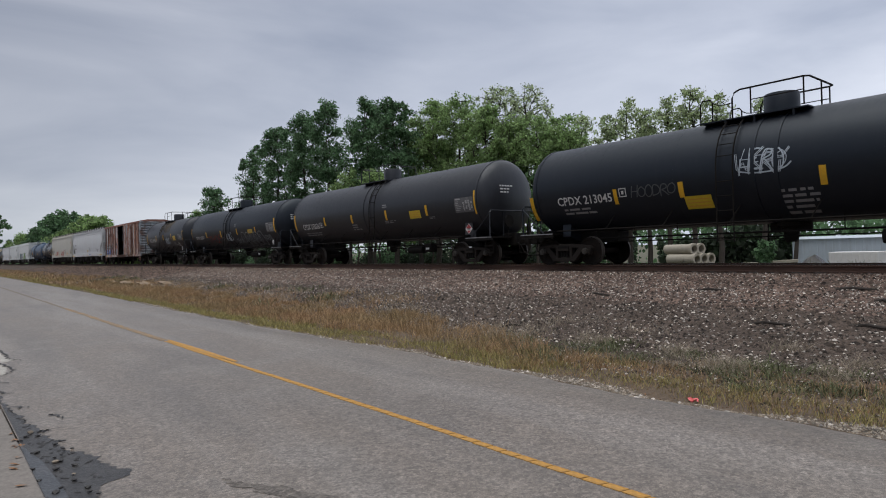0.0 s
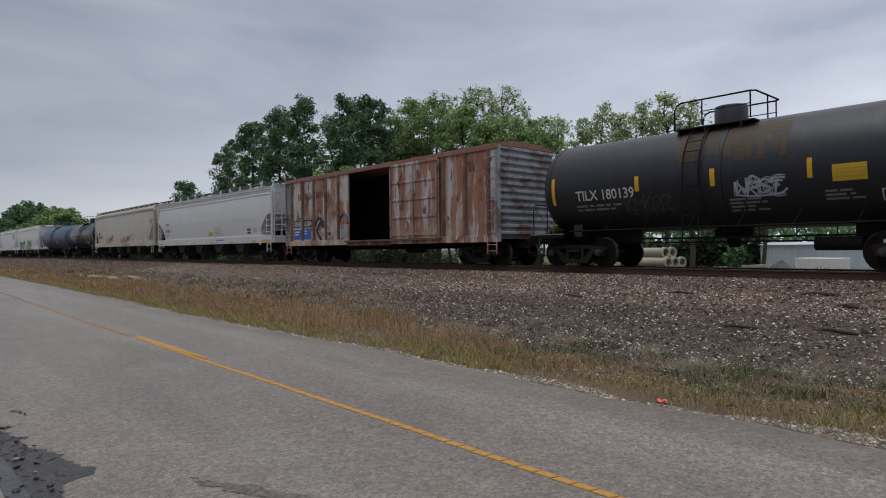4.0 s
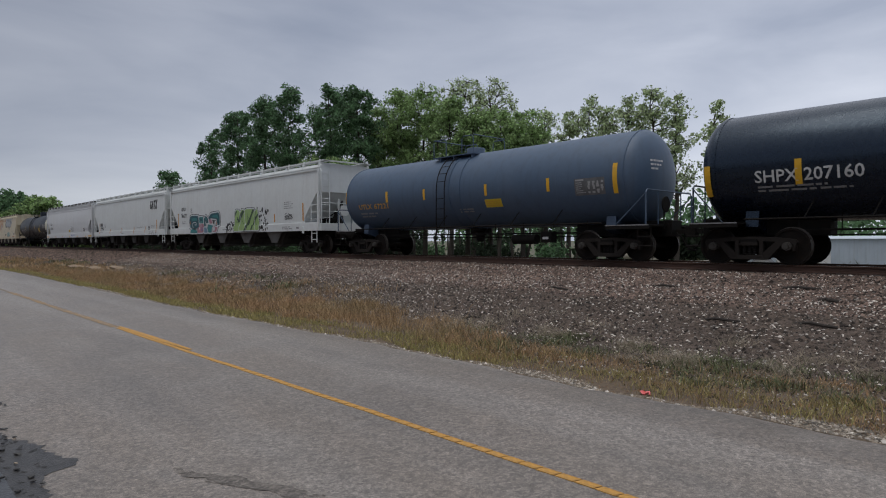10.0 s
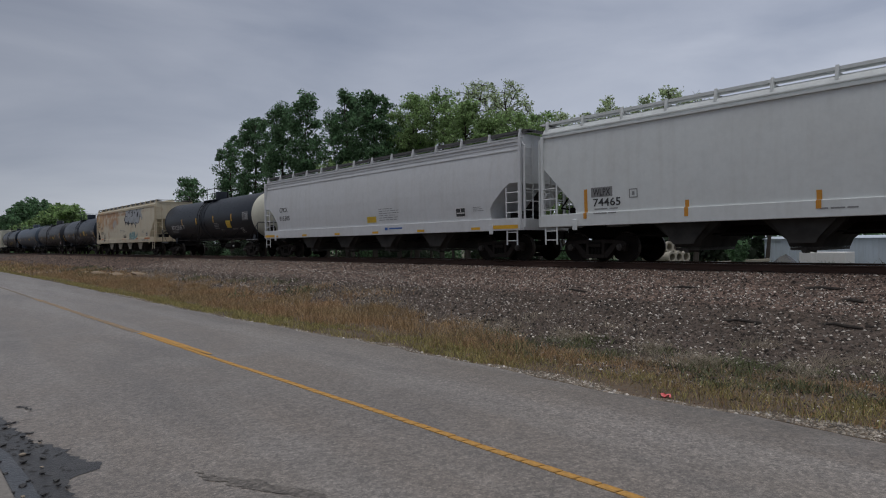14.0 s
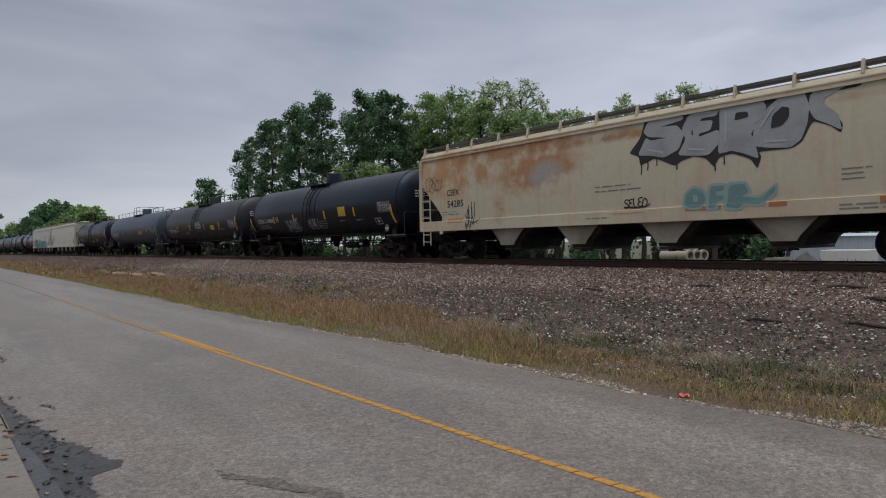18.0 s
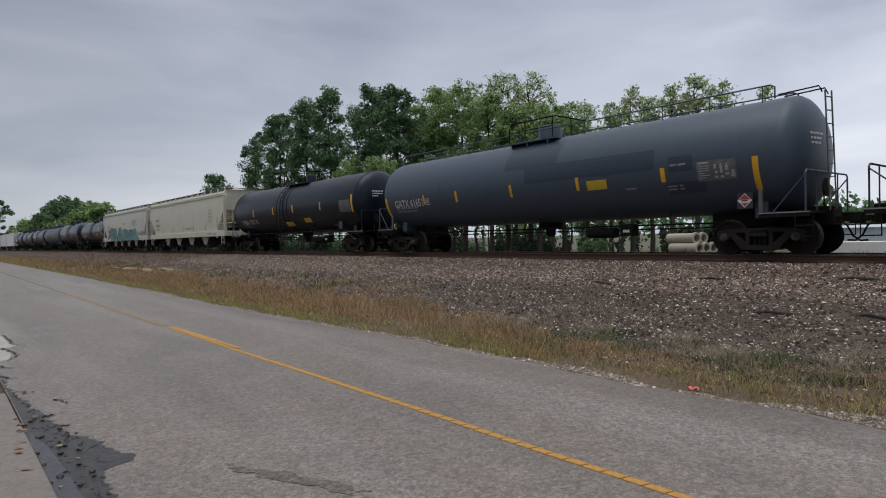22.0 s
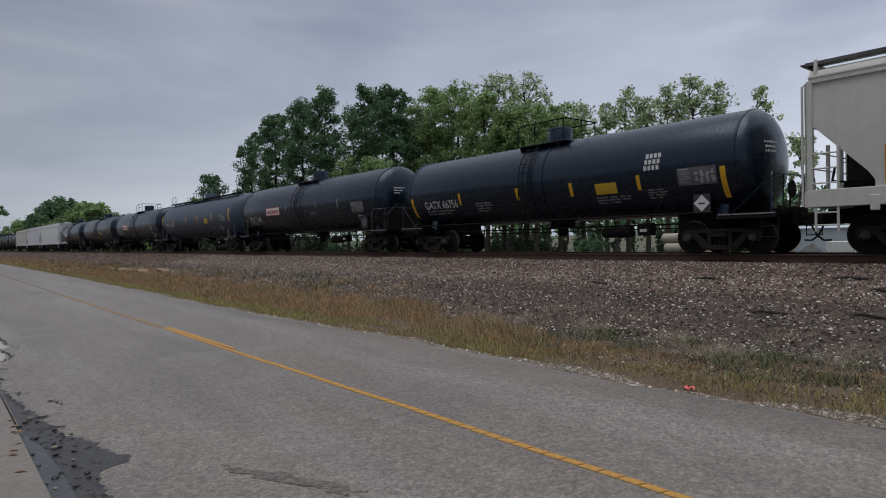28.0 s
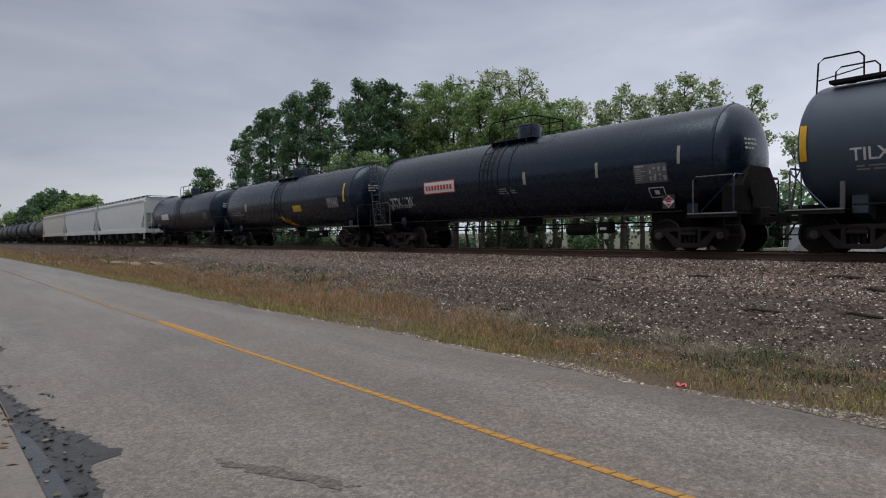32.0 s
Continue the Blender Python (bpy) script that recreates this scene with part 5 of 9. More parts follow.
# ---------------------------------------------------------------- markings that follow a car's side
class Side:
    """The near side of a car: y for a height, and marks laid a few millimetres proud of it."""

    def __init__(self, car, depth):
        self.car, self.depth = car, depth

    def lay(self, name, points, faces, mat, label="", proud=0.009, rise=0.0, flat=None):
        """rise: how far a crossing stroke climbs over itself; flat: the height whose depth a stiff plate keeps."""
        me = bpy.data.meshes.new(name)
        n = max(1, len(points) - 1)
        me.from_pydata([(x, self.depth(z if flat is None else flat) - proud - rise * k / n, z) for k, (x, z) in enumerate(points)], [], faces)
        me.materials.append(mat)
        me.update()
        return part(name, me, mat, self.car, label)

    def text(self, body, x, z, size, mat, name="lettering", label="", slant=0.0, proud=0.009, spread=1.0):
        pts, faces = letters(body, size, spread)
        return self.lay(name, [(x + a + slant * b, z + b) for a, b, _ in pts], faces, mat, label, proud)

    def rects(self, name, rects, mat, label="", proud=0.009, slant=0.0):
        """Rectangles (x0, x1, z0, z1), in bands low enough to follow the curve; a few become parts of their own, many are one print."""
        sets = [[r] for r in rects] if len(rects) <= 8 else [rects]
        for own in sets:
            pts, faces = [], []
            for x0, x1, z0, z1 in own:
                n = max(1, round((z1 - z0) / 0.12))
                b = len(pts)
                for k in range(n + 1):
                    z = z0 + (z1 - z0) * k / n
                    pts += [(x0 + slant * (z - z0), z), (x1 + slant * (z - z0), z)]
                faces += [(b + 2 * k, b + 2 * k + 1, b + 2 * k + 3, b + 2 * k + 2) for k in range(n)]
            ob = self.lay(name, pts, faces, mat, label, proud)
            if len(own) > 1:
                tagged(ob, kind="stuff")

    def lines(self, x, z, width, rows, mat, gap=0.11, high=0.05, seed=0, proud=0.009):
        """Rows of stencilled small print as bars of uneven length."""
        g = random.Random(seed + int(x * 100))
        out = []
        for k in range(rows):
            a = x
            end = x + width * g.uniform(0.65, 1.0)
            while a < end - 0.05:
                b = min(end, a + g.uniform(0.12, 0.5))
                out.append((a, b, z - k * gap - high, z - k * gap))
                a = b + g.uniform(0.04, 0.09)
        return self.rects("stencil_print", out, mat, proud=proud)

    def ribbon(self, strokes, width, mat, name="graffiti", label="", proud=0.009):
        """Spray lines: each stroke is a chain of (x, z) and a part of its own."""
        for n, st in enumerate(strokes):
            pts, faces = [], []
            for i, p in enumerate(st):
                q, r = st[max(i - 1, 0)], st[min(i + 1, len(st) - 1)]
                dx, dz = r[0] - q[0], r[1] - q[1]
                l = math.hypot(dx, dz) or 1
                w = width / 2
                pts += [(p[0] - dz / l * w, p[1] + dx / l * w), (p[0] + dz / l * w, p[1] - dx / l * w)]
                if i:
                    b = len(pts)
                    faces.append((b - 4, b - 3, b - 1, b - 2))
            self.lay(name, pts, faces, mat, label, proud + 0.0004 * (n % 9), 0.003)

    def blob(self, outline, mat, name="graffiti", label="", proud=0.008, grow=0.0):
        """A filled spray shape: a ring of points round its middle."""
        cx, cz = sum(p[0] for p in outline) / len(outline), sum(p[1] for p in outline) / len(outline)
        ring = []
        for x, z in outline:
            l = math.hypot(x - cx, z - cz) or 1
            ring.append((x + (x - cx) / l * grow, z + (z - cz) / l * grow))
        n = len(ring)
        mid = [((x + cx) / 2, (z + cz) / 2) for x, z in ring]
        pts = ring + mid + [(cx, cz)]
        faces = [(i, (i + 1) % n, n + (i + 1) % n, n + i) for i in range(n)] + [(n + i, n + (i + 1) % n, 2 * n) for i in range(n)]
        return self.lay(name, pts, faces, mat, label, proud)


def clip_z(poly, z, above):
    """The part of an outline above or below a height."""
    out = []
    for (ax, az), (bx, bz) in zip(poly, poly[1:] + poly[:1]):
        ina, inb = (az >= z) == above, (bz >= z) == above
        if ina:
            out.append((ax, az))
        if ina != inb:
            f = (z - az) / (bz - az)
            out.append((ax + (bx - ax) * f, z + (0.002 if above else -0.002)))
    return out


def grown(poly, d):
    """An outline pushed outwards by d, with blunted corners."""
    turn = sum(a[0] * b[1] - b[0] * a[1] for a, b in zip(poly, poly[1:] + poly[:1]))
    sg = 1 if turn > 0 else -1
    out = []
    for i, (x, z) in enumerate(poly):
        (px, pz), (nx, nz) = poly[i - 1], poly[(i + 1) % len(poly)]
        a, b = Vector((z - pz, px - x)).normalized() * sg, Vector((nz - z, x - nx)).normalized() * sg
        m = a + b
        m = m.normalized() * min(1.5, 1 / max(0.35, m.length / 2)) if m.length > 1e-4 else a
        out.append((x + m.x * d, z + m.y * d))
    return out


def rounded(poly):
    """Cuts the corners of a closed outline once."""
    out = []
    for (ax, az), (bx, bz) in zip(poly, poly[1:] + poly[:1]):
        out += [(ax * .88 + bx * .12, az * .88 + bz * .12), (ax * .12 + bx * .88, az * .12 + bz * .88)]
    return out


def sheet(s, poly, colour, proud, grow=0.0, label="coloured fill of a graffiti piece", step=1.52, top=4.0):
    """One sprayed shape on a hopper's side, parted where the wall meets the sill."""
    poly = rounded(grown(poly, grow) if grow else poly)
    if max(z for _, z in poly) > top:
        poly = clip_z(poly, top, False)
    for above in (True, False):
        own = clip_z(poly, step, above)
        if len(own) > 2:
            s.lay("graffiti", own, [tuple(range(len(own)))], SPRAY[colour], label, proud)


def curl(x, z, w, h, seed, turns=14):
    """A looping hand-drawn stroke inside a box."""
    g = random.Random(seed)
    pts = []
    a, b, c = g.uniform(1, 3), g.uniform(2, 5), g.uniform(0, 6)
    for i in range(turns * 4 + 1):
        t = i / (turns * 4)
        pts.append((x + w * (t + 0.10 * math.sin(t * 31 * a / 2 + c)), z + h * (0.5 + 0.48 * math.sin(t * 17 * b / 3 + c) * (0.6 + 0.4 * math.sin(t * 7 + c)))))
    return pts


def ball(x, z, w, h, seed, n=18, rough=0.16):
    g = random.Random(seed)
    k1, k2 = g.uniform(0, 6), g.uniform(0, 6)
    return [(x + w / 2 * math.cos(t) * (1 + rough * math.sin(3 * t + k1)), z + h / 2 * math.sin(t) * (1 + rough * math.sin(2 * t + k2))) for t in [6.2832 * i / n for i in range(n)]]


# ---------------------------------------------------------------- tank cars
def tank_car(x, h, half, mat, label, r=1.5, zc=2.58, over=1.45, style="dome", bands=True, walk_rail=False, ladder=True, end_rails=True, pale_head=None, jacket=False, dome_x=-0.05, lad_x=-0.5, slide=0.0, shield=False, rails="ring", dome=(0.43, 0.47)):
    car = thing("tank_car", label, "tank car", "freight cars of the train")
    car["start"] = x
    CARS.append(car)
    a = h + over                      # half length of the tank over its heads
    dep = 0.62
    key = (round(a, 2), r, zc, slide)

    def make_tank():
        prof = [(-a + dep * (1 - math.cos(t)), r * math.sin(t)) for t in [i * math.pi / 2 / 9 for i in range(10)]]
        prof = prof + [(-a / 2, r), (0, r)]
        prof += [(-s, q) for s, q in prof[::-1][1:]]
        bm = bmesh.new()
        return lathe(bm, prof, 64, "x", (slide, 0, zc))
    tank = part("tank", shared(("tank", key, mat.name), "tank", make_tank, mat), mat, car)
    for s in () if jacket else (-1, 1):                 # weld seams and jacket bands
        for q in (0.33, 0.66):
            part("weld_seam", shared(("seam", r, zc, mat.name), "weld_seam", lambda: lathe(bmesh.new(), [(-0.02, r - 0.01), (-0.012, r + 0.003), (0.012, r + 0.003), (0.02, r - 0.01)], 56, "x", (0, 0, zc)), mat), mat, tank, at=pose(slide + s * q * (a - dep), 0, 0))
        part("head_flange", shared(("flange", r, zc, mat.name), "head_flange", lambda: lathe(bmesh.new(), [(-0.05, r - 0.01), (-0.04, r + 0.014), (0.04, r + 0.014), (0.05, r - 0.01)], 56, "x", (0, 0, zc)), mat), mat, tank, at=pose(slide + s * (a - dep), 0, 0))
    if bands:
        for s in (-1, 1):
            part("jacket_band", shared(("band", r, zc, mat.name), "jacket_band", lambda: lathe(bmesh.new(), [(-0.05, r - 0.01), (-0.045, r + 0.022), (0.045, r + 0.022), (0.05, r - 0.01)], 56, "x", (0, 0, zc)), mat), mat, tank, at=pose(s * 0.28 - 0.05, 0, 0))
    if pale_head:
        for q in (-1, 1):
            part("head_cover", lathe(bmesh.new(), [(q * (-a - 0.006 + dep * (1 - math.cos(t))), (r + 0.006) * math.sin(t)) for t in [i * math.pi / 2 / 9 for i in range(10)]], 56, "x", (0, 0, zc)), pale_head, tank, "cream painted head")
    # stencilled print on the front head
    hp, hf = [], []
    rows = 3
    for k in range(rows):
        y0 = -0.72
        g = random.Random(int(x * 10) + k)
        while y0 < -0.16 - 0.12 * k:
            y1 = min(-0.12, y0 + g.uniform(0.05, 0.14))
            b0 = len(hp)
            for yy, zz in ((y0, 0.40 - 0.12 * k), (y1, 0.40 - 0.12 * k), (y1, 0.455 - 0.12 * k), (y0, 0.455 - 0.12 * k)):
                hp.append((slide + a - dep + (dep + 0.012) * math.sqrt(max(0.0, 1 - (yy * yy + zz * zz) / r ** 2)), yy, zc + zz))
            hf.append((b0, b0 + 1, b0 + 2, b0 + 3))
            y0 = y1 + 0.03
    me = bpy.data.meshes.new("head_print")
    me.from_pydata(hp, [], hf)
    me.materials.append(LETTER_W)
    tagged(part("head_print", me, LETTER_W, car, "white stencilled print on the head"), kind="stuff")
    bot = zc - r
    for q in (-1, 1) if shield else ():
        xs = slide + q * (a + 0.02)
        bm = bmesh.new()
        face = [(-1.1, 1.1), (1.1, 1.1), (1.1, 1.75), (0.6, 2.3), (-0.6, 2.3), (-1.1, 1.75)]
        back = [(y * 1.08, z) for y, z in face]
        va = [bm.verts.new((xs, y, z)) for y, z in face]
        vb = [bm.verts.new((xs - q * 0.5, y, z)) for y, z in back]
        bm.faces.new(va), bm.faces.new(vb[::-1])
        for i in range(6):
            bm.faces.new((va[i], vb[i], vb[(i + 1) % 6], va[(i + 1) % 6]))
        part("head_shield", bm, IRON, tank, "pressed steel shield over the lower head", sharp=20)
    # stub sills, saddles and platforms
    for s in (-1, 1):
        part("stub_sill", slab(min(s * (h - 1.6), s * (half - 0.5)), max(s * (h - 1.6), s * (half - 0.5)), -0.32, 0.32, 0.72, bot + 0.12, 0.02), IRON, car)
        bm = bmesh.new()
        arc = [(r * 1.002 * math.cos(t), zc + r * 1.002 * math.sin(t)) for t in [math.radians(-90 + d) for d in range(-36, 37, 9)]]
        prism(bm, [(-0.90, 0.95), (-0.5, 0.80), (0.5, 0.80), (0.90, 0.95)] + [(y, z) for y, z in arc[::-1]], s * h - 0.16, s * h + 0.16, "x")
        part("body_bolster", bm, mat, car)
        x0, x1 = sorted((s * (h + 0.15), s * (half - 0.62)))
        for q in (-1, 1):
            prism_bm = prism(bmesh.new(), [(q * 0.34, 1.02), (q * 1.39, 1.02), (q * 1.39, 0.94), (q * 1.45, 0.94), (q * 1.45, 1.07), (q * 0.34, 1.07)], x0, x1, "x")
            part("end_platform", prism_bm, IRON, car, "black steel end platform")
            part("platform_edge", slab(x0, x1, q * 1.455 - 0.006, q * 1.455 + 0.006, 1.035, 1.065), LETTER_G, car, "pale painted platform edge")
        if end_rails:
            bm = bmesh.new()
            xe = s * (half - 0.72)
            rod(bm, [(xe, -1.42, 1.05), (xe, -1.42, 1.98), (xe, -1.34, 2.05), (xe, 1.34, 2.05), (xe, 1.42, 1.98), (xe, 1.42, 1.05)], 0.024, 6)
            for q in (-1, 1):
                rod(bm, [(xe, q * 1.42, 1.95), (s * (h + 0.5), q * 1.46, 1.06)], 0.018, 5)
                rod(bm, [(xe, q * 0.7, 2.05), (xe, q * 0.7, 1.05)], 0.018, 5)
            part("end_handrail", bm, mat, car, "bent pipe handrail across the end")
        for q in (-1, 1) if shield else ():
            xa, xb = s * (h + 0.3), s * (half - 0.74)
            part("side_handrail", rod(bmesh.new(), [(xa, q * 1.43, 1.07), (xa, q * 1.43, 1.95), (xa + s * 0.08, q * 1.43, 2.03), (xb, q * 1.43, 2.03)], 0.022, 6), GRATE, car, "grey pipe handrail beside the end platform")
        if jacket:
            for q in (-1, 1):
                part("platform_post", slab(s * (h + 0.2) - 0.05, s * (h + 0.2) + 0.05, q * 1.41 - 0.03, q * 1.41 + 0.03, 1.07, 1.66, 0.01), GRATE, car, "pale upright post at the end of the platform")
        # grab steps below the platform
        for q in (-1, 1):
            bm = bmesh.new()
            for k in (0, 1):
                rod(bm, [(s * (half - 0.75) - 0.2, q * 1.44, 0.72 - 0.26 * k), (s * (half - 0.75) + 0.2, q * 1.44, 0.72 - 0.26 * k)], 0.016, 5)
            for e in (-0.2, 0.2):
                rod(bm, [(s * (half - 0.75) + e, q * 1.44, 1.0), (s * (half - 0.75) + e, q * 1.44, 0.44)], 0.014, 5)
            part("sill_step", bm, IRON, car)
    # side rails with their struts
    for q in () if style == "long" and jacket else (-1, 1):
        bm = bmesh.new()
        ys, zs = q * 1.40, 1.13
        rod(bm, [(-h, ys, zs), (h, ys, zs)], 0.026, 6)
        n = 7
        for k in range(1, n):
            xk = -h + 2 * h * k / n
            rod(bm, [(xk, ys, zs), (xk + 0.15, q * 1.1, zc - math.sqrt(r * r - 1.1 ** 2))], 0.016, 5)
        part("side_rail", bm, IRON, car, "thin running rail along the tank")
    # underframe piping, bottom outlet, brake gear
    bm = bmesh.new()
    rod(bm, [(-h + 0.7, -0.62, 0.86), (h - 0.7, -0.62, 0.86)], 0.03, 6)
    rod(bm, [(-h + 0.7, -0.35, 0.74), (h - 0.7, -0.35, 0.74)], 0.018, 5)
    for k in range(9):
        xk = -h + 1.0 + (2 * h - 2.0) * k / 8
        rod(bm, [(xk, -0.62, 0.84), (xk, -0.62, bot + 0.25)], 0.014, 5)
    part("brake_pipe", bm, IRON, car)
    bm = bmesh.new()
    lathe(bm, [(bot + 0.1, 0.34), (bot - 0.08, 0.34), (bot - 0.12, 0.2), (bot - 0.42, 0.17), (bot - 0.5, 0.12), (bot - 0.5, 0.0)], 14, "z")
    box(bm, -0.5, 0.5, -0.06, 0.06, bot - 0.2, bot + 0.02)
    part("bottom_outlet", bm, IRON, car)
    bm = bmesh.new()
    lathe(bm, [(1.9, 0.0), (1.9, 0.17), (2.9, 0.17), (2.9, 0.0)], 14, "x", (0.3, -0.62, 0.66))
    part("air_reservoir", bm, IRON, car)
    part("brake_valve", slab(3.5, 3.95, -0.85, -0.5, 0.55, 0.92, 0.03), IRON, car, "black valve box with a pale tag")
    part("tag_board", slab(3.62, 3.85, -0.872, -0.86, 0.66, 0.74), LETTER_W, car)
    bm = bmesh.new()
    lathe(bm, [(0, 0.0), (0, 0.2), (0.02, 0.23), (0.05, 0.23), (0.05, 0.0)], 16, "x", (half - 0.6, -0.55, 1.65))
    rod(bm, [(half - 0.62, -0.55, 1.65), (half - 0.62, -0.55, 0.95)], 0.02, 5)
    part("brake_wheel", bm, IRON, car)
    top = zc + r
    if style in ("dome", "long", "board"):
        dx = dome_x
        lathe_bm = lathe(bmesh.new(), [(top - 0.15, dome[0]), (top + dome[1], dome[0]), (top + dome[1] + 0.03, dome[0] - 0.02), (top + dome[1] + 0.05, dome[0] * 0.5), (top + dome[1] + 0.05, 0.0)], 26, "z", (dx, 0, 0))
        part("manway_housing", lathe_bm, mat, car, "round valve housing on top of the tank")
        for q in (-1, 1):
            ya, yb = sorted((q * 0.52, q * 0.90))
            part("top_platform", slab(dx - {"ring": 1.2, "entry": 1.8, "hoops": 1.5}[rails], dx + (0.7 if rails == "hoops" else 0.95), ya, yb, top - 0.11, top - 0.08), mat, car)
            for xb in (dx - 1.1, dx - 0.35, dx + 0.6):
                zb = zc + math.sqrt(r * r - 0.88 ** 2)
                part("platform_bracket", prism(bmesh.new(), [(q * 0.85, zb - 0.03), (q * 0.88, top - 0.11), (q * 0.56, top - 0.11), (q * 0.56, zc + math.sqrt(r * r - 0.32) - 0.02)], xb - 0.025, xb + 0.025, "x"), mat, car)
        if rails in ("ring", "entry"):
            # one bent pipe round the housing, open at the ladder
            hgt, lf = top + dome[1] + 0.17, dx - (1.2 if rails == "ring" else 0.9)
            part("safety_railing", rod(bmesh.new(), [(lf, -0.88, top - 0.1), (lf, -0.88, hgt - 0.2), (lf + 0.06, -0.88, hgt - 0.06), (lf + 0.2, -0.88, hgt), (dx + 0.85, -0.88, hgt), (dx + 0.95, -0.78, hgt), (dx + 0.95, 0.78, hgt), (dx + 0.85, 0.88, hgt),
                                                      (lf + 0.2, 0.88, hgt), (lf + 0.06, 0.88, hgt - 0.06), (lf, 0.88, hgt - 0.2), (lf, 0.88, top - 0.1)], 0.024, 6), IRON, car, "bent pipe railing of the top platform")
            for xp, yp in ((dx - 0.42, -0.88), (dx + 0.85, -0.88), (dx + 0.95, 0.0), (dx + 0.85, 0.88), (dx - 0.42, 0.88)):
                part("railing_post", rod(bmesh.new(), [(xp, yp, top - 0.05), (xp, yp, hgt)], 0.02, 5), IRON, car)
            for q in (-1, 1) if rails == "entry" else ():
                part("entry_hoop", rod(bmesh.new(), [(dx - 1.78, q * 0.88, top - 0.14), (dx - 1.78, q * 0.88, top + 0.44), (dx - 1.72, q * 0.88, top + 0.52), (dx - 1.50, q * 0.88, top + 0.52), (dx - 1.44, q * 0.88, top + 0.44), (dx - 1.44, q * 0.88, top - 0.14)], 0.02, 5), IRON, car, "narrow bent hoop beside the ladder")
                part("guard_chain", rod(bmesh.new(), [(dx - 1.44, q * 0.88, top + 0.42), (dx - 1.3, q * 0.88, top + 0.34), (dx - 1.1, q * 0.88, top + 0.31), (dx - 0.9, q * 0.88, top + 0.33)], 0.014, 5), IRON, car)
            for q in (-1, 1):
                part("middle_rail", rod(bmesh.new(), [(dx - 0.42, q * 0.88, top + 0.32), (dx + 0.85, q * 0.88, top + 0.32)], 0.014, 5), IRON, car)
        else:
            # hoops at both ends of the platform
            for q in (-1, 1):
                for xa, xb in ((dx - 1.45, dx - 0.75), (dx + 0.1, dx + 0.7)):
                    part("safety_railing", rod(bmesh.new(), [(xa, q * 0.88, top - 0.05), (xa, q * 0.88, top + 0.50), (xa + 0.08, q * 0.88, top + 0.58), (xb - 0.08, q * 0.88, top + 0.58), (xb, q * 0.88, top + 0.50), (xb, q * 0.88, top - 0.05)], 0.02, 5), mat, car, "bent pipe railing of the top platform")
            for xe in (dx - 1.45, dx + 0.7):
                part("end_bar", rod(bmesh.new(), [(xe, -0.88, top + 0.6), (xe, 0.88, top + 0.6)], 0.018, 5), mat, car)
    if style == "board":
        for e, q in ((e, q) for e in (-1, 1) for q in (-1, 1)):
            part("end_hoop", rod(bmesh.new(), [(e * (a - 0.45), q * 0.62, top - 0.35), (e * (a - 0.5), q * 0.62, top + 0.52), (e * (a - 0.62), q * 0.62, top + 0.62), (e * (a - 1.35), q * 0.62, top + 0.62), (e * (a - 1.45), q * 0.62, top + 0.5), (e * (a - 1.45), q * 0.62, top)], 0.022, 6), IRON, car, "tall bent hoop at the end of the walkway")
            part("end_rung", rod(bmesh.new(), [(e * (a - 0.48), q * 0.62, top + 0.1), (e * (a - 1.45), q * 0.62, top + 0.25)], 0.016, 5), IRON, car)
        for q in (-1, 1):
            part("top_board", prism(bmesh.new(), [(q * 0.50, top - 0.06), (q * 0.86, top - 0.06), (q * 0.86, top + 0.015), (q * 0.50, top + 0.015)], -a + 0.8, dome_x - 1.5, "x"), IRON, car, "dark walkway along the tank top")
            part("top_board", prism(bmesh.new(), [(q * 0.50, top - 0.06), (q * 0.86, top - 0.06), (q * 0.86, top + 0.015), (q * 0.50, top + 0.015)], dome_x + 0.7, a - 0.8, "x"), IRON, car, "dark walkway along the tank top")
    if style == "long":
        for q in (-1, 1):
            bm = bmesh.new()
            rod(bm, [(-a + 0.9, q * 0.75, top - 0.1), (-a + 0.9, q * 0.75, top + 0.20), (-a + 1.0, q * 0.75, top + 0.26), (a - 1.0, q * 0.75, top + 0.26), (a - 0.9, q * 0.75, top + 0.20), (a - 0.9, q * 0.75, top - 0.1)], 0.022, 5)
            for k in range(12):
                xk = -a + 1.2 + (2 * a - 2.4) * k / 11
                rod(bm, [(xk, q * 0.75, top - 0.15), (xk, q * 0.75, top + 0.26)], 0.016, 5)
            if q < 0:
                lad = ladder_mesh(1.1, top - 0.1, 0.42, 9)
                part("end_ladder", lad, GRATE, car, "galvanised ladder at the front head", at=pose(a + 0.30, -0.35, 0, 0, -5, 90))
                for e in (-0.2, 0.2):
                    part("ladder_bow", rod(bmesh.new(), [(a - 0.9, -0.35 + e, top + 0.02), (a + 0.05, -0.35 + e, top + 0.06), (a + 0.12, -0.35 + e, top - 0.1)], 0.02, 5), IRON, car)
            part("top_handrail", bm, mat, car, "full-length handrail on the tank top")
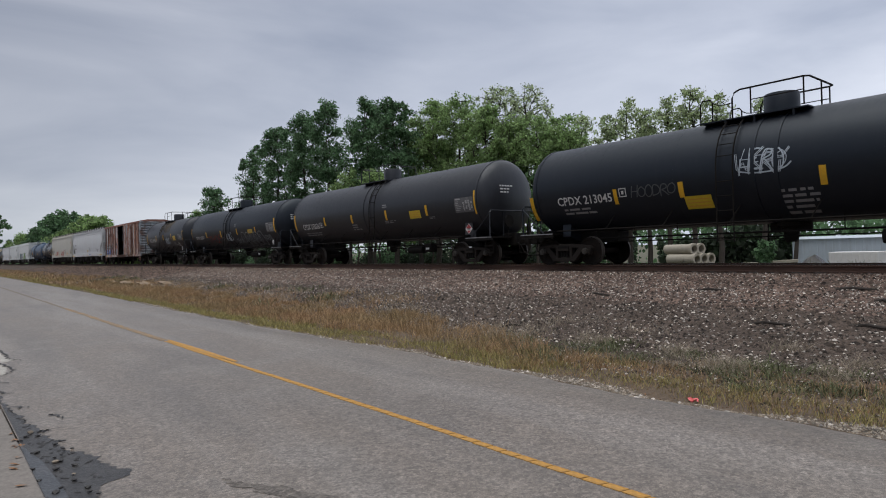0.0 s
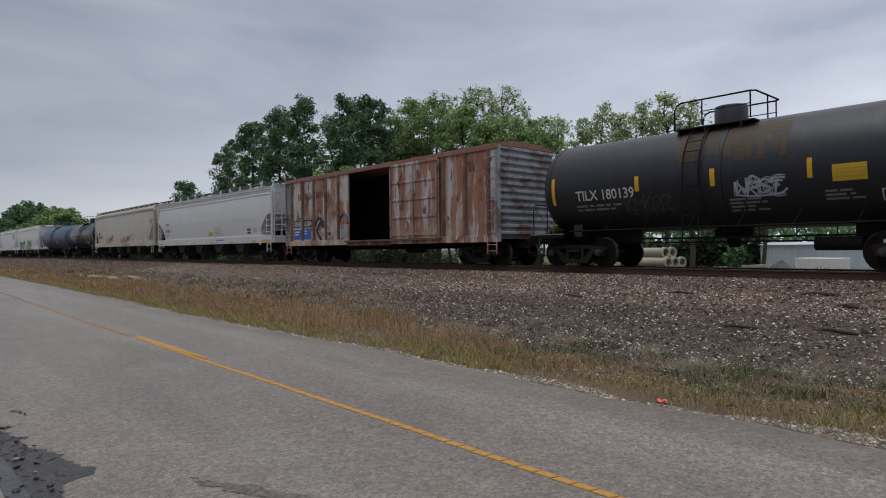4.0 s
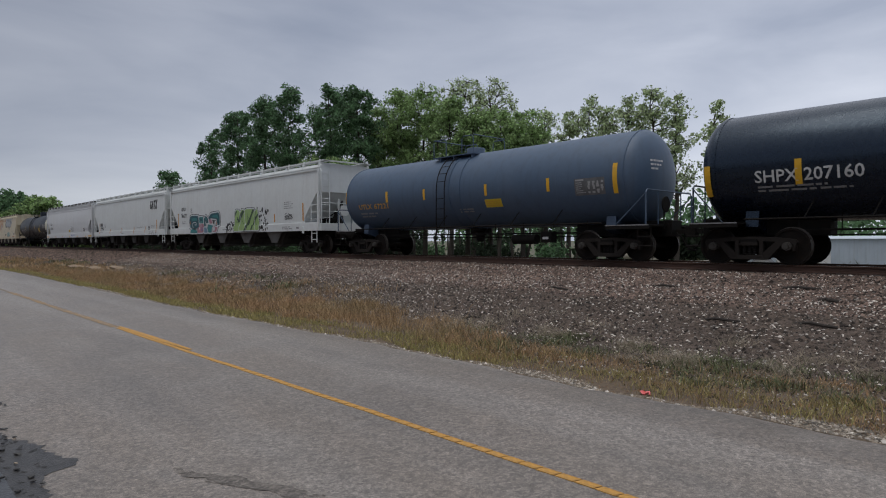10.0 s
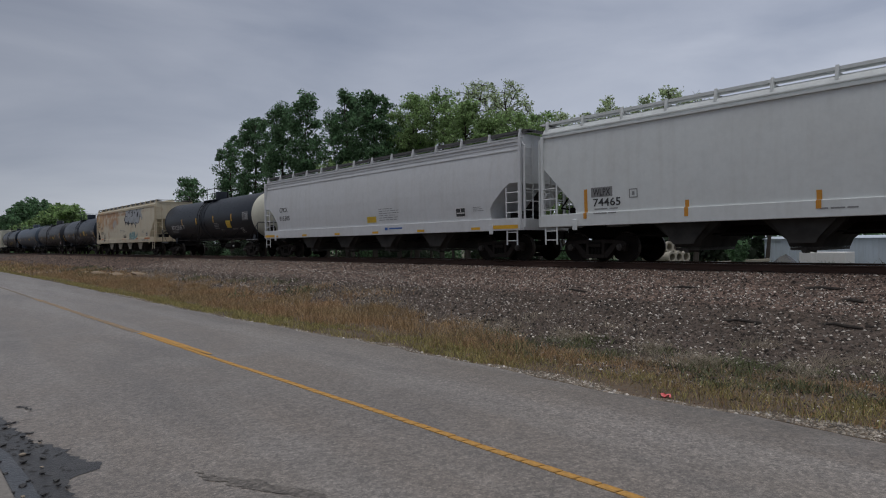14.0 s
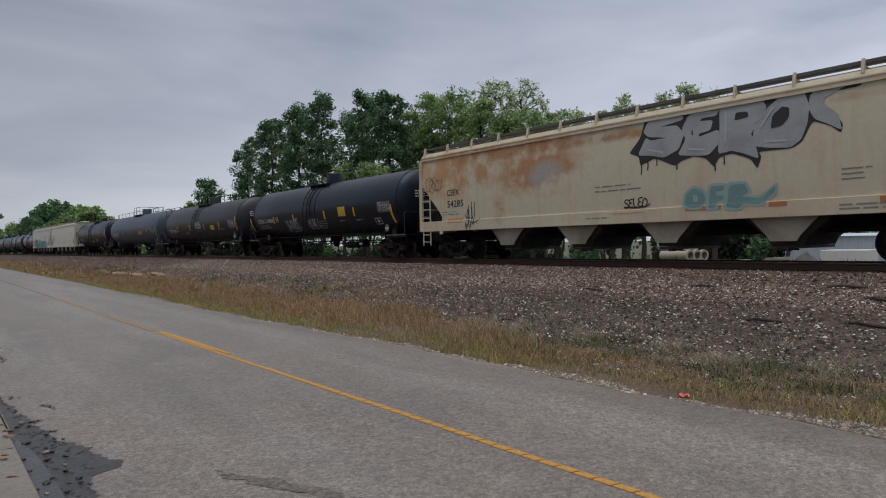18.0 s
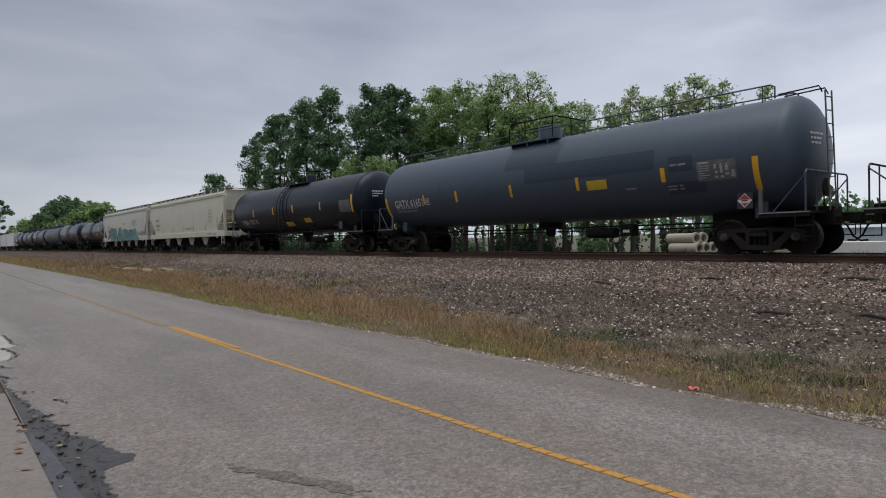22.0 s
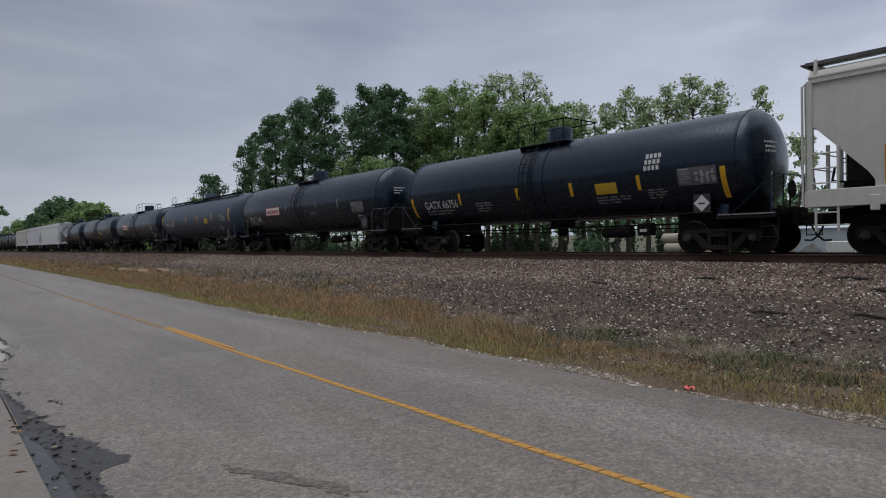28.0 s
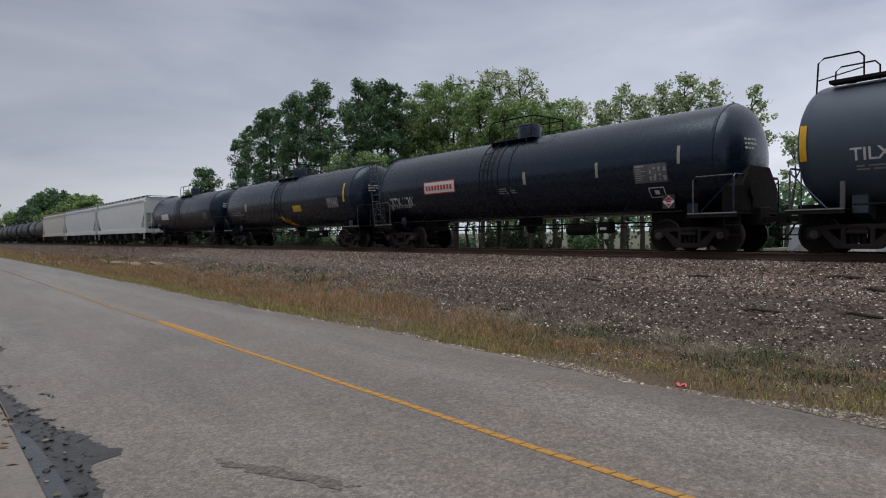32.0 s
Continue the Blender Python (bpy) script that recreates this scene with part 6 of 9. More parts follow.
    if ladder:
        for q in (-1, 1):
            bm = bmesh.new()
            for e in (-0.22, 0.22):
                pts = [(lad_x + e, q * (r + 0.10), 0.62)] + [(lad_x + e, q * (r + 0.10) * math.cos(t), zc + (r + 0.10) * math.sin(t)) for t in [math.radians(d) for d in range(0, 61, 10)]]
                rod(bm, pts, 0.02, 5)
            for k in range(5):
                rod(bm, [(lad_x - 0.22, q * (r + 0.10), 0.68 + 0.38 * k), (lad_x + 0.22, q * (r + 0.10), 0.68 + 0.38 * k)], 0.013, 5)
            for d in range(12, 60, 12):
                t = math.radians(d)
                rod(bm, [(lad_x - 0.22, q * (r + 0.1) * math.cos(t), zc + (r + 0.1) * math.sin(t)), (lad_x + 0.22, q * (r + 0.1) * math.cos(t), zc + (r + 0.1) * math.sin(t))], 0.013, 5)
            part("ladder", bm, IRON, car, "side ladder up to the platform")
    for s in (-1, 1):
        add_truck(car, s * h)
    add_ends(car, half)
    side = Side(car, lambda z: -math.sqrt(max(0.0, r * r - (z - zc) ** 2)))
    side.a, side.h, side.zc, side.r = a, h, zc, r
    return car, side


# ---------------------------------------------------------------- covered hoppers
def hopper_car(x, body, h, half, mat, label, bays=4, smooth=True, eave=None, top=None, rib=False, crease=None, sill=None, pale_bays=None, caps=None, board=None):
    car = thing("hopper_car", label, "hopper car", "freight cars of the train")
    car["start"] = x
    CARS.append(car)
    L, W = body / 2, 1.58
    eave = eave or (4.12 if smooth else 4.03)
    top = top or (4.33 if smooth else 4.38)
    sill = sill or ((1.06, 1.48) if smooth else (1.12, 1.52))
    bulge = 0.10 if smooth else 0.045

    def depth(z):
        return -(W - bulge * ((z - 2.45) / 1.3) ** 2)

    def make_body():
        bm = bmesh.new()
        cut = [(L - 0.02, 2.68), (L - 0.52, 2.68), (L - 0.78, 2.52), (L - 1.28, 2.08), (L - 1.44, 1.86), (L - 1.46, 1.62), (L - 1.36, 1.40)] if smooth else [(L - 0.02, 2.98), (L - 0.16, 2.96), (L - 1.22, 1.86), (L - 1.34, 1.66), (L - 1.34, 1.40)]
        poly = [(L - 0.02, eave)] + cut + [(-a, b) for a, b in cut[::-1]] + [(-L + 0.02, eave)]
        prism(bm, poly, -1.0, 1.0)
        for z in (1.5, 1.8, 2.1, 2.6, 3.0, 3.4, 3.75):
            bmesh.ops.bisect_plane(bm, geom=bm.verts[:] + bm.edges[:] + bm.faces[:], plane_co=(0, 0, z), plane_no=(0, 0, 1))
        for v in bm.verts:
            v.co.y = math.copysign(-depth(v.co.z), v.co.y)
        return bm
    shell = part("hopper_body", make_body(), mat, car)
    # roof
    bm = bmesh.new()
    ye = -depth(eave)
    rise = top - eave
    arch = [(-ye, eave), (-ye + 0.012, eave + 0.35 * rise), (-ye + 0.10, top - 0.25 * rise), (-1.15, top), (1.15, top), (ye - 0.10, top - 0.25 * rise), (ye - 0.012, eave + 0.35 * rise), (ye, eave)]
    prism(bm, arch, -L + 0.02, L - 0.02, "x")
    part("roof", bm, mat, car)
    bm = bmesh.new()
    for q in (-1, 1):
        ya, yb = sorted((q * (ye - 0.02), q * (ye + 0.065)))
        box(bm, -L + 0.02, L - 0.02, ya, yb, eave - 0.035, eave + 0.02)
        box(bm, -L + 0.02, L - 0.02, *sorted((q * (ye - 0.03), q * (ye + 0.03))), eave + 0.09, eave + 0.12)
    if crease:
        for zc in crease:
            yy = -depth(zc)
            box(bm, -L + 0.02, L - 0.02, -yy - 0.03, -yy + 0.02, zc - 0.018, zc + 0.018)
    part("eave_moulding", bm, mat, car)
    # side sills
    for q in (-1, 1):
        bm = bmesh.new()
        ya, yb = sorted((q * 1.50, q * 1.62))
        box(bm, -L, L, ya, yb, sill[0], sill[1])
        bmesh.ops.bevel(bm, geom=bm.edges[:], offset=0.012, segments=1, affect="EDGES")
        part("side_sill", bm, mat, car, "pressed steel side sill")
    if rib:
        for q in (-1, 1):
            for k in range(rib):
                xk = -L + 2.2 + (2 * L - 4.4) * k / (rib - 1)
                ya, yb = sorted((q * 1.55, q * 1.64))
                part("side_post", slab(xk - 0.05, xk + 0.05, ya, yb, sill[1], eave - 0.02, 0.01), mat, car)
    # running boards
    for q in (-1, 1):
        bm = bmesh.new()
        prism(bm, [(q * 0.92, top + 0.10), (q * 1.34, top + 0.10), (q * 1.34, top + 0.07), (q * 1.37, top + 0.07), (q * 1.37, top + 0.15), (q * 1.34, top + 0.15), (q * 1.34, top + 0.13), (q * 0.92, top + 0.13)], -L - 0.1, L + 0.1, "x")
        part("running_board", bm, board or GRATE, car, "grating walkway on the roof edge")
        n = 13
        for k in range(n + 1):
            xk = -L + 0.15 + (2 * L - 0.3) * k / n
            part("board_bracket", shared(("bracket", mat.name, top), "board_bracket", lambda: prism(bmesh.new(), [(-1.42, top + 0.18), (-1.36, top + 0.18), (-1.36, top + 0.02), (-0.95, top + 0.02), (-0.9, top - 0.02), (-1.48, top - 0.16), (-1.48, top - 0.08)], -0.032, 0.032, "x"), mat), mat, car, at=pose(xk, 0, 0, 0, 0, 0 if q < 0 else 180))
    part("hatch_trough", slab(-L + 1.0, L - 1.0, -0.35, 0.35, top - 0.01, top + 0.16, 0.04), mat, car, "long hatch cover on the roof")
    # ends: posts, ladders, platforms, railings
    for s in (-1, 1):
        for q in (-1, 1):
            part("corner_post", slab(s * (L - 0.06) - 0.06, s * (L - 0.06) + 0.06, q * 1.56 - 0.05, q * 1.56 + 0.05, sill[1], eave + 0.02, 0.012), mat, car)
            lad = shared(("lad", mat.name), "ladder", lambda: ladder_mesh(1.3, 4.0, 0.46, 9), mat)
            part("end_ladder", lad, mat, car, at=pose(s * (L + 0.06), q * 1.25, 0, 0, 0, 90))
            lad2 = shared(("lad2", mat.name), "ladder", lambda: ladder_mesh(1.5, 2.52, 0.56, 3, 0.02), mat)
            part("side_ladder", lad2, mat, car, at=pose(s * (L - 0.36), q * 1.60, 0))
            step = shared(("step", mat.name), "step", lambda: ladder_mesh(0.56, 1.14, 0.46, 2, 0.02), mat)
            part("sill_step", step, mat, car, at=pose(s * (L - 0.40), q * 1.58, 0))
            part("jacking_pad", slab(s * (L - 1.35) - 0.09, s * (L - 1.35) + 0.09, q * 1.63 - 0.02, q * 1.63 + 0.02, sill[0] - 0.12, sill[0] + 0.22, 0.015), mat, car)
        x0, x1 = sorted((s * (L - 1.7), s * L))
        web = prism(bmesh.new(), [(s * (L - 1.40), 1.1), (s * (L - 0.5), 1.1), (s * (L - 0.35), 1.75), (s * (L - 0.35), 2.62), (s * (L - 0.6), 2.4), (s * (L - 1.28), 1.7)], -0.04, 0.04, "y")
        part("shear_web", web, DUST_SHADE, car, "dirty steel web under the slope sheet, darkened as in shade")
        part("end_deck", slab(x0, x1, -1.5, 1.5, sill[0] + 0.12, sill[0] + 0.17), mat, car)
        part("end_sill", slab(min(s * L, s * (L + 0.08)), max(s * L, s * (L + 0.08)), -1.55, 1.55, sill[0], sill[1] - 0.04, 0.012), mat, car)
        part("end_walkway", slab(min(s * (L - 0.1), s * (L + 0.2)), max(s * (L - 0.1), s * (L + 0.2)), -1.36, 1.36, top + 0.10, top + 0.13), board or GRATE, car, "grating walkway across the end of the roof")
        for yk in (-0.42, 0.42):
            part("end_post", box(bmesh.new(), s * (L - 0.06) - 0.035, s * (L - 0.06) + 0.035, yk - 0.035, yk + 0.035, 1.25, 2.66), mat, car)
        xe = s * (L + 0.05)
        for zr in (2.45, 2.05):
            part("end_railing", rod(bmesh.new(), [(xe, -1.5, zr), (xe, 1.5, zr)], 0.018, 5), mat, car)
        xe = s * (L + 0.12)
        for q in (-1, 1):
            part("grab_iron", rod(bmesh.new(), [(xe - s * 0.15, q * 1.45, top - 0.3), (xe, q * 1.50, top - 0.42), (xe, q * 1.52, 1.15)], 0.03, 6), mat, car, "bent pipe grab iron at the corner")
        # slope sheet bracing, brake gear on the end deck
        bm = bmesh.new()
        lathe(bm, [(-0.45, 0.0), (-0.45, 0.15), (0.35, 0.15), (0.35, 0.0)], 14, "y", (s * (L - 0.6), -0.2, 1.62))
        box(bm, s * (L - 0.85) - 0.14, s * (L - 0.85) + 0.14, -1.0, -0.72, 1.3, 1.72)
        rod(bm, [(s * (L - 0.6), -0.9, 1.7), (s * (L - 0.3), -0.9, 1.75), (s * (L - 0.2), -0.4, 2.1)], 0.03, 6)
        part("brake_cylinder", bm, IRON, car)
        if s > 0:
            bm = bmesh.new()
            lathe(bm, [(0, 0.0), (0, 0.22), (0.02, 0.26), (0.05, 0.26), (0.05, 0.0)], 18, "x", (L + 0.1, -0.2, 2.1))
            part("brake_wheel", bm, mat, car)
            part("brake_housing", slab(L - 0.02, L + 0.1, -0.36, -0.04, 1.85, 2.35, 0.03), mat, car)
    # centre sill and bays
    part("centre_sill", slab(-half + 0.5, half - 0.5, -0.3, 0.3, 0.74, 1.10, 0.02), IRON, car)
    span = 2 * (h - 1.55)
    for k in range(bays):
        w = span / bays
        xk = -span / 2 + w * (k + 0.5)
        bm = bmesh.new()
        lo, hi = 0.28, sill[0] + 0.02
        ring = []
        for zz, hw, hy in ((hi, w * 0.33, 1.25), (0.62, w * 0.14, 1.15), (0.44, w * 0.12, 1.10)):
            ring.append([bm.verts.new((xk + a * hw, b * hy, zz)) for a, b in ((-1, -1), (1, -1), (1, 1), (-1, 1))])
        for a, b in zip(ring, ring[1:]):
            for i in range(4):
                bm.faces.new((a[i], a[(i + 1) % 4], b[(i + 1) % 4], b[i]))
        bm.faces.new(ring[0][::-1]), bm.faces.new(ring[-1])
        # the sloping sheets carry the underbody shade in their colour
        part("discharge_bay", bm, DUST_SHADE, car, "sloping discharge bay under the body, shade in its colour")
        plate = bmesh.new()
        prism(plate, [(xk - w * 0.26, hi), (xk + w * 0.26, hi), (xk + w * 0.12, 0.66), (xk + w * 0.10, 0.54), (xk - w * 0.10, 0.54), (xk - w * 0.12, 0.66)], -1.38, -1.34, "y")
        part("bay_plate", plate, pale_bays or DUST_SHADE, car, "side plate of a discharge bay")
        bm = bmesh.new()
        box(bm, xk - w * 0.11, xk + w * 0.11, -1.15, 1.15, 0.36, 0.43)
        rod(bm, [(xk - 0.1, -1.15, 0.4), (xk + 0.1, -0.7, 0.33)], 0.035, 6)
        lathe(bm, [(-1.2, 0.0), (-1.2, 0.07), (-0.9, 0.07), (-0.9, 0.0)], 10, "y", (xk, 0, 0.36))
        part("gate", bm, HUB, car, "grey outlet gate")
        if caps:
            part("outlet_cap", lathe(bmesh.new(), [(-1.30, 0.0), (-1.30, 0.06), (-1.28, 0.075), (-1.15, 0.075), (-1.15, 0.0)], 12, "y", (xk, 0, 0.47)), caps, car, "bright plastic outlet cap")
    part("belly", prism(bmesh.new(), [(-1.45, sill[0] + 0.06), (1.45, sill[0] + 0.06), (0.9, sill[0] - 0.10), (-0.9, sill[0] - 0.10)], -h + 1.3, h - 1.3, "x"), IRON, car, "dark underside between the bays")
    part("brake_pipe", rod(bmesh.new(), [(-h + 1, -0.9, 0.80), (h - 1, -0.9, 0.80)], 0.03, 6), IRON, car)
    for s in (-1, 1):
        add_truck(car, s * h)
    add_ends(car, half)
    side = Side(car, lambda z: -1.622 if z < sill[1] else depth(z))
    side.L, side.h = L, h
    side.sill = Side(car, lambda z: -1.62)
    return car, side


GRATE = material("dull galvanised grating", (0.12, 0.118, 0.115), 0.6, metal=0.3, spots=(0.04, 0.035, 0.03), spot_scale=3.0)
# shade under the car body is mixed into this dusty paint's colour
DUST_SHADE = paint("dust grey underbody paint, darkened for shade", (0.055, 0.052, 0.048), 0.85, spec=0.2, spots=(0.025, 0.023, 0.022), spot_scale=2.0, spot_amount=0.8)

# light grey car paint with dirt, and the shade below the sill, painted in
BAYGREY = paint("dirty grey bay paint, darkened for shade", (0.125, 0.12, 0.114), 0.7, spots=(0.05, 0.045, 0.04), spot_scale=1.2, spot_amount=0.8)
BAYTAN = paint("dirty cream bay paint", (0.40, 0.37, 0.30), 0.7, spots=(0.18, 0.15, 0.11), spot_scale=1.2, spot_amount=0.7)


# ---------------------------------------------------------------- boxcar
def box_car(x, label):
    car = thing("box_car", label, "boxcar", "freight cars of the train")
    car["start"] = x
    CARS.append(car)
    L, W, z0, z1, h, half = 7.72, 1.5, 1.0, 4.25, 6.25, 8.1
    d0, d1 = -1.72, 1.55          # door opening
    # floor, far wall, ends, roof
    part("floor_deck", slab(-L, L, -W + 0.02, W - 0.02, z0 - 0.05, z0 + 0.06), TIE, car, "dark timber floor")
    part("far_wall", slab(-L + 0.05, L - 0.05, W - 0.06, W, z0, z1), INTERIOR, car, "dark inner wall")
    part("side_wall", slab(-L + 0.85, d0, -W, -W + 0.06, z0, z1), BOXRUST, car, "rusted steel side")
    part("end_panel", slab(-L + 0.05, -L + 0.845, -W, -W + 0.06, z0, z1), BOXGREY, car, "scraped grey blue end panel")
    part("side_wall", slab(d1, L - 0.05, -W, -W + 0.06, z0, z1), BOXRUST, car, "rusted steel side")
    part("inner_lining", slab(-L + 0.08, d0 - 0.05, -W + 0.065, -W + 0.09, z0 + 0.06, z1 - 0.05), INTERIOR, car)
    bm = bmesh.new()
    prism(bm, [(-W - 0.03, z1), (W + 0.03, z1), (W + 0.03, z1 + 0.06), (0.8, z1 + 0.2), (-0.8, z1 + 0.2), (-W - 0.03, z1 + 0.06)], -L, L, "x")
    part("roof", bm, BOXTRIM, car)
    part("top_chord", slab(-L, L, -W - 0.05, -W - 0.004, z1 - 0.12, z1 + 0.06, 0.01), BOXTRIM, car)
    for a, b in ((-L, d0), (d1, L)):
        part("side_sill", slab(a, b, -W - 0.04, -W - 0.004, z0 - 0.16, z0 + 0.10, 0.01), BOXRUST, car)
    part("side_sill", slab(d0, d1, -W - 0.05, -W + 0.03, z0 - 0.20, z0 + 0.04, 0.01), BOXDARK, car)
    # side posts
    for xk in [-7.01 + 1.117 * k for k in range(5)] + [d1 + 0.05, d1 + 3.3, d1 + 4.5, L - 0.5]:
        bm = bmesh.new()
        prism(bm, [(xk - 0.09, -W), (xk - 0.05, -W - 0.075), (xk + 0.05, -W - 0.075), (xk + 0.09, -W)], z0 + 0.1, z1 - 0.1, "z")
        part("side_post", bm, BOXDARK, car)
    # the door, slid open towards the front
    x0, x1 = d1 + 0.12, d1 + 3.15
    door = part("sliding_door", slab(x0, x1, -W - 0.13, -W - 0.09, z0 + 0.05, z1 - 0.18, 0.01), BOXRUST, car, "rust brown sliding door, pushed open")
    for k in range(5):
        zk = z0 + 0.15 + k * 0.72
        part("door_rib", slab(x0 + 0.05, x1 - 0.05, -W - 0.16, -W - 0.13, zk, zk + 0.12, 0.02), BOXRUST, door)
    for xk in (x0 + 0.02, x1 - 0.1, (x0 + x1) / 2):
        part("door_bar", rod(bmesh.new(), [(xk, -W - 0.18, z0 + 0.1), (xk, -W - 0.18, z1 - 0.25)], 0.025, 6), BOXGREY, door)
    part("door_track", slab(d0 - 0.2, x1 + 0.1, -W - 0.16, -W - 0.05, z0 - 0.02, z0 + 0.04), BOXDARK, car)
    # corrugated ends
    for s in (-1, 1):
        bm = bmesh.new()
        n = 13
        prof = []
        for k in range(n):
            za = z0 + (z1 - z0) * k / n
            dz = (z1 - z0) / n
            prof += [(0.0, za), (0.0, za + dz * 0.3), (0.08, za + dz * 0.5), (0.08, za + dz * 0.8)]
        prof += [(0.0, z1), (-0.05, z1), (-0.05, z0)]
        prism(bm, [(s * (L - 0.05) + s * a, b) for a, b in prof], -W + 0.01, W - 0.01, "y")
        part("corrugated_end", bm, BOXGREY, car, "grey corrugated steel end")
        part("end_ladder", ladder_mesh(z0, z1 - 0.2, 0.48, 8), BOXGREY, car, at=pose(s * (L - 0.35), -W - 0.05, 0))
        part("corner_post", slab(s * (L - 0.05) - 0.07, s * (L - 0.05) + 0.07, -W - 0.03, -W + 0.08, z0 - 0.15, z1, 0.01), BOXGREY, car)
        part("sill_step", ladder_mesh(0.42, 0.86, 0.44, 2), BOXRUST, car, at=pose(s * (L - 0.35), -W - 0.01, 0))
    part("centre_sill", slab(-half + 0.5, half - 0.5, -0.3, 0.3, 0.62, 0.95, 0.02), IRON, car)
    bm = bmesh.new()
    for xk in (-3.2, -1.4, 1.4, 3.2):
        box(bm, xk - 0.06, xk + 0.06, -1.45, 1.45, 0.78, 0.95)
    rod(bm, [(-4.6, -0.8, 0.72), (4.6, -0.8, 0.72)], 0.03, 6)
    part("cross_bearer", bm, IRON, car)
    bm = bmesh.new()
    lathe(bm, [(-0.5, 0.0), (-0.5, 0.16), (0.5, 0.16), (0.5, 0.0)], 14, "x", (2.3, -0.8, 0.62))
    part("air_reservoir", bm, IRON, car)
    # straps and boards inside
    for k in range(6):
        part("lining_board", slab(d0 + 0.1, d1 - 0.1, W - 0.10, W - 0.07, z0 + 0.3 + 0.5 * k, z0 + 0.62 + 0.5 * k, 0.01), INTERIOR, car)
    for s in (-1, 1):
        add_truck(car, s * h)
    add_ends(car, half)
    side = Side(car, lambda z: -W)
    return car, side


BOXTRIM = paint("brown red rust", (0.27, 0.125, 0.095), 0.8, spots=(0.36, 0.21, 0.17), spot_scale=1.6, spot_amount=0.7, streak=(0.12, 0.05, 0.035), streak_amount=0.5, grain=20.0, grain_amount=0.25)
BOXDARK = paint("dark rust", (0.125, 0.062, 0.046), 0.8, spots=(0.26, 0.17, 0.14), spot_scale=2.2, spot_amount=0.8, grain=25.0, grain_amount=0.3)
INTERIOR = material("dark timber lining", (0.022, 0.016, 0.012), 0.85, spots=(0.04, 0.03, 0.02), spot_scale=2.0, grain=12.0)


# ---------------------------------------------------------------- the train, from front to rear
car_a, s_a = tank_car(-6.54, 6.70, 8.9, BLACK, "glossy black tank car with white lettering and yellow stripes", r=1.460, zc=2.540, dome_x=-0.15, lad_x=-1.0, rails="entry")
car_b, s_b = tank_car(-24.57, 6.70, 8.9, SOOT, "faded black tank car with white lettering and yellow stripes", lad_x=0.55, dome_x=0.1, rails="hoops")
car_c, s_c = tank_car(-42.22, 6.74, 8.85, BLACK, "black tank car with white graffiti along its side", r=1.470, zc=2.550, lad_x=-0.4, dome_x=-0.2)
car_d, s_d = tank_car(-57.74, 4.55, 6.65, SOOT, "short dirty black tank car with brown residue", over=1.35, r=1.450, zc=2.530)
car_e, s_e = box_car(-72.86, "rusted ribbed boxcar with its side door open")
car_f, s_f = hopper_car(-91.57, 19.12, 8.18, 10.2, WHITE, "pale grey covered hopper with smooth curved sides", crease=(3.98, 3.81))
car_g, s_g = hopper_car(-111.4, 18.36, 7.55, 9.75, BEIGE, "beige grey covered hopper with red graffiti", smooth=False)
car_h, s_h = tank_car(-127.84, 4.7, 6.7, GLOSSBLACK, "short black tank car with rust stained top", over=1.3, r=1.420, zc=2.500, slide=-0.08)
car_i, s_i = tank_car(-142.8, 6.2, 8.35, SLATE, "blue grey tank car with yellow lettering", over=1.3, r=1.440, zc=2.520, lad_x=-0.65, dome_x=-0.25, rails="hoops", dome=(0.36, 0.2))
car_j, s_j = hopper_car(-161.4, 19.15, 8.05, 10.1, LIGHT, "light grey covered hopper with teal and green graffiti", smooth=False, top=4.36, board=LIGHT, pale_bays=BAYGREY)
car_k, s_k = hopper_car(-181.1, 18.2, 7.4, 9.5, LIGHT, "light grey covered hopper with orange stripes", smooth=False, board=LIGHT)
car_l, s_l = hopper_car(-200.6, 19.05, 8.05, 10.05, WHITE, "white covered hopper with smooth curved sides", crease=(3.98, 3.81))
car_m, s_m = tank_car(-219.9, 6.85, 9.15, BLACK, "clean black tank car with a cream head", pale_head=CREAM, r=1.450, zc=2.530, dome_x=-0.1)
car_n, s_n = hopper_car(-239.0, 18.6, 7.7, 9.85, RUSTCREAM, "rust stained cream covered hopper with silver graffiti", smooth=False, pale_bays=BAYTAN)
car_o, s_o = tank_car(-257.72, 6.6, 8.8, NAVY, "black tank car with white graffiti tags", r=1.480, zc=2.560, lad_x=-0.6, dome_x=-0.1, rails="hoops")
car_p, s_p = tank_car(-275.6, 6.72, 9.0, SOOT, "faded black tank car with a white tag", r=1.460, zc=2.540, lad_x=-0.55)
car_q, s_q = tank_car(-294.2, 7.8, 9.75, DARKSLATE, "long blue grey tank car with a full-length handrail", style="long", over=1.2, ladder=False, bands=False, jacket=True, dome_x=0.05)
car_r, s_r = tank_car(-313.07, 6.83, 9.0, NAVY, "black tank car with yellow panels", lad_x=-0.6, dome_x=0.63, dome=(0.30, 0.38), rails="entry")
car_s, s_s = hopper_car(-331.9, 18.9, 8.0, 10.0, CREAM, "cream covered hopper with orange stripes", smooth=False, pale_bays=BAYTAN, caps=SIGN_B)
car_t, s_t = hopper_car(-352.3, 19.0, 7.6, 10.0, PALEBEIGE, "off-white covered hopper with large teal graffiti", smooth=False, pale_bays=BAYTAN, caps=SIGN_R)
car_u, s_u = tank_car(-370.3, 6.15, 8.35, GLOSSBLACK, "glossy black tank car with yellow stripes", r=1.415, zc=2.495, slide=-0.22, over=1.38)
car_v, s_v = tank_car(-387.6, 6.92, 9.0, GLOSSBLACK, "black tank car with a red and white sign", slide=-0.12, over=1.32, shield=True)
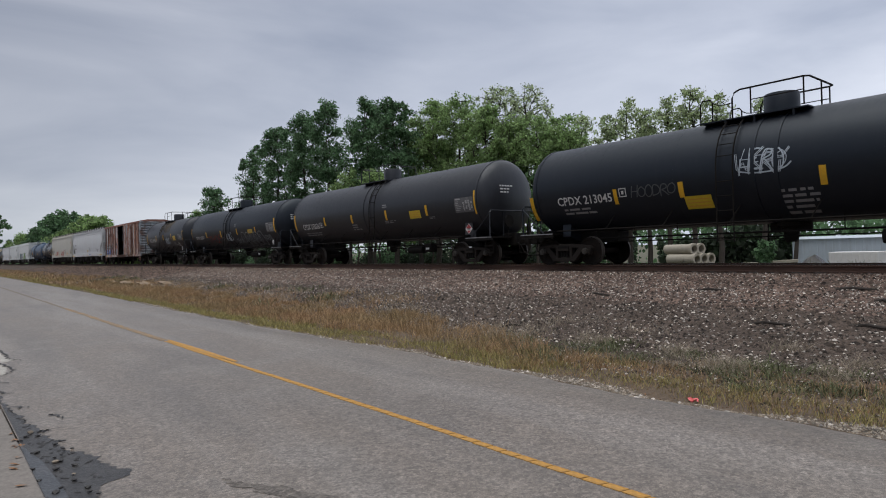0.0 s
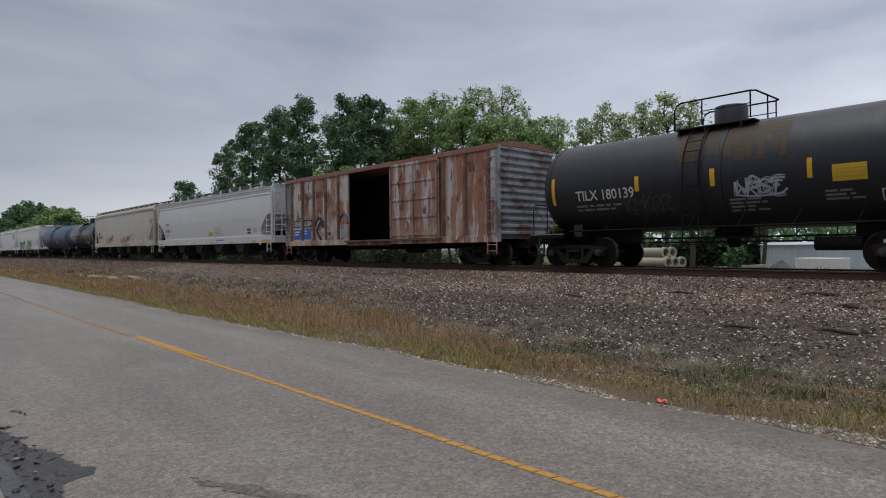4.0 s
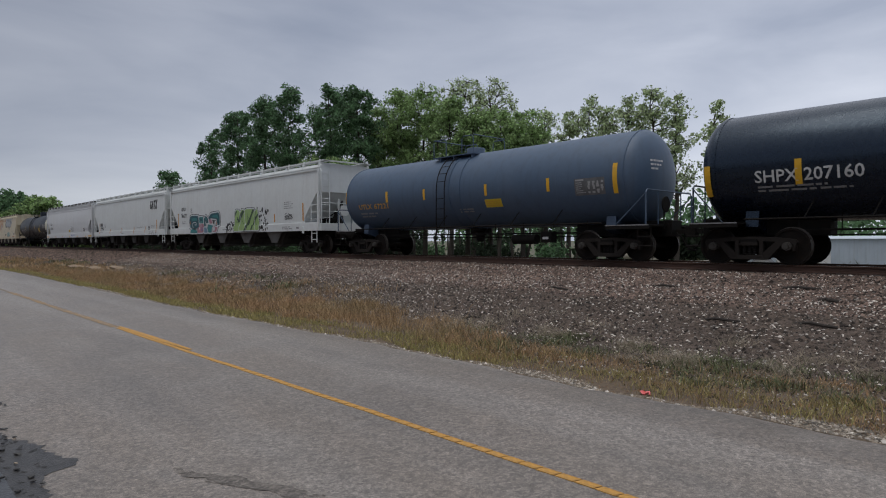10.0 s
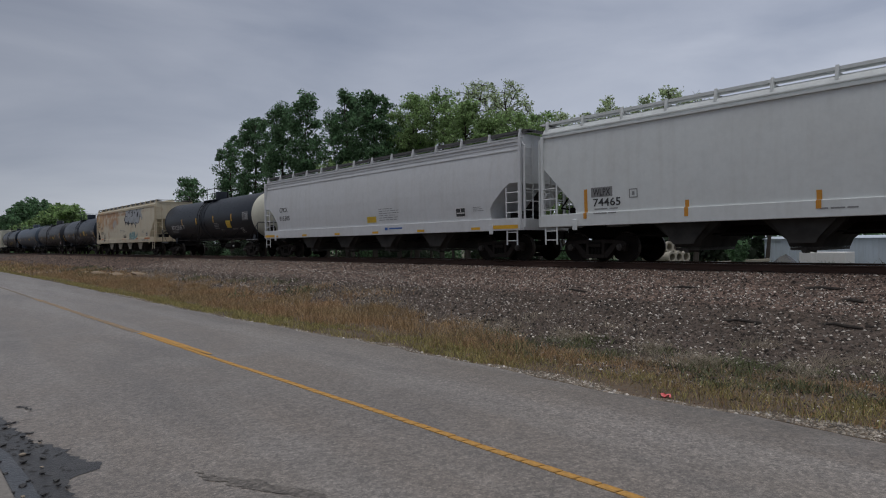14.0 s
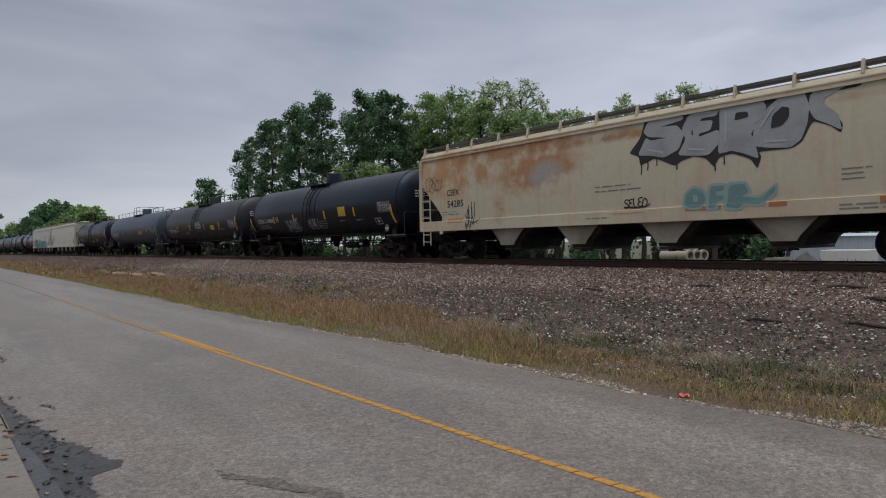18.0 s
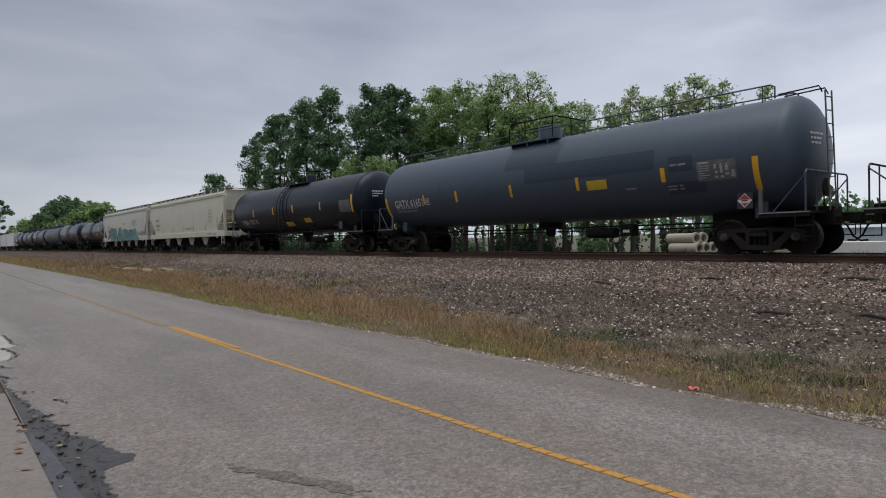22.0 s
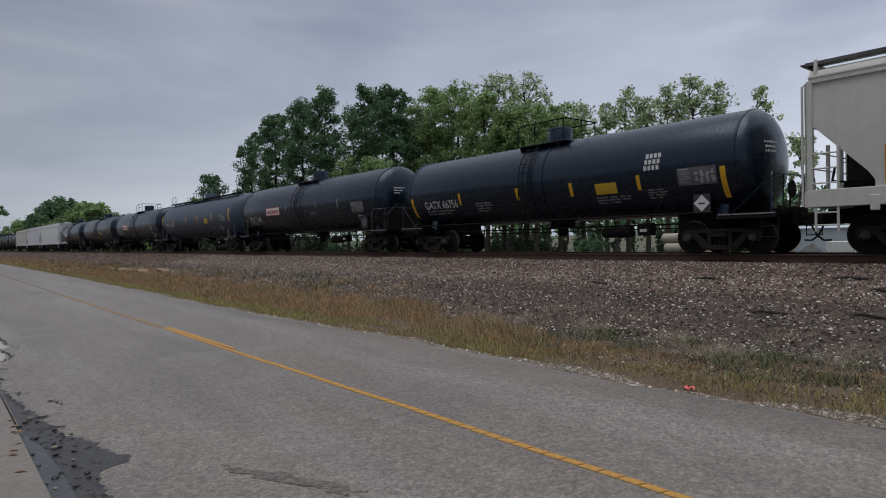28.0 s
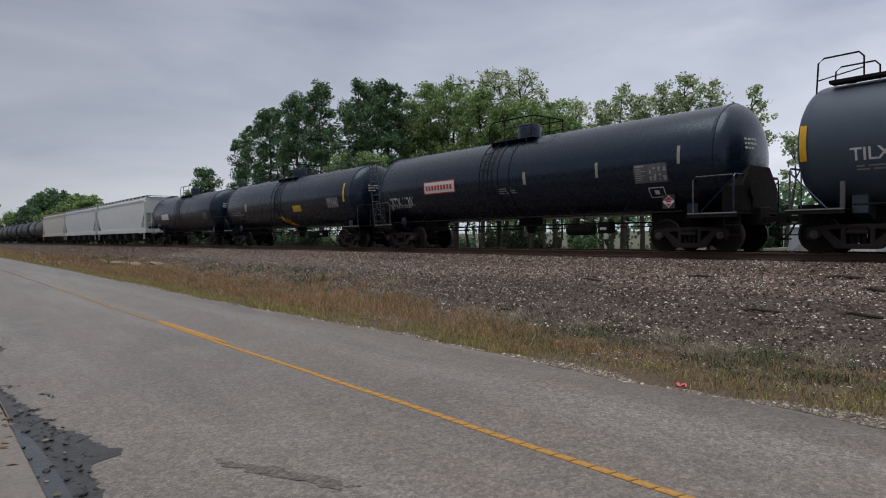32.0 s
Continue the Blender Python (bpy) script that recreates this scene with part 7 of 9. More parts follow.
car_w, s_w = tank_car(-405.3, 6.87, 8.9, DARKSLATE, "slate grey tank car with a top walkway", style="board", ladder=False, bands=False, jacket=True, dome_x=-0.1, rails="hoops")
car_x, s_x = tank_car(-422.9, 6.7, 8.8, GLOSSBLACK, "black tank car with a red and white sign", shield=True, lad_x=-0.9)
car_y, s_y = tank_car(-440.8, 6.8, 9.0, GLOSSBLACK, "black tank car with yellow patches", style="long")
car_z, s_z = tank_car(-458.6, 6.0, 8.3, GLOSSBLACK, "black tank car with a white sign")
for x, m, lab in ((-477.3, LIGHT, "light grey covered hopper with a blue mark"), (-497.5, WHITE, "pale weathered covered hopper car"), (-517.2, BEIGE, "beige grey covered hopper")):
    hopper_car(x, 19.1, 8.0, 10.0, m, lab, smooth=False)
for k in range(8):
    tank_car(-536.2 - 17.8 * k, 6.7, 8.9, SOOT if k % 3 == 0 else BLACK, "black tank car near the rear of the train")


# ---------------------------------------------------------------- marks on the cars
SPRAY = {"white": material("white spray paint", (0.40, 0.45, 0.50), 0.7, bump=0), "grey": material("thin grey spray paint", (0.085, 0.09, 0.095), 0.7, bump=0),
         "red": material("red spray paint", (0.46, 0.055, 0.04), 0.7, spots=(0.50, 0.16, 0.12), spot_scale=3.0, bump=0), "black": material("black spray paint", (0.025, 0.025, 0.028), 0.7, bump=0),
         "teal": material("teal spray paint", (0.035, 0.19, 0.20), 0.6, spots=(0.06, 0.28, 0.27), bump=0), "green": material("lime spray paint", (0.33, 0.48, 0.18), 0.6, spots=(0.27, 0.41, 0.15), bump=0), "chalk": material("bright white spray paint", (0.60, 0.63, 0.64), 0.7, bump=0),
         "sea": material("turquoise spray paint", (0.095, 0.25, 0.245), 0.6, spots=(0.23, 0.38, 0.35), spot_scale=1.3, spot_amount=0.8, streak=(0.04, 0.13, 0.12), streak_amount=0.5, bump=0), "silver": material("silver spray paint", (0.36, 0.37, 0.385), 0.5, spots=(0.24, 0.25, 0.265), spot_scale=1.4, spot_amount=0.8, bump=0),
         "pink": material("pink spray paint", (0.42, 0.20, 0.24), 0.6, bump=0), "lime": material("yellow green spray paint", (0.42, 0.44, 0.12), 0.6, bump=0), "violet": material("violet spray paint", (0.20, 0.17, 0.33), 0.6, bump=0),
         "rust": material("orange primer", (0.45, 0.17, 0.06), 0.7, bump=0), "haze": material("dusty blue spray paint", (0.16, 0.25, 0.36), 0.6, bump=0), "moss": material("dark green spray paint", (0.05, 0.09, 0.05), 0.6, bump=0), "night": material("dark teal spray paint", (0.02, 0.09, 0.11), 0.6, bump=0), "blue": material("blue spray paint", (0.10, 0.17, 0.38), 0.6, bump=0),
         "fadedsea": material("faded sea green spray paint", (0.16, 0.28, 0.28), 0.6, spots=(0.26, 0.36, 0.34), bump=0), "pale": material("thin pale spray paint", (0.24, 0.26, 0.28), 0.7, bump=0), "palesea": material("pale sea green spray paint", (0.30, 0.42, 0.41), 0.6, bump=0), "dim": material("dull red spray paint", (0.16, 0.04, 0.035), 0.7, bump=0)}
OLDLETTER = material("worn brown lettering", (0.105, 0.05, 0.04), 0.8, spots=(0.27, 0.16, 0.12), spot_scale=7.0, spot_amount=0.9, bump=0)
PRINT = material("worn white panel print", (0.36, 0.36, 0.36), 0.6, spots=(0.22, 0.22, 0.22), spot_scale=8.0, bump=0)
LETTER_S = material("faint grey stencil paint", (0.22, 0.22, 0.22), 0.6, bump=0)
PANEL = material("scuffed grey data panel", (0.10, 0.10, 0.105), 0.6, spots=(0.2, 0.2, 0.2), spot_scale=5.0, bump=0)
NOTICE = material("lemon yellow notice sheet", (0.62, 0.43, 0.025), 0.4, spots=(0.50, 0.34, 0.03), spot_scale=5.0, spot_amount=0.5, bump=0)
FADED = material("faded pale stripe", (0.33, 0.31, 0.25), 0.6, bump=0)


def soft(pts, times=2):
    """Rounds the corners of a stroke."""
    for _ in range(times):
        q = [pts[0]]
        for a, b in zip(pts, pts[1:]):
            q += [(a[0] * .75 + b[0] * .25, a[1] * .75 + b[1] * .25), (a[0] * .25 + b[0] * .75, a[1] * .25 + b[1] * .75)]
        pts = q + [pts[-1]]
    return pts


def glyphs_in(x0, x1, z0, z1, g, aspect=0.6):
    """Letter-like bent strokes, side by side and crowding one another, none of them a real letter."""
    hgt = z1 - z0
    n = max(3, round((x1 - x0) / (hgt * aspect)))
    w = (x1 - x0) / n
    out = []
    for i in range(n):
        lean = g.uniform(-.15, .25)
        lift, tall = g.uniform(-.06, .06), g.uniform(.85, 1.1)
        shape = g.choice((((.95, .9), (.2, 1), (.1, .55), (.85, .5), (.9, .05), (0, 0)), ((.1, 0), (.15, 1), (.9, .9), (.8, .5), (.2, .5), (1, 0)), ((.05, 1), (.15, .05), (.85, 0), (.95, 1)),
                          ((0, .95), (1.05, 1), (.5, .95), (.45, 0), (.9, .05)), ((0, 0), (.5, 1), (1, 0), (.75, .4), (.2, .38)), ((.9, .85), (.5, 1), (.05, .6), (.1, .1), (.6, 0), (.95, .3), (.5, .42)),
                          ((.05, 0), (.1, 1), (.5, .4), (.95, 1), (1, 0)), ((.9, 1), (.1, .95), (.15, .5), (.7, .52), (.15, .48), (.1, 0), (1, .05)), ((.1, 1), (.15, 0), (.15, .5), (.9, 1), (.2, .5), (1, -.05))))
        pts = [(x0 + w * (i - .08 + 1.16 * a + lean * b + g.uniform(-.06, .06)), z0 + hgt * (lift + tall * (b + g.uniform(-.05, .05)))) for a, b in shape]
        out.append(soft(pts))
    return out


def scribble(x0, x1, z0, z1, n, seed):
    """A fast spray-can tag: a row of joined letter-like strokes drawn twice or so, with a flick and a few drips."""
    g = random.Random(seed)
    hgt = z1 - z0
    out = glyphs_in(x0, x1, z0, z1, g, 0.48)
    for _ in range(max(0, n - 2)):
        dx, dz = g.uniform(-.05, .05) * hgt, g.uniform(-.06, .06) * hgt
        out += [[(px + dx + g.uniform(-.01, .01), pz + dz) for px, pz in st] for st in glyphs_in(x0, x1, z0 + g.uniform(0, .2) * hgt, z1 - g.uniform(0, .2) * hgt, g, 0.34)]
    out.append(soft([(x0 - 0.1 * hgt, z0 + hgt * 0.5), (x0 + 0.2 * hgt, z0 + hgt * 0.2), (x1 + 0.1 * hgt, z0 + hgt * 0.12), (x1 + 0.3 * hgt, z0 + hgt * 0.3)]))
    for _ in range(3):
        xx = g.uniform(x0, x1)
        out.append([(xx, z0 + hgt * 0.1), (xx + 0.01, z0), (xx, z0 - g.uniform(.05, .2) * hgt)])
    return out


# Spray-can letters as strokes in a unit square.
STROKES = {"A": [[(0, 0), (.28, .95), (.72, .95), (1, 0)], [(.2, .36), (.8, .36)]], "B": [[(.1, 0), (.12, 1), (.75, .9), (.7, .58), (.2, .52), (.9, .4), (.8, .05), (.1, 0)]], "C": [[(.95, .78), (.5, 1), (.08, .7), (.1, .3), (.5, 0), (.98, .2)]],
           "D": [[(.1, 0), (.1, 1), (.6, .95), (.95, .6), (.85, .15), (.1, 0)]], "E": [[(.95, .92), (.35, 1), (.1, .78), (.3, .55), (.72, .53), (.3, .48), (.06, .25), (.35, 0), (1, .06)]], "G": [[(.95, .8), (.5, 1), (.05, .6), (.2, .05), (.9, .1), (.9, .45), (.55, .42)]],
           "H": [[(.12, 0), (.15, 1)], [(.85, 0), (.88, 1)], [(.15, .5), (.85, .5)]], "I": [[(.5, 0), (.5, 1)]], "K": [[(.15, 0), (.15, 1)], [(.95, 1), (.28, .52), (1, 0)]], "L": [[(.15, 1), (.12, .05), (.9, 0)]], "M": [[(.02, 0), (.15, 1), (.5, .4), (.85, 1), (1, 0)]],
           "F": [[(.1, 0), (.14, 1), (1, .94)], [(.12, .52), (.8, .56)]], "Y": [[(.02, 1), (.45, .5), (.98, 1)], [(.47, .5), (.4, 0)]], "Z": [[(.02, .95), (.98, 1), (.05, .04), (1, .0)]], "N": [[(.1, 0), (.12, 1), (.85, .05), (.9, 1)]], "O": [[(.5, 1), (.1, .8), (.05, .3), (.45, 0), (.9, .2), (.95, .7), (.5, 1)]], "P": [[(.15, -.1), (.15, .95), (.75, 1), (.95, .72), (.7, .48), (.2, .45)]], "R": [[(.12, 0), (.15, .98), (.8, .95), (.85, .62), (.2, .5), (.45, .45), (1, 0)]],
           "S": [[(.95, .85), (.5, 1), (.1, .8), (.25, .57), (.78, .45), (.92, .18), (.5, 0), (.02, .12)]], "T": [[(0, .88), (.4, .98), (1, .92)], [(.5, .95), (.45, 0)]], "U": [[(.1, 1), (.1, .3), (.5, 0), (.9, .3), (.92, 1)]], "V": [[(.05, 1), (.5, 0), (.95, 1)]], "W": [[(.0, 1), (.2, 0), (.5, .65), (.8, 0), (1, 1)]]}


def spell(word, x0, x1, z0, z1, g, wild=0.04, crowd=1.1, inset=0.0, lean=0.0):
    """The strokes of a sprayed word, cell by cell, each letter a little askew: a list for each letter."""
    w, hgt = (x1 - x0) / len(word), z1 - z0
    out = []
    for i, ch in enumerate(word):
        lift, tall, tilt = g.uniform(-wild, wild), 1 + g.uniform(-wild, wild), lean + g.uniform(-wild, wild)
        put = lambda a, b: (x0 + w * (i + 0.5 + (a - 0.5 + tilt * (b - 0.5)) * (crowd - 2 * inset / w)) + g.uniform(-.02, .02) * w, z0 + inset + (hgt - 2 * inset) * (lift + tall * b) + g.uniform(-.02, .02) * hgt)
        out.append([soft([put(a, b) for a, b in st]) for st in STROKES[ch]])
    return out


def tag_word(s, word, x0, x1, z0, z1, colour, width=0.045, seed=1, wild=0.12, flick=True):
    """A quick tag: thin joined letters with an underline or flick."""
    g = random.Random(seed)
    lines = [st for letter in spell(word, x0, x1, z0, z1, g, wild, 1.15, 0.0, 0.15) for st in letter]
    if flick:
        hgt = z1 - z0
        lines.append(soft([(x0 - .05 * hgt, z0 + .1 * hgt), (x0 + .4 * (x1 - x0), z0 - .08 * hgt), (x1, z0 + .02 * hgt), (x1 + .35 * hgt, z0 + .35 * hgt)]))
    s.ribbon(lines, width, SPRAY[colour], label=colour + " spray tag")
    if colour == "white":                  # gone over again, thinner
        again = [st for letter in spell(word, x0 + .04, x1 + .05, z0 + .03, z1 + .05, random.Random(seed + 1), wild * 1.4, 1.25, 0.0, 0.25) for st in letter]
        s.ribbon(again, width * 0.55, SPRAY[colour], label=colour + " spray tag", proud=0.013)


def hollow_word(s, word, x0, x1, z0, z1, colour, seed, fat=0.032, width=0.03):
    """Crowded, spiky outline letters: a thin line down both sides of every stroke."""
    g = random.Random(seed)
    w, hgt = (x1 - x0) / len(word), z1 - z0
    lines = []
    for i, ch in enumerate(word):
        lift, tilt = g.uniform(-.08, .12), g.uniform(-.05, .3)
        for st in STROKES[ch]:
            p = [(x0 + w * (i + .5 + (a - .5 + tilt * (b - .5)) * 1.3), z0 + hgt * (lift + b * (1 + .12 * (i % 2)))) for a, b in st]
            for side in (-1, 1):
                row = []
                for k, (px, pz) in enumerate(p):
                    (ax, az), (bx, bz) = p[max(k - 1, 0)], p[min(k + 1, len(p) - 1)]
                    ln = math.hypot(bx - ax, bz - az) or 1
                    row.append((px - side * fat * (bz - az) / ln, pz + side * fat * (bx - ax) / ln))
                lines.append(soft(row, 1))
    s.ribbon(lines, width, SPRAY[colour], label=colour + " outline letter")


def silver_piece(s):
    """Large silver letters with a ragged black outline and an arrow tail, and a small sea green word below."""
    sheet(s, [(0.52, 3.16), (0.88, 3.56), (1.04, 4.14), (1.28, 4.24), (2.24, 4.06), (3.08, 4.26), (3.52, 4.14), (4.24, 4.16), (4.68, 4.2), (5.12, 4.26), (6.16, 4.12), (6.36, 4.14), (6.32, 3.94), (5.6, 3.92), (5.48, 3.74), (5.6, 3.5), (5.76, 3.32), (5.82, 3.44), (5.98, 3.14), (5.94, 2.96), (5.72, 3.16), (5.36, 3.32), (5.14, 2.88), (4.92, 2.74), (4.16, 2.76), (4.22, 2.62), (4.12, 2.34), (3.96, 2.6), (3.5, 2.8), (3.16, 2.72), (3.04, 2.5), (2.8, 2.76), (2.48, 2.84), (2.14, 2.76), (1.96, 2.64), (1.36, 2.92), (0.88, 2.76), (0.84, 3.02)], "black", 0.010, label="ragged black outline of a silver graffiti piece")
    for poly in ([(0.88, 3.1), (1.08, 3.46), (1.2, 3.38), (1.76, 3.4), (1.76, 3.5), (1.16, 3.6), (1.04, 3.72), (1.18, 4.0), (1.46, 4.12), (2.12, 4.08), (2.12, 3.92), (1.54, 3.84), (1.44, 3.76), (1.98, 3.7), (2.16, 3.48), (2.02, 3.12), (1.62, 2.96), (1.26, 3.06)], [(2.1, 2.96), (2.32, 3.32), (2.2, 3.62), (2.36, 3.92), (2.76, 4.08), (3.14, 4.06), (3.06, 3.88), (2.66, 3.88), (2.58, 3.72), (2.94, 3.68), (2.9, 3.52), (2.6, 3.48), (2.56, 3.28), (3.12, 3.4), (3.12, 3.12), (2.88, 2.88), (2.56, 2.9)],
                 [(3.2, 2.88), (3.24, 3.5), (3.22, 4.04), (3.52, 4.06), (4.18, 4.02), (4.28, 3.84), (4.18, 3.6), (3.88, 3.48), (3.52, 3.42), (3.8, 3.38), (4.0, 3.08), (4.12, 2.64), (3.8, 2.82), (3.5, 2.92)], [(4.06, 2.96), (4.1, 3.36), (4.38, 3.76), (4.74, 4.02), (5.12, 4.04), (5.24, 3.68), (5.2, 3.28), (5.08, 2.96), (4.88, 2.82), (4.38, 2.88)],
                 [(5.36, 3.92), (5.68, 4.08), (6.16, 4.08), (5.8, 3.96), (5.52, 3.84), (5.56, 3.62), (5.84, 3.36), (5.92, 3.08), (5.72, 3.24), (5.44, 3.4), (5.32, 3.66)]):
        sheet(s, poly, "silver", 0.018, 0.055, label="silver fill of a graffiti letter")
    for poly in ([(4.44, 3.28), (4.48, 3.6), (4.7, 3.78), (4.86, 3.72), (4.86, 3.5), (4.7, 3.32)], [(3.56, 3.62), (3.6, 3.82), (3.88, 3.8), (3.92, 3.66)]):
        sheet(s, poly, "black", 0.024, label="black eye of a graffiti letter")
    drips = [[(x, z), (x + .01, z - .16), (x - .01, z - d)] for x, z, d in ((0.92, 2.84, .34), (1.12, 2.88, .28), (1.4, 2.92, .2), (2.0, 2.72, .18), (3.06, 2.56, .16), (3.3, 2.74, .2))]
    s.ribbon(drips, 0.035, SPRAY["black"], label="black paint drip")
    shine = [[(1.3, 4.0), (1.9, 3.98)], [(1.1, 3.2), (1.6, 3.06)], [(2.5, 3.96), (2.95, 3.96)], [(2.35, 3.05), (2.8, 2.98)], [(3.34, 3.9), (3.34, 3.1)], [(4.2, 3.35), (4.5, 3.8)], [(4.3, 2.98), (4.8, 2.95)]]
    s.ribbon(shine, 0.05, SPRAY["white"], label="pale highlight", proud=0.024)
    for poly in ([(2.2, 1.56), (2.26, 1.84), (2.48, 2.0), (2.72, 1.88), (2.8, 1.64), (2.64, 1.48), (2.38, 1.48)], [(2.88, 1.44), (2.92, 2.0), (3.28, 2.0), (3.28, 1.88), (3.08, 1.88), (3.08, 1.76), (3.28, 1.74), (3.24, 1.62), (3.08, 1.6), (3.08, 1.44)], [(3.34, 1.44), (3.42, 2.0), (3.8, 2.0), (3.9, 1.8), (3.72, 1.68), (4.16, 1.6), (4.54, 1.9), (4.52, 1.76), (4.22, 1.48), (3.8, 1.52), (3.68, 1.4)]):
        sheet(s, poly, "palesea", 0.010, 0.07, label="pale rim of a sea green word")
        sheet(s, poly, "fadedsea", 0.016, label="sea green letter")
    sheet(s, [(2.44, 1.62), (2.46, 1.82), (2.58, 1.78), (2.58, 1.62)], "palesea", 0.022, label="pale eye of a letter")


def green_piece(s):
    """Lime letters with a white rim, a black outline and dark slanting bands."""
    body = [(0.48, 1.2), (0.64, 2.28), (0.74, 2.42), (1.14, 2.4), (1.28, 2.24), (1.5, 2.44), (1.8, 2.36), (2.16, 2.44), (3.0, 2.4), (3.04, 2.24), (3.36, 2.4), (3.46, 2.12), (3.64, 1.24), (3.06, 1.24), (1.5, 1.24)]
    sheet(s, body, "black", 0.010, 0.085, "black outline of a lime graffiti piece")
    sheet(s, body, "chalk", 0.015, 0.055, "white rim of a lime graffiti piece")
    sheet(s, body, "green", 0.020, label="lime fill of a graffiti piece")
    for poly in ([(0.9, 1.68), (1.24, 1.72), (1.5, 2.0), (1.84, 2.32), (1.64, 2.4), (1.28, 2.16)], [(1.76, 1.2), (2.06, 1.24), (2.46, 1.64), (2.76, 2.06), (3.08, 2.36), (2.84, 2.4), (2.54, 2.02), (2.06, 1.58)], [(2.6, 1.24), (2.84, 1.28), (3.06, 1.68), (3.48, 2.04), (3.46, 2.16), (3.06, 1.9)],
                 [(0.68, 2.06), (0.94, 2.36), (0.76, 2.38), (0.64, 2.24)], [(0.84, 1.84), (0.96, 2.04), (1.08, 1.82)]):
        sheet(s, poly, "moss", 0.025, label="dark slanting band across lime letters")
    s.ribbon([soft(st) for st in ([(1.28, 2.36), (1.32, 1.88), (1.22, 1.24)], [(1.92, 2.38), (1.84, 1.92), (2.06, 1.28)], [(3.04, 2.28), (3.0, 1.84), (3.22, 1.24)])], 0.05, SPRAY["chalk"], label="white line between lime letters", proud=0.030)
    s.ribbon([[(0.86, 1.78), (0.84, 1.5), (0.9, 1.26)], [(1.42, 2.2), (1.7, 2.1), (1.5, 1.86), (1.74, 1.6)], [(2.3, 2.24), (2.2, 1.9), (2.42, 1.5)], [(2.2, 1.92), (2.44, 1.98)], [(3.24, 2.3), (3.1, 1.9), (3.4, 1.5)]], 0.03, SPRAY["moss"], label="dark line in lime letters", proud=0.030)


def teal_pink_piece(s):
    """Four bent letters, teal and dusty pink, with a white rim and a black outline."""
    letters_of = (([(-6.1, 2.2), (-5.76, 2.32), (-4.66, 2.28), (-4.64, 1.55), (-4.77, 1.43), (-6.01, 1.49), (-6.21, 1.93)], "night"), ([(-5.91, 1.16), (-5.81, 1.38), (-5.43, 1.45), (-4.77, 1.32), (-4.78, 1.15)], "teal"),
                  ([(-4.58, 2.19), (-3.93, 2.2), (-3.87, 1.77), (-4.56, 1.76)], "teal"), ([(-4.56, 1.76), (-3.87, 1.77), (-3.75, 1.18), (-4.7, 1.16), (-4.73, 1.44)], "pink"),
                  ([(-3.83, 2.04), (-3.52, 2.26), (-3.19, 2.06), (-3.12, 1.76), (-3.53, 1.75), (-3.59, 1.56), (-3.85, 1.58)], "night"), ([(-3.68, 1.51), (-3.33, 1.51), (-3.1, 1.16), (-3.68, 1.16)], "haze"), ([(-3.31, 1.7), (-2.46, 1.63), (-2.53, 1.15), (-3.05, 1.17)], "teal"),
                  ([(-3.17, 2.08), (-2.78, 2.35), (-1.63, 2.4), (-1.46, 2.22), (-1.5, 1.59), (-1.86, 1.61), (-1.89, 1.97), (-2.72, 2.04), (-3.0, 1.96)], "night"), ([(-3.14, 1.96), (-2.74, 2.03), (-2.48, 1.72), (-2.92, 1.71)], "pink"), ([(-2.38, 1.57), (-1.62, 1.48), (-1.87, 1.2), (-2.44, 1.18)], "pink"))
    for colour, proud, grow, label in (("black", 0.010, 0.10, "black outline of a teal and pink piece"), ("chalk", 0.015, 0.065, "white rim of a teal and pink piece")):
        for poly, _ in letters_of:
            sheet(s, poly, colour, proud, grow, label)
    for poly, colour in letters_of:
        sheet(s, poly, colour, 0.020, -0.012, label=colour + " graffiti letter")
    for poly, colour in (([(-5.85, 2.12), (-5.0, 2.16), (-4.85, 1.98), (-5.7, 1.94)], "teal"), ([(-2.6, 2.2), (-1.8, 2.26), (-1.64, 2.1), (-1.66, 1.8), (-1.76, 2.06), (-2.5, 2.1)], "teal"), ([(-3.6, 2.08), (-3.48, 2.14), (-3.3, 1.98), (-3.5, 1.9)], "teal"),
                         ([(-2.48, 1.95), (-2.16, 1.92), (-2.26, 1.69), (-2.38, 1.7)], "grey"), ([(-2.05, 1.66), (-1.97, 2.02), (-1.88, 1.66)], "rust"), ([(-6.1, 1.75), (-6.02, 2.0), (-5.95, 1.75)], "rust"),
                         ([(-4.4, 2.08), (-4.1, 2.08), (-4.15, 1.9), (-4.38, 1.9)], "night"), ([(-4.45, 1.62), (-4.25, 1.45), (-4.5, 1.35)], "chalk"), ([(-4.2, 1.3), (-3.95, 1.6), (-3.9, 1.3)], "violet"), ([(-2.3, 1.5), (-2.05, 1.48), (-2.1, 1.28), (-2.34, 1.26)], "chalk")):
        sheet(s, poly, colour, 0.026, label=colour + " shade in a graffiti letter")
    s.ribbon([soft(st) for st in ([(-5.5, 1.5), (-5.7, 1.7), (-5.6, 1.84), (-5.03, 1.86), (-4.98, 1.68), (-5.3, 1.7)], [(-4.34, 1.75), (-4.28, 1.5), (-4.24, 1.9)], [(-3.5, 1.9), (-3.58, 1.75), (-3.4, 1.72), (-3.45, 1.55)], [(-2.5, 1.95), (-1.95, 2.02), (-2.0, 1.65), (-2.5, 1.68)])], 0.045, SPRAY["chalk"], label="white line in a letter", proud=0.030)


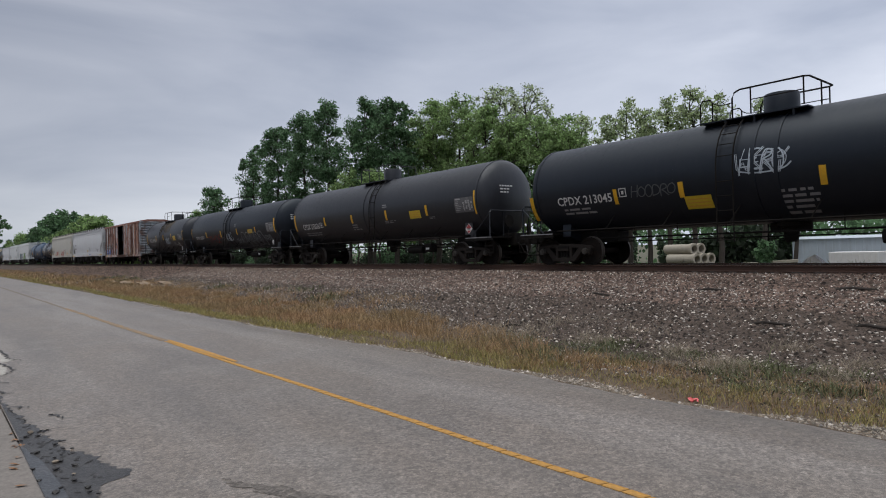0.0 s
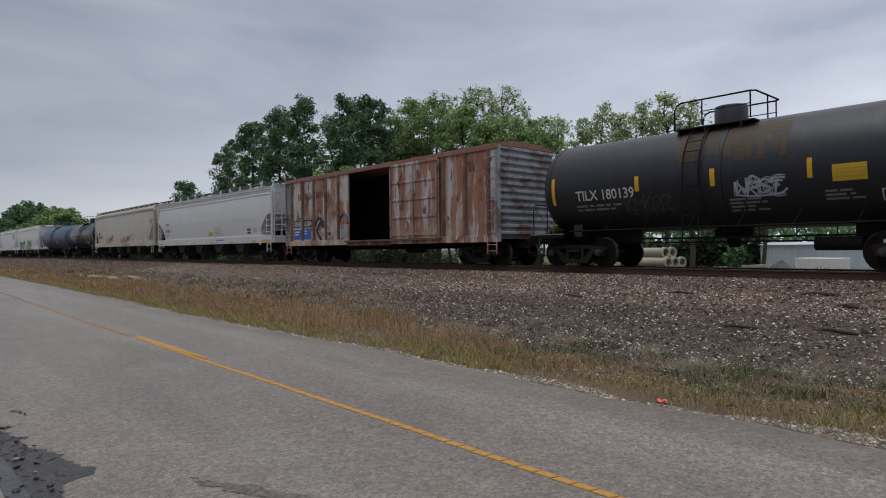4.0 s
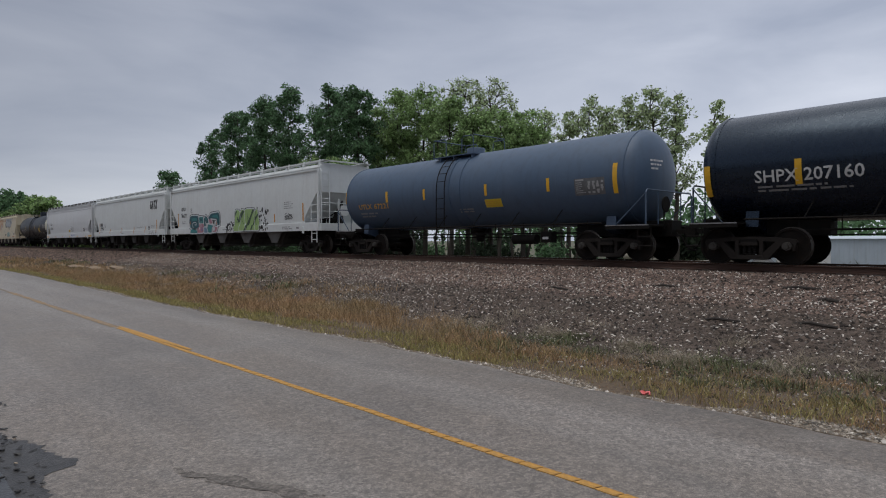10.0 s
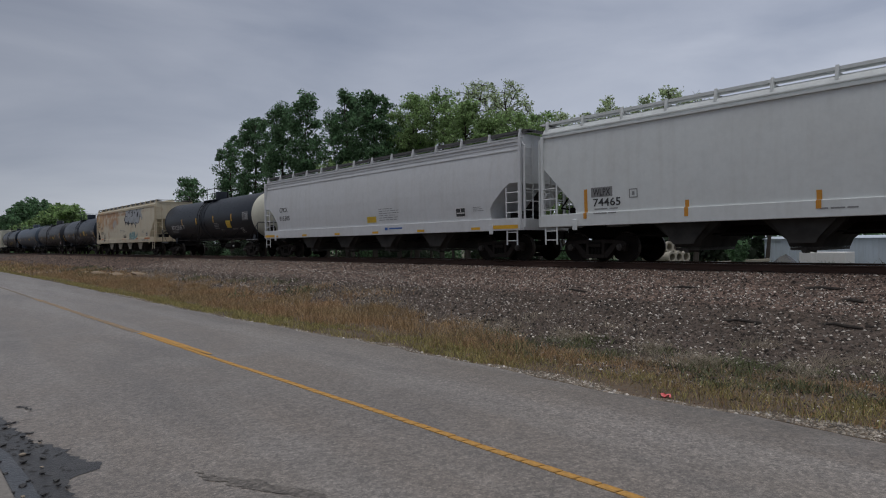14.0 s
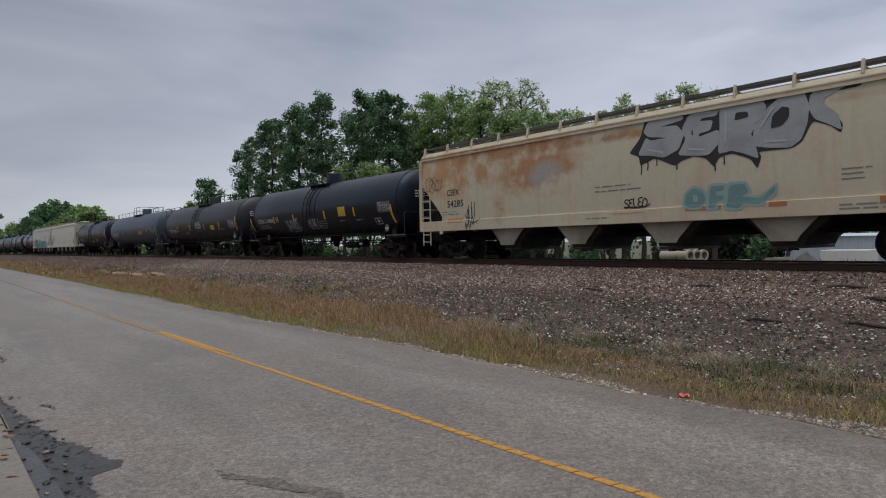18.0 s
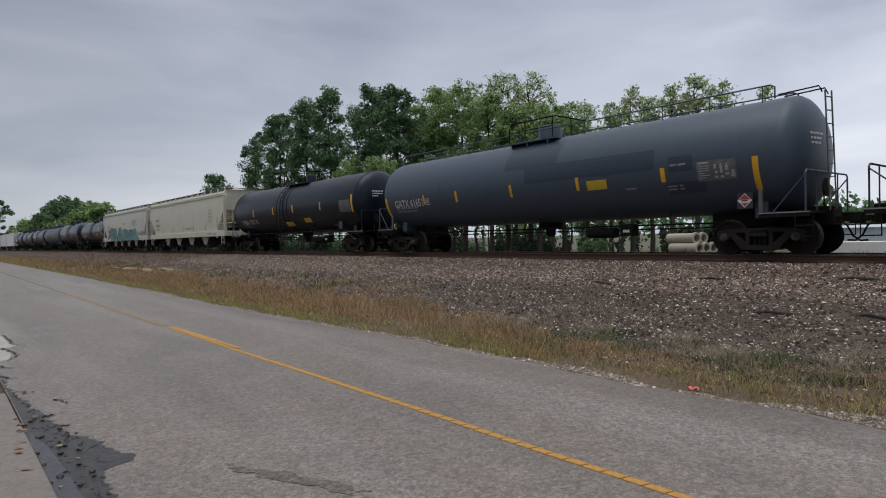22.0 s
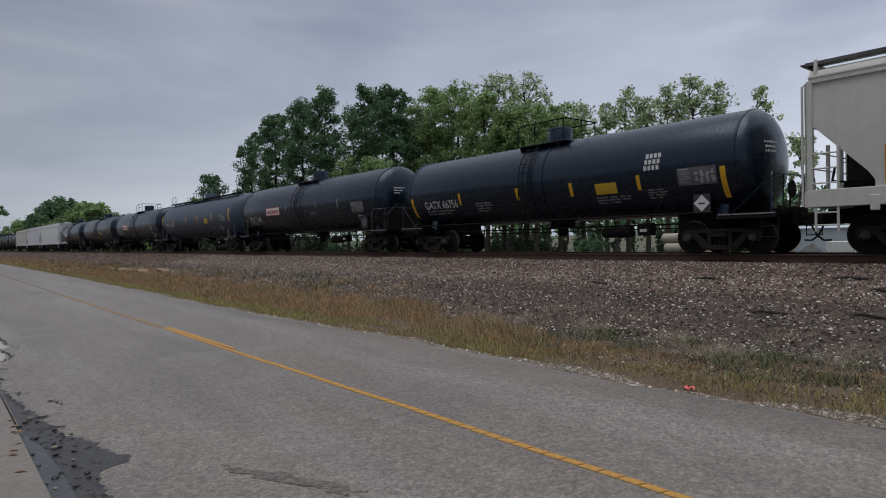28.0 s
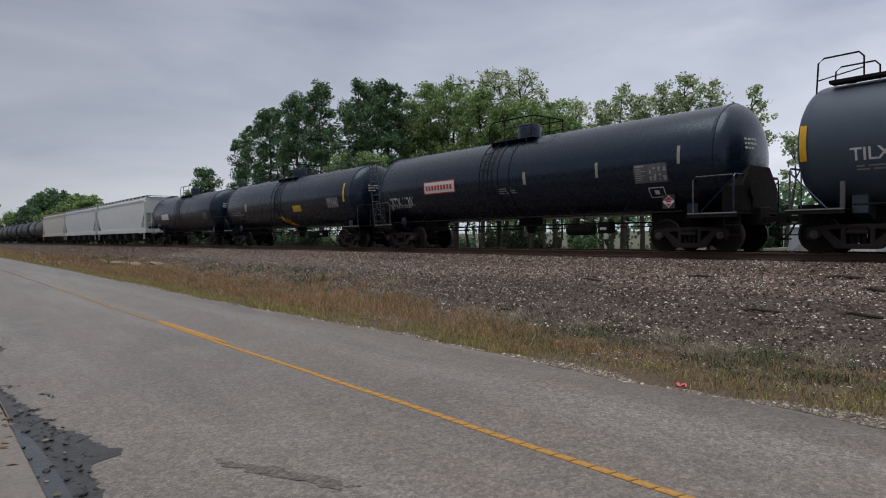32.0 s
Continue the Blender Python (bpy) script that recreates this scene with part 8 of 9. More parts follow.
def sea_piece(s):
    """Turquoise letters along the lower side: black outline, yellow green rim, and a solid smear at the front end."""
    first = ([(-6.64, 1.92), (-6.16, 2.28), (-5.52, 2.5), (-4.94, 2.48), (-4.52, 2.3), (-4.38, 1.88), (-4.68, 1.94), (-4.8, 1.88), (-4.46, 1.44), (-4.3, 1.16), (-5.4, 1.18), (-5.44, 1.58), (-5.4, 1.92), (-5.7, 1.84), (-6.06, 1.5)], [(-4.34, 2.4), (-3.64, 2.4), (-3.6, 1.88), (-3.74, 1.6), (-3.46, 1.36), (-3.32, 1.12), (-3.94, 1.12), (-3.96, 1.48), (-4.26, 1.64), (-4.32, 1.94)],
             [(-3.56, 1.8), (-3.36, 2.28), (-3.08, 2.54), (-2.98, 2.16), (-3.08, 1.82), (-2.88, 1.88), (-2.5, 1.44), (-2.44, 1.08), (-2.84, 1.32), (-3.08, 1.54), (-3.36, 1.52)], [(-2.2, 1.24), (-2.28, 1.84), (-1.8, 2.32), (-1.18, 2.48), (-0.58, 2.16), (-0.4, 1.76), (-0.04, 1.56), (-0.16, 1.12), (-1.26, 1.12)])
    second = ([(0.04, 1.16), (0.36, 1.74), (-0.08, 2.16), (0.78, 2.28), (2.04, 2.12), (2.2, 1.68), (1.82, 1.32), (2.0, 1.12)], [(2.2, 1.12), (2.28, 1.94), (2.72, 2.14), (3.56, 2.14), (3.46, 1.8), (3.84, 1.52), (3.68, 1.12)])
    for poly in first:
        sheet(s, poly, "black", 0.010, 0.13, "black outline of a turquoise piece")
    for poly in first:
        sheet(s, poly, "fadedsea", 0.015, 0.03, "pale rim of a turquoise letter")
        sheet(s, poly, "sea", 0.020, -0.03, "turquoise letter")
    for poly in second:
        sheet(s, poly, "black", 0.010, 0.09, "black outline of a turquoise piece")
        sheet(s, poly, "sea", 0.018, label="turquoise letter")
    sheet(s, [(3.5, 1.12), (3.72, 1.78), (3.56, 2.28), (4.2, 2.2), (4.84, 2.32), (5.44, 2.28), (5.56, 1.88), (6.52, 1.48), (6.52, 1.12)], "sea", 0.012, label="solid turquoise smear")
    sheet(s, [(5.56, 1.88), (6.0, 2.0), (6.4, 1.88), (6.46, 1.5), (5.96, 1.48)], "lime", 0.016, label="yellow green patch")
    s.ribbon([soft(st) for st in ([(-4.6, 2.1), (-5.2, 2.25), (-5.9, 2.1)], [(-1.7, 1.3), (-1.5, 1.9), (-1.1, 1.95), (-0.9, 1.4)], [(0.9, 1.4), (0.8, 1.9), (1.5, 1.9), (1.5, 1.5), (1.0, 1.4)], [(3.3, 1.9), (2.7, 1.85), (2.6, 1.45), (3.2, 1.35)], [(3.9, 2.2), (4.3, 1.7)], [(6.5, 1.9), (6.7, 1.6), (6.95, 1.76)])], 0.06, SPRAY["black"], label="black line in turquoise letters", proud=0.028)
    s.ribbon([[(4.6, 2.1), (4.7, 1.7)], [(5.0, 2.15), (5.1, 1.8)], [(2.4, 2.0), (2.9, 2.05)], [(-6.0, 2.2), (-5.6, 2.36)]], 0.05, SPRAY["white"], label="white highlight", proud=0.028)


def wording(s, kind, body, x0, x1, z, high):
    """Readable lettering, scaled to the width and height it has on the car."""
    pts, faces = letters(body, 1.0)
    wid, top = max(p[0] for p in pts), max(p[1] for p in pts)
    low = min(p[0] for p in pts)
    mat = {"L": LETTER_Y, "v": OLDLETTER}.get(kind, LETTER_W if s.car.name.startswith("tank") or kind == "t" else LETTER_K)
    proud = 0.009
    if kind == "t":
        s.rects("number_board", [(x0 - 0.08, x1 + 0.08, z - 0.06, z + high + 0.06)], LETTER_K, "black number board", 0.006)
        proud = 0.011
    flat = [(x0 + (p[0] - low) * (x1 - x0) / (wid - low), z + p[1] * high / top) for p in pts]
    owner = list(range(len(flat)))         # faces that share corners make one letter

    def find(i):
        while owner[i] != i:
            owner[i] = owner[owner[i]]
            i = owner[i]
        return i
    for f in faces:
        for v in f[1:]:
            owner[find(v)] = find(f[0])
    glyphs = {}
    for f in faces:
        glyphs.setdefault(find(f[0]), []).append(f)
    for own in glyphs.values():
        used = sorted({v for f in own for v in f})
        at = {v: n for n, v in enumerate(used)}
        s.lay("letter", [flat[v] for v in used], [[at[v] for v in f] for f in own], mat, "", proud)


def sign(s, kind, x, z, r):
    if kind == "Y":
        s.lay("inspection_dot", [(x + r * math.cos(t), z + r * math.sin(t)) for t in [i * 6.2832 / 16 for i in range(16)]], [tuple(range(16))], YELLOW, "round yellow sticker", 0.012)
        return
    top = z + r * 1.15 if s.car.name.startswith("tank") else z     # the holder is flat and stands off the curved tank
    quad = lambda a, b, c, e: [(x + a * r, z + c * r), (x + b * r, z + c * r), (x + b * r, z + e * r), (x + a * r, z + e * r)]
    one = [(0, 1, 2, 3)]
    s.lay("placard_board", quad(-1.05, 1.05, -1.1, 1.1), one, LETTER_K, "", 0.012, flat=top)
    s.lay("placard", [(x - r, z), (x, z - r), (x + r, z), (x, z + r)], one, {"N": PANEL}.get(kind, SIGN_W), "diamond placard", 0.020, flat=top)
    if kind == "R":
        s.lay("placard_field", [(x - r * .82, z + .02), (x, z + .85 * r), (x + r * .82, z + .02)], [(0, 2, 1)], SIGN_R, "red upper field", 0.024, flat=top)
        s.lay("placard_field", [(x - r * .5, z - r * .35), (x, z - .85 * r), (x + r * .5, z - r * .35)], [(0, 1, 2)], SIGN_R, "red lower field", 0.024, flat=top)
    s.lay("placard_print", quad(-.4, .4, -.12, .06), one, LETTER_K, "", 0.028, flat=top)


def mark(s, kind, x0, x1, z0, z1, a="", n=2):
    tank = s.car.name.startswith("tank")
    seed = int(abs(x0 * 37 + z0 * 91))
    ink = LETTER_W if tank else LETTER_G
    if isinstance(a, int):
        n = a
    if kind in "SE":
        w = min(max(x1, x0 + 0.09), x0 + (0.15 if tank else 0.115))
        step = next((z for z in np.arange(z0, z1, 0.005) if abs(s.depth(z) - s.depth(z + 0.005)) > 0.01), None)    # where the wall meets the sill
        for za, zb in ((z0, z1),) if step is None else ((z0, step - 0.002), (step + 0.008, z1)):
            s.rects("reflector_stripe", [(x0, w, za, zb)], YELLOW if tank else ORANGE, "upright yellow reflector" if tank else "upright orange reflector")
    elif kind == "s":
        s.rects("reflector_stripe", [(x0, max(x1, x0 + 0.08), z0, z1)], FADED, "faded pale reflector")
    elif kind == "p":
        gap = (z1 - z0) / n
        s.lines(x0, z1, x1 - x0, n, LETTER_G if tank else LETTER_S, gap, gap * (0.5 if tank else 0.26), seed)
    elif kind == "P":
        lift = 0.032 if tank and x0 < 0.3 and x1 > -0.4 else 0.0          # over the jacket bands
        s.rects("notice_panel", [(x0, x1, z0, z1)], NOTICE, "yellow notice panel", 0.009 + lift)
        h = (z1 - z0) / 6
        s.rects("panel_print", [(x0 + .06, x1 - .06, z0 + h * (1.1 + 1.5 * k), z0 + h * (1.6 + 1.5 * k)) for k in range(3)], LETTER_Y, "", 0.010 + lift)
    elif kind == "O":
        t = 0.028
        s.rects("outline_box", [(x0, x1, z0, z0 + t), (x0, x1, z1 - t, z1), (x0, x0 + t, z0 + t, z1 - t), (x1 - t, x1, z0 + t, z1 - t)], ink)
        s.rects("box_print", [(x0 + (x1 - x0) * .35, x0 + (x1 - x0) * .65, z0 + (z1 - z0) * .3, z0 + (z1 - z0) * .7)], ink)
    elif kind == "G":
        s.rects("data_panel", [(x0, x1, z0, z1)], PANEL, "grey test data panel")
        g = random.Random(seed)
        w, hh = x1 - x0, z1 - z0
        rows = [(x0 + .04 * w, x0 + .32 * w, z1 - .14 * hh, z1 - .05 * hh)]
        for k in range(6):                 # entries at the start of each line, then uneven columns of dates
            zz = z1 - hh * (0.25 + 0.70 * k / 6)
            rows.append((x0 + .05 * w, x0 + g.uniform(.2, .38) * w, zz - .012, zz + .008))
            for c in (.46, .60, .74, .88):
                if g.random() < .78:
                    rows.append((x0 + (c + g.uniform(-.02, .02)) * w, x0 + (c + g.uniform(.05, .09)) * w, zz - .032, zz + .026))
        s.rects("panel_print", rows, PRINT, "", 0.010)
    elif kind == "H":
        s.rects("data_panel", [(x0, x1, z0, z1)], SIGN_W if x0 < 0 else PANEL, "pale data panel")
    elif kind == "K":
        s.rects("load_board", [(x0, x1, z0, z1)], LETTER_K, "black load board with a white border")
        t, xm, zm = 0.025, (x0 + x1) / 2, z0 + (z1 - z0) * .42
        s.rects("board_line", [(x0 + t, x1 - t, zm - .02, zm + .02), (xm - .02, xm + .02, zm + .03, z1 - t), (x0, x1, z0 - t, z0), (x0, x1, z1, z1 + t)], SIGN_W, "", 0.010)
    elif kind == "o":
        s.rects("primer_patch", [(x0, x1, z0 - 0.03, z1)], SPRAY["rust"], "orange primer patch", 0.0075)
    elif kind == "q":
        s.lines(x0, z1, x1 - x0, 2, SPRAY["red"], 0.09, 0.035, seed)
    elif kind == "g":
        s.rects("notice_panel", [(x0 + .9, x0 + 1.6, z0, z1)], YELLOW, "slanting yellow patch", slant=-1.6)
    elif kind == "b":
        s.rects("block_print", [(x0 + .13 * k + r * .03, x0 + .13 * k + .09 + r * .03, z0 + .17 * r, z0 + .17 * r + .13) for r in range(3) for k in range(int((x1 - x0) / .13))], LETTER_W)
    elif kind == "J":
        s.rects("sign_board", [(x0, x1, z0, z1)], SIGN_W, "white sign board with a red border", 0.010)
        t = 0.04
        s.rects("sign_border", [(x0, x1, z0, z0 + t), (x0, x1, z1 - t, z1), (x0, x0 + t, z0 + t, z1 - t), (x1 - t, x1, z0 + t, z1 - t)], SIGN_R, "", 0.014)
        w = (x1 - x0 - .24) / 9
        s.rects("sign_print", [(x0 + .12 + w * k, x0 + .12 + w * (k + .7), z0 + (z1 - z0) * .28, z0 + (z1 - z0) * .66) for k in range(9)], SIGN_R, "red block print", 0.014)
    elif kind == "u":
        s.rects("blue_panel", [(x0, x1, z0, z1)], SIGN_B, "blue painted panel")
        s.lines(x0 + .1, z1 - .08, (x1 - x0) * .6, 2, SIGN_W, 0.14, 0.06, seed, 0.010)
    elif kind == "Z":
        s.rects("sill_panel", [(x0, x1, z0, z1)], YELLOW, "yellow sill panel", 0.045)
    elif kind == "X":
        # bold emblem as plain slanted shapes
        w, hh = (x1 - x0) / 4, z1 - z0
        at = lambda k, a, b: (x0 + w * (k + a * .92 + .14 * b), z0 + hh * b)
        for k, shape in enumerate(([(.85, .8), (.3, .86), (.2, .5), (.3, .14), (.8, .14), (.8, .45), (.5, .45)], [(.05, 0), (.5, .9), (.62, .9), (.85, 0)], [(.0, .86), (.95, .86), (.5, .86), (.5, 0)], [(.1, 0), (.5, .5), (.9, 1)])):
            s.ribbon([[at(k, a, b) for a, b in shape]], 0.14, LETTER_K, "emblem", "bold black emblem shape")
        s.ribbon([[at(1, .25, .3), at(1, .75, .3)]], 0.12, LETTER_K, "emblem", "bold black emblem shape", 0.011)
        s.ribbon([[at(3, .1, 1), at(3, .9, 0)]], 0.14, LETTER_K, "emblem", "bold black emblem shape", 0.011)
    elif kind in "ck":
        s.ribbon(scribble(x0, x1, z0, z1, n, seed), 0.022 if kind == "c" else 0.03, SPRAY[a], label=a + " spray tag")
    elif kind == "B":
        g = random.Random(seed)
        w = (x1 - x0) / 5
        rings = []
        for k in range(5):
            o = ball(x0 + w * (k + .5), (z0 + z1) / 2 + g.uniform(-.03, .03), w * 1.25, (z1 - z0) * g.uniform(.92, 1.05), seed + k, 22, 0.07)
            rings.append(o + o[:2])
        inner = [st for letter in spell("URDAD", x0 + .1, x1 - .1, z0 + .26, z1 - .2, g, 0.05, 0.5) for st in letter]
        s.ribbon(rings, 0.05, SPRAY["pale"], label="pale outlined bubble letters")
        s.ribbon(inner, 0.04, SPRAY["pale"], label="pale outlined bubble letters")
    elif kind == "d":
        g = random.Random(seed)
        for _ in range(44):
            q = g.uniform(.03, .17)
            s.blob(ball(g.uniform(x0, x1), g.uniform(z0, z1), q, q * g.uniform(.6, 1.6), g.random(), 8, .3), SPRAY["black"], label="black paint splatter", proud=0.0078)


def sill_marks():
    """Yellow reflectors and small plates along the side sills of the hoppers."""
    for s, step in ((s_f, 3.1), (s_l, 3.1)):
        q = s.sill
        x = -s.L + 1.2
        while x < s.L - 2.2:
            q.rects("sill_reflector", [(x, x + 0.45, 1.12, 1.21)], YELLOW, "yellow sill reflector")
            x += step
        q.rects("end_reflector", [(s.L - 1.25, s.L - 0.1, 1.12, 1.25)], YELLOW, "yellow end reflector")
        q.rects("end_reflector", [(-s.L + 0.1, -s.L + 1.25, 1.12, 1.25)], YELLOW, "yellow end reflector")
        q.rects("sill_emblem", [(1.9, 2.1, 1.25, 1.36), (2.2, 3.1, 1.28, 1.34)], SIGN_B, "small blue emblem")
    for s in (s_g, s_j, s_k, s_n, s_s, s_t):
        q = s.sill
        q.lines(s.L - 3.4, 1.36, 1.2, 2, LETTER_G, 0.09, 0.035, 5)
        q.lines(-1.0, 1.34, 0.9, 1, LETTER_G, 0.09, 0.035, 6)
        q.rects("sill_plate", [(s.L - 2.0, s.L - 1.75, 1.24, 1.33)], LETTER_G)


def residue():
    """Brown product runs down from the domes of two tank cars."""
    mat = material("brown dried residue", (0.055, 0.035, 0.012), 0.6, spots=(0.02, 0.016, 0.01), spot_scale=3.0, bump=0.004)
    rust = material("dull rust film", (0.03, 0.019, 0.014), 0.65, spots=(0.012, 0.01, 0.01), spot_scale=2.0, bump=0.003)
    for s, m, x0, x1, low in ((s_d, mat, -1.0, 1.7, 2.75), (s_h, rust, -0.6, 2.6, 3.0)):
        g = random.Random(9)
        x = x0
        while x < x1:
            w = g.uniform(.05, .16)
            s.rects("residue_run", [(x, x + w, low + g.uniform(0, .7), s.zc + s.r - 0.06)], m, "dried run of residue", 0.005)
            x += w + g.uniform(-.01, .05)




# ---------------------------------------------------------------- lettering, stripes, placards and graffiti
def mark_cars():
    s = s_a
    mark(s, 'E', -7.82, -7.60, 1.54, 2.32)
    wording(s, 'T', 'CPDX 213045', -6.64, -4.54, 1.96, 0.26)
    mark(s, 'p', -6.45, -4.89, 1.60, 1.84, 2)
    mark(s, 'S', -4.47, -4.34, 1.86, 2.31)
    mark(s, 'O', -4.27, -4.02, 2.06, 2.32)
    tag_word(s, 'HOODRO', -3.86, -2.44, 2.0, 2.33, 'grey', 0.03, 5, flick=False)
    mark(s, 'S', -2.36, -2.21, 1.89, 2.32)
    mark(s, 'P', -2.24, -1.48, 1.56, 1.91)
    tag_word(s, 'HERO', -0.66, 0.42, 2.36, 2.84, 'white', 0.036, 4, 0.18)
    hollow_word(s, 'WKRY', -0.72, 0.5, 2.34, 2.86, 'white', 63, 0.02, 0.02)
    mark(s, 'S', 1.17, 1.33, 1.90, 2.35)
    mark(s, 'p', 0.23, 1.15, 1.21, 1.88, 5)
    s = s_b
    mark(s, 'E', -7.51, -7.32, 1.89, 2.77)
    wording(s, 'T', 'CPDX 212026', -6.58, -4.78, 1.94, 0.28)
    mark(s, 'O', -4.70, -4.39, 1.97, 2.23)
    mark(s, 'p', -6.50, -4.73, 1.54, 1.75, 2)
    mark(s, 'S', -4.18, -4.01, 2.05, 2.48)
    mark(s, 'S', -1.50, -1.34, 2.04, 2.45)
    mark(s, 'p', -1.53, -0.73, 1.66, 1.98, 3)
    mark(s, 'S', 1.45, 1.59, 2.04, 2.48)
    mark(s, 'p', 1.32, 2.21, 1.87, 2.01, 2)
    mark(s, 'p', 1.28, 1.66, 2.57, 2.74, 2)
    mark(s, 'P', 3.28, 4.05, 2.00, 2.33)
    mark(s, 'S', 4.40, 4.54, 2.07, 2.50)
    mark(s, 'p', 4.60, 5.04, 1.90, 2.01, 2)
    mark(s, 'G', 6.30, 7.37, 2.06, 2.63)
    mark(s, 'E', 7.40, 7.59, 1.95, 2.85)
    sign(s, 'R', 6.79, 1.42, 0.21)
    s = s_c
    mark(s, 'E', -7.66, -7.44, 1.97, 2.81)
    wording(s, 'T', 'CPDX 212039', -6.81, -5.03, 1.94, 0.22)
    mark(s, 'S', -4.52, -4.34, 2.00, 2.42)
    mark(s, 'S', -1.60, -1.45, 1.96, 2.42)
    tag_word(s, 'THOP', -4.2, -1.65, 1.6, 2.14, 'dim', 0.07, 7, flick=False)
    tag_word(s, 'AWST', -0.60, 0.36, 1.70, 2.10, 'white', 0.045, 8)
    hollow_word(s, 'WKYS', -0.66, 0.42, 1.66, 2.18, 'white', 61, 0.022, 0.022)
    mark(s, 'p', -1.52, -0.89, 1.71, 1.93, 3)
    tag_word(s, 'SERUN', 0.95, 2.0, 1.48, 1.76, 'pale', 0.035, 9, flick=False)
    mark(s, 'S', 1.39, 1.54, 2.01, 2.43)
    mark(s, 'p', 1.14, 1.53, 2.55, 2.75, 2)
    mark(s, 'B', 2.02, 5.36, 1.26, 2.14)
    tag_word(s, 'HOODRO', 5.40, 6.48, 1.56, 1.84, 'pale', 0.035, 6, flick=False)
    mark(s, 'P', 3.29, 4.05, 2.05, 2.30)
    mark(s, 'S', 4.42, 4.55, 2.06, 2.42)
    mark(s, 'G', 6.19, 7.26, 2.02, 2.59)
    mark(s, 'E', 7.29, 7.48, 1.97, 2.83)
    sign(s, 'W', 6.50, 1.41, 0.16)
    s = s_d
    mark(s, 'E', -5.15, -5.03, 1.98, 2.82)
    wording(s, 'T', 'TILX 180139', -4.24, -2.23, 2.06, 0.30)
    mark(s, 'p', -4.28, -2.40, 1.69, 1.92, 2)
    mark(s, 'S', -2.19, -2.06, 2.21, 2.64)
    mark(s, 'S', -0.02, 0.11, 2.18, 2.64)
    tag_word(s, 'WRST', 0.62, 1.7, 1.88, 2.24, 'white', 0.045, 10)
    hollow_word(s, 'NAKE', 0.6, 1.75, 1.84, 2.28, 'white', 62, 0.022, 0.022)
    mark(s, 'p', 0.41, 1.41, 1.47, 1.83, 4)
    mark(s, 'S', 2.27, 2.38, 2.19, 2.66)
    mark(s, 'P', 2.78, 3.46, 2.07, 2.45)
    mark(s, 'p', 2.60, 3.51, 1.62, 1.89, 3)
    mark(s, 'G', 4.16, 5.18, 2.03, 2.55)
    mark(s, 'E', 5.24, 5.43, 1.98, 2.86)
    mark(s, 'O', 3.69, 4.14, 1.59, 1.85)
    sign(s, 'W', 4.26, 1.37, 0.18)
    mark(s, 'c', -2.56, -1.17, 1.58, 2.14, 'grey', 2)
    s = s_f
    mark(s, 'p', 1.41, 2.78, 1.53, 2.17, 6)
    mark(s, 'P', 0.49, 1.14, 1.61, 1.87)
    mark(s, 'K', 6.38, 6.78, 1.62, 1.93)
    mark(s, 'p', 7.26, 7.72, 1.66, 1.91, 3)
    s = s_f
    wording(s, 'T', 'CPCX', -7.84, -6.99, 2.53, 0.17)
    wording(s, 'T', '815451', -7.83, -6.82, 2.03, 0.23)
    mark(s, 'p', -7.83, -6.95, 1.61, 1.84, 2)
    s = s_g
    wording(s, 'T', 'CBFX', -7.78, -6.99, 2.34, 0.23)
    wording(s, 'T', '490228', -7.80, -6.49, 1.93, 0.26)
    mark(s, 'S', -8.03, -7.89, 1.45, 2.33)
    sign(s, 'Y', -5.88, 1.59, 0.12)
    mark(s, 'p', -7.67, -6.89, 1.52, 1.71, 2)
    s = s_g
    mark(s, 'S', 7.48, 7.71, 1.38, 2.27)
    mark(s, 'S', 4.86, 5.00, 1.37, 1.81)
    sign(s, 'Y', 5.57, 1.56, 0.11)
    mark(s, 'p', 3.28, 4.26, 1.41, 2.26, 6)
    hollow_word(s, 'NUAWUTZ', -0.15, 2.75, 1.36, 1.92, 'red', 14, 0.045, 0.03)
    tag_word(s, 'AWNT', 1.5, 3.15, 1.62, 2.06, 'red', 0.035, 15, 0.16, flick=False)
    tag_word(s, 'IEPTRDEY', 0.33, 2.85, 1.17, 1.33, 'dim', 0.02, 19, 0.1, flick=False)
    for k, ch in enumerate('LOVE'):
        tag_word(s, ch, 8.36, 8.62, 3.40 - 0.31 * k, 3.64 - 0.31 * k, 'red', 0.03, 30 + k, 0.05, flick=False)
    tag_word(s, 'MOM', 8.0, 8.98, 2.98, 3.24, 'red', 0.03, 35, 0.05, flick=False)
    mark(s, 'p', 6.16, 6.68, 1.44, 1.69, 3)
    s = s_g
    hollow_word(s, 'CFSAYS', -4.93, -2.97, 1.41, 1.92, 'red', 16)
    tag_word(s, 'YMY', -3.65, -2.95, 1.72, 2.02, 'red', 0.045, 17, 0.12, flick=False)
    tag_word(s, 'PBYI', -3.05, -2.41, 1.86, 2.2, 'red', 0.03, 18, 0.1, flick=False)
    mark(s, 'S', -5.25, -5.14, 1.37, 1.82)
    mark(s, 'S', -2.72, -2.62, 1.42, 1.81)
    sign(s, 'Y', -2.09, 1.57, 0.12)
    mark(s, 'p', -1.8, -1.2, 1.5, 1.72, 3)
    s = s_h
    mark(s, 'E', -5.69, -5.51, 1.74, 2.52)
    wording(s, 'T', 'SHPX 207160', -4.46, -2.17, 2.02, 0.29)
    mark(s, 'p', -4.41, -2.32, 1.75, 1.93, 2)
    mark(s, 'S', -3.56, -3.37, 1.92, 2.52)
    mark(s, 'S', 0.01, 0.17, 2.03, 2.50)
    mark(s, 'S', 2.26, 2.39, 2.01, 2.50)
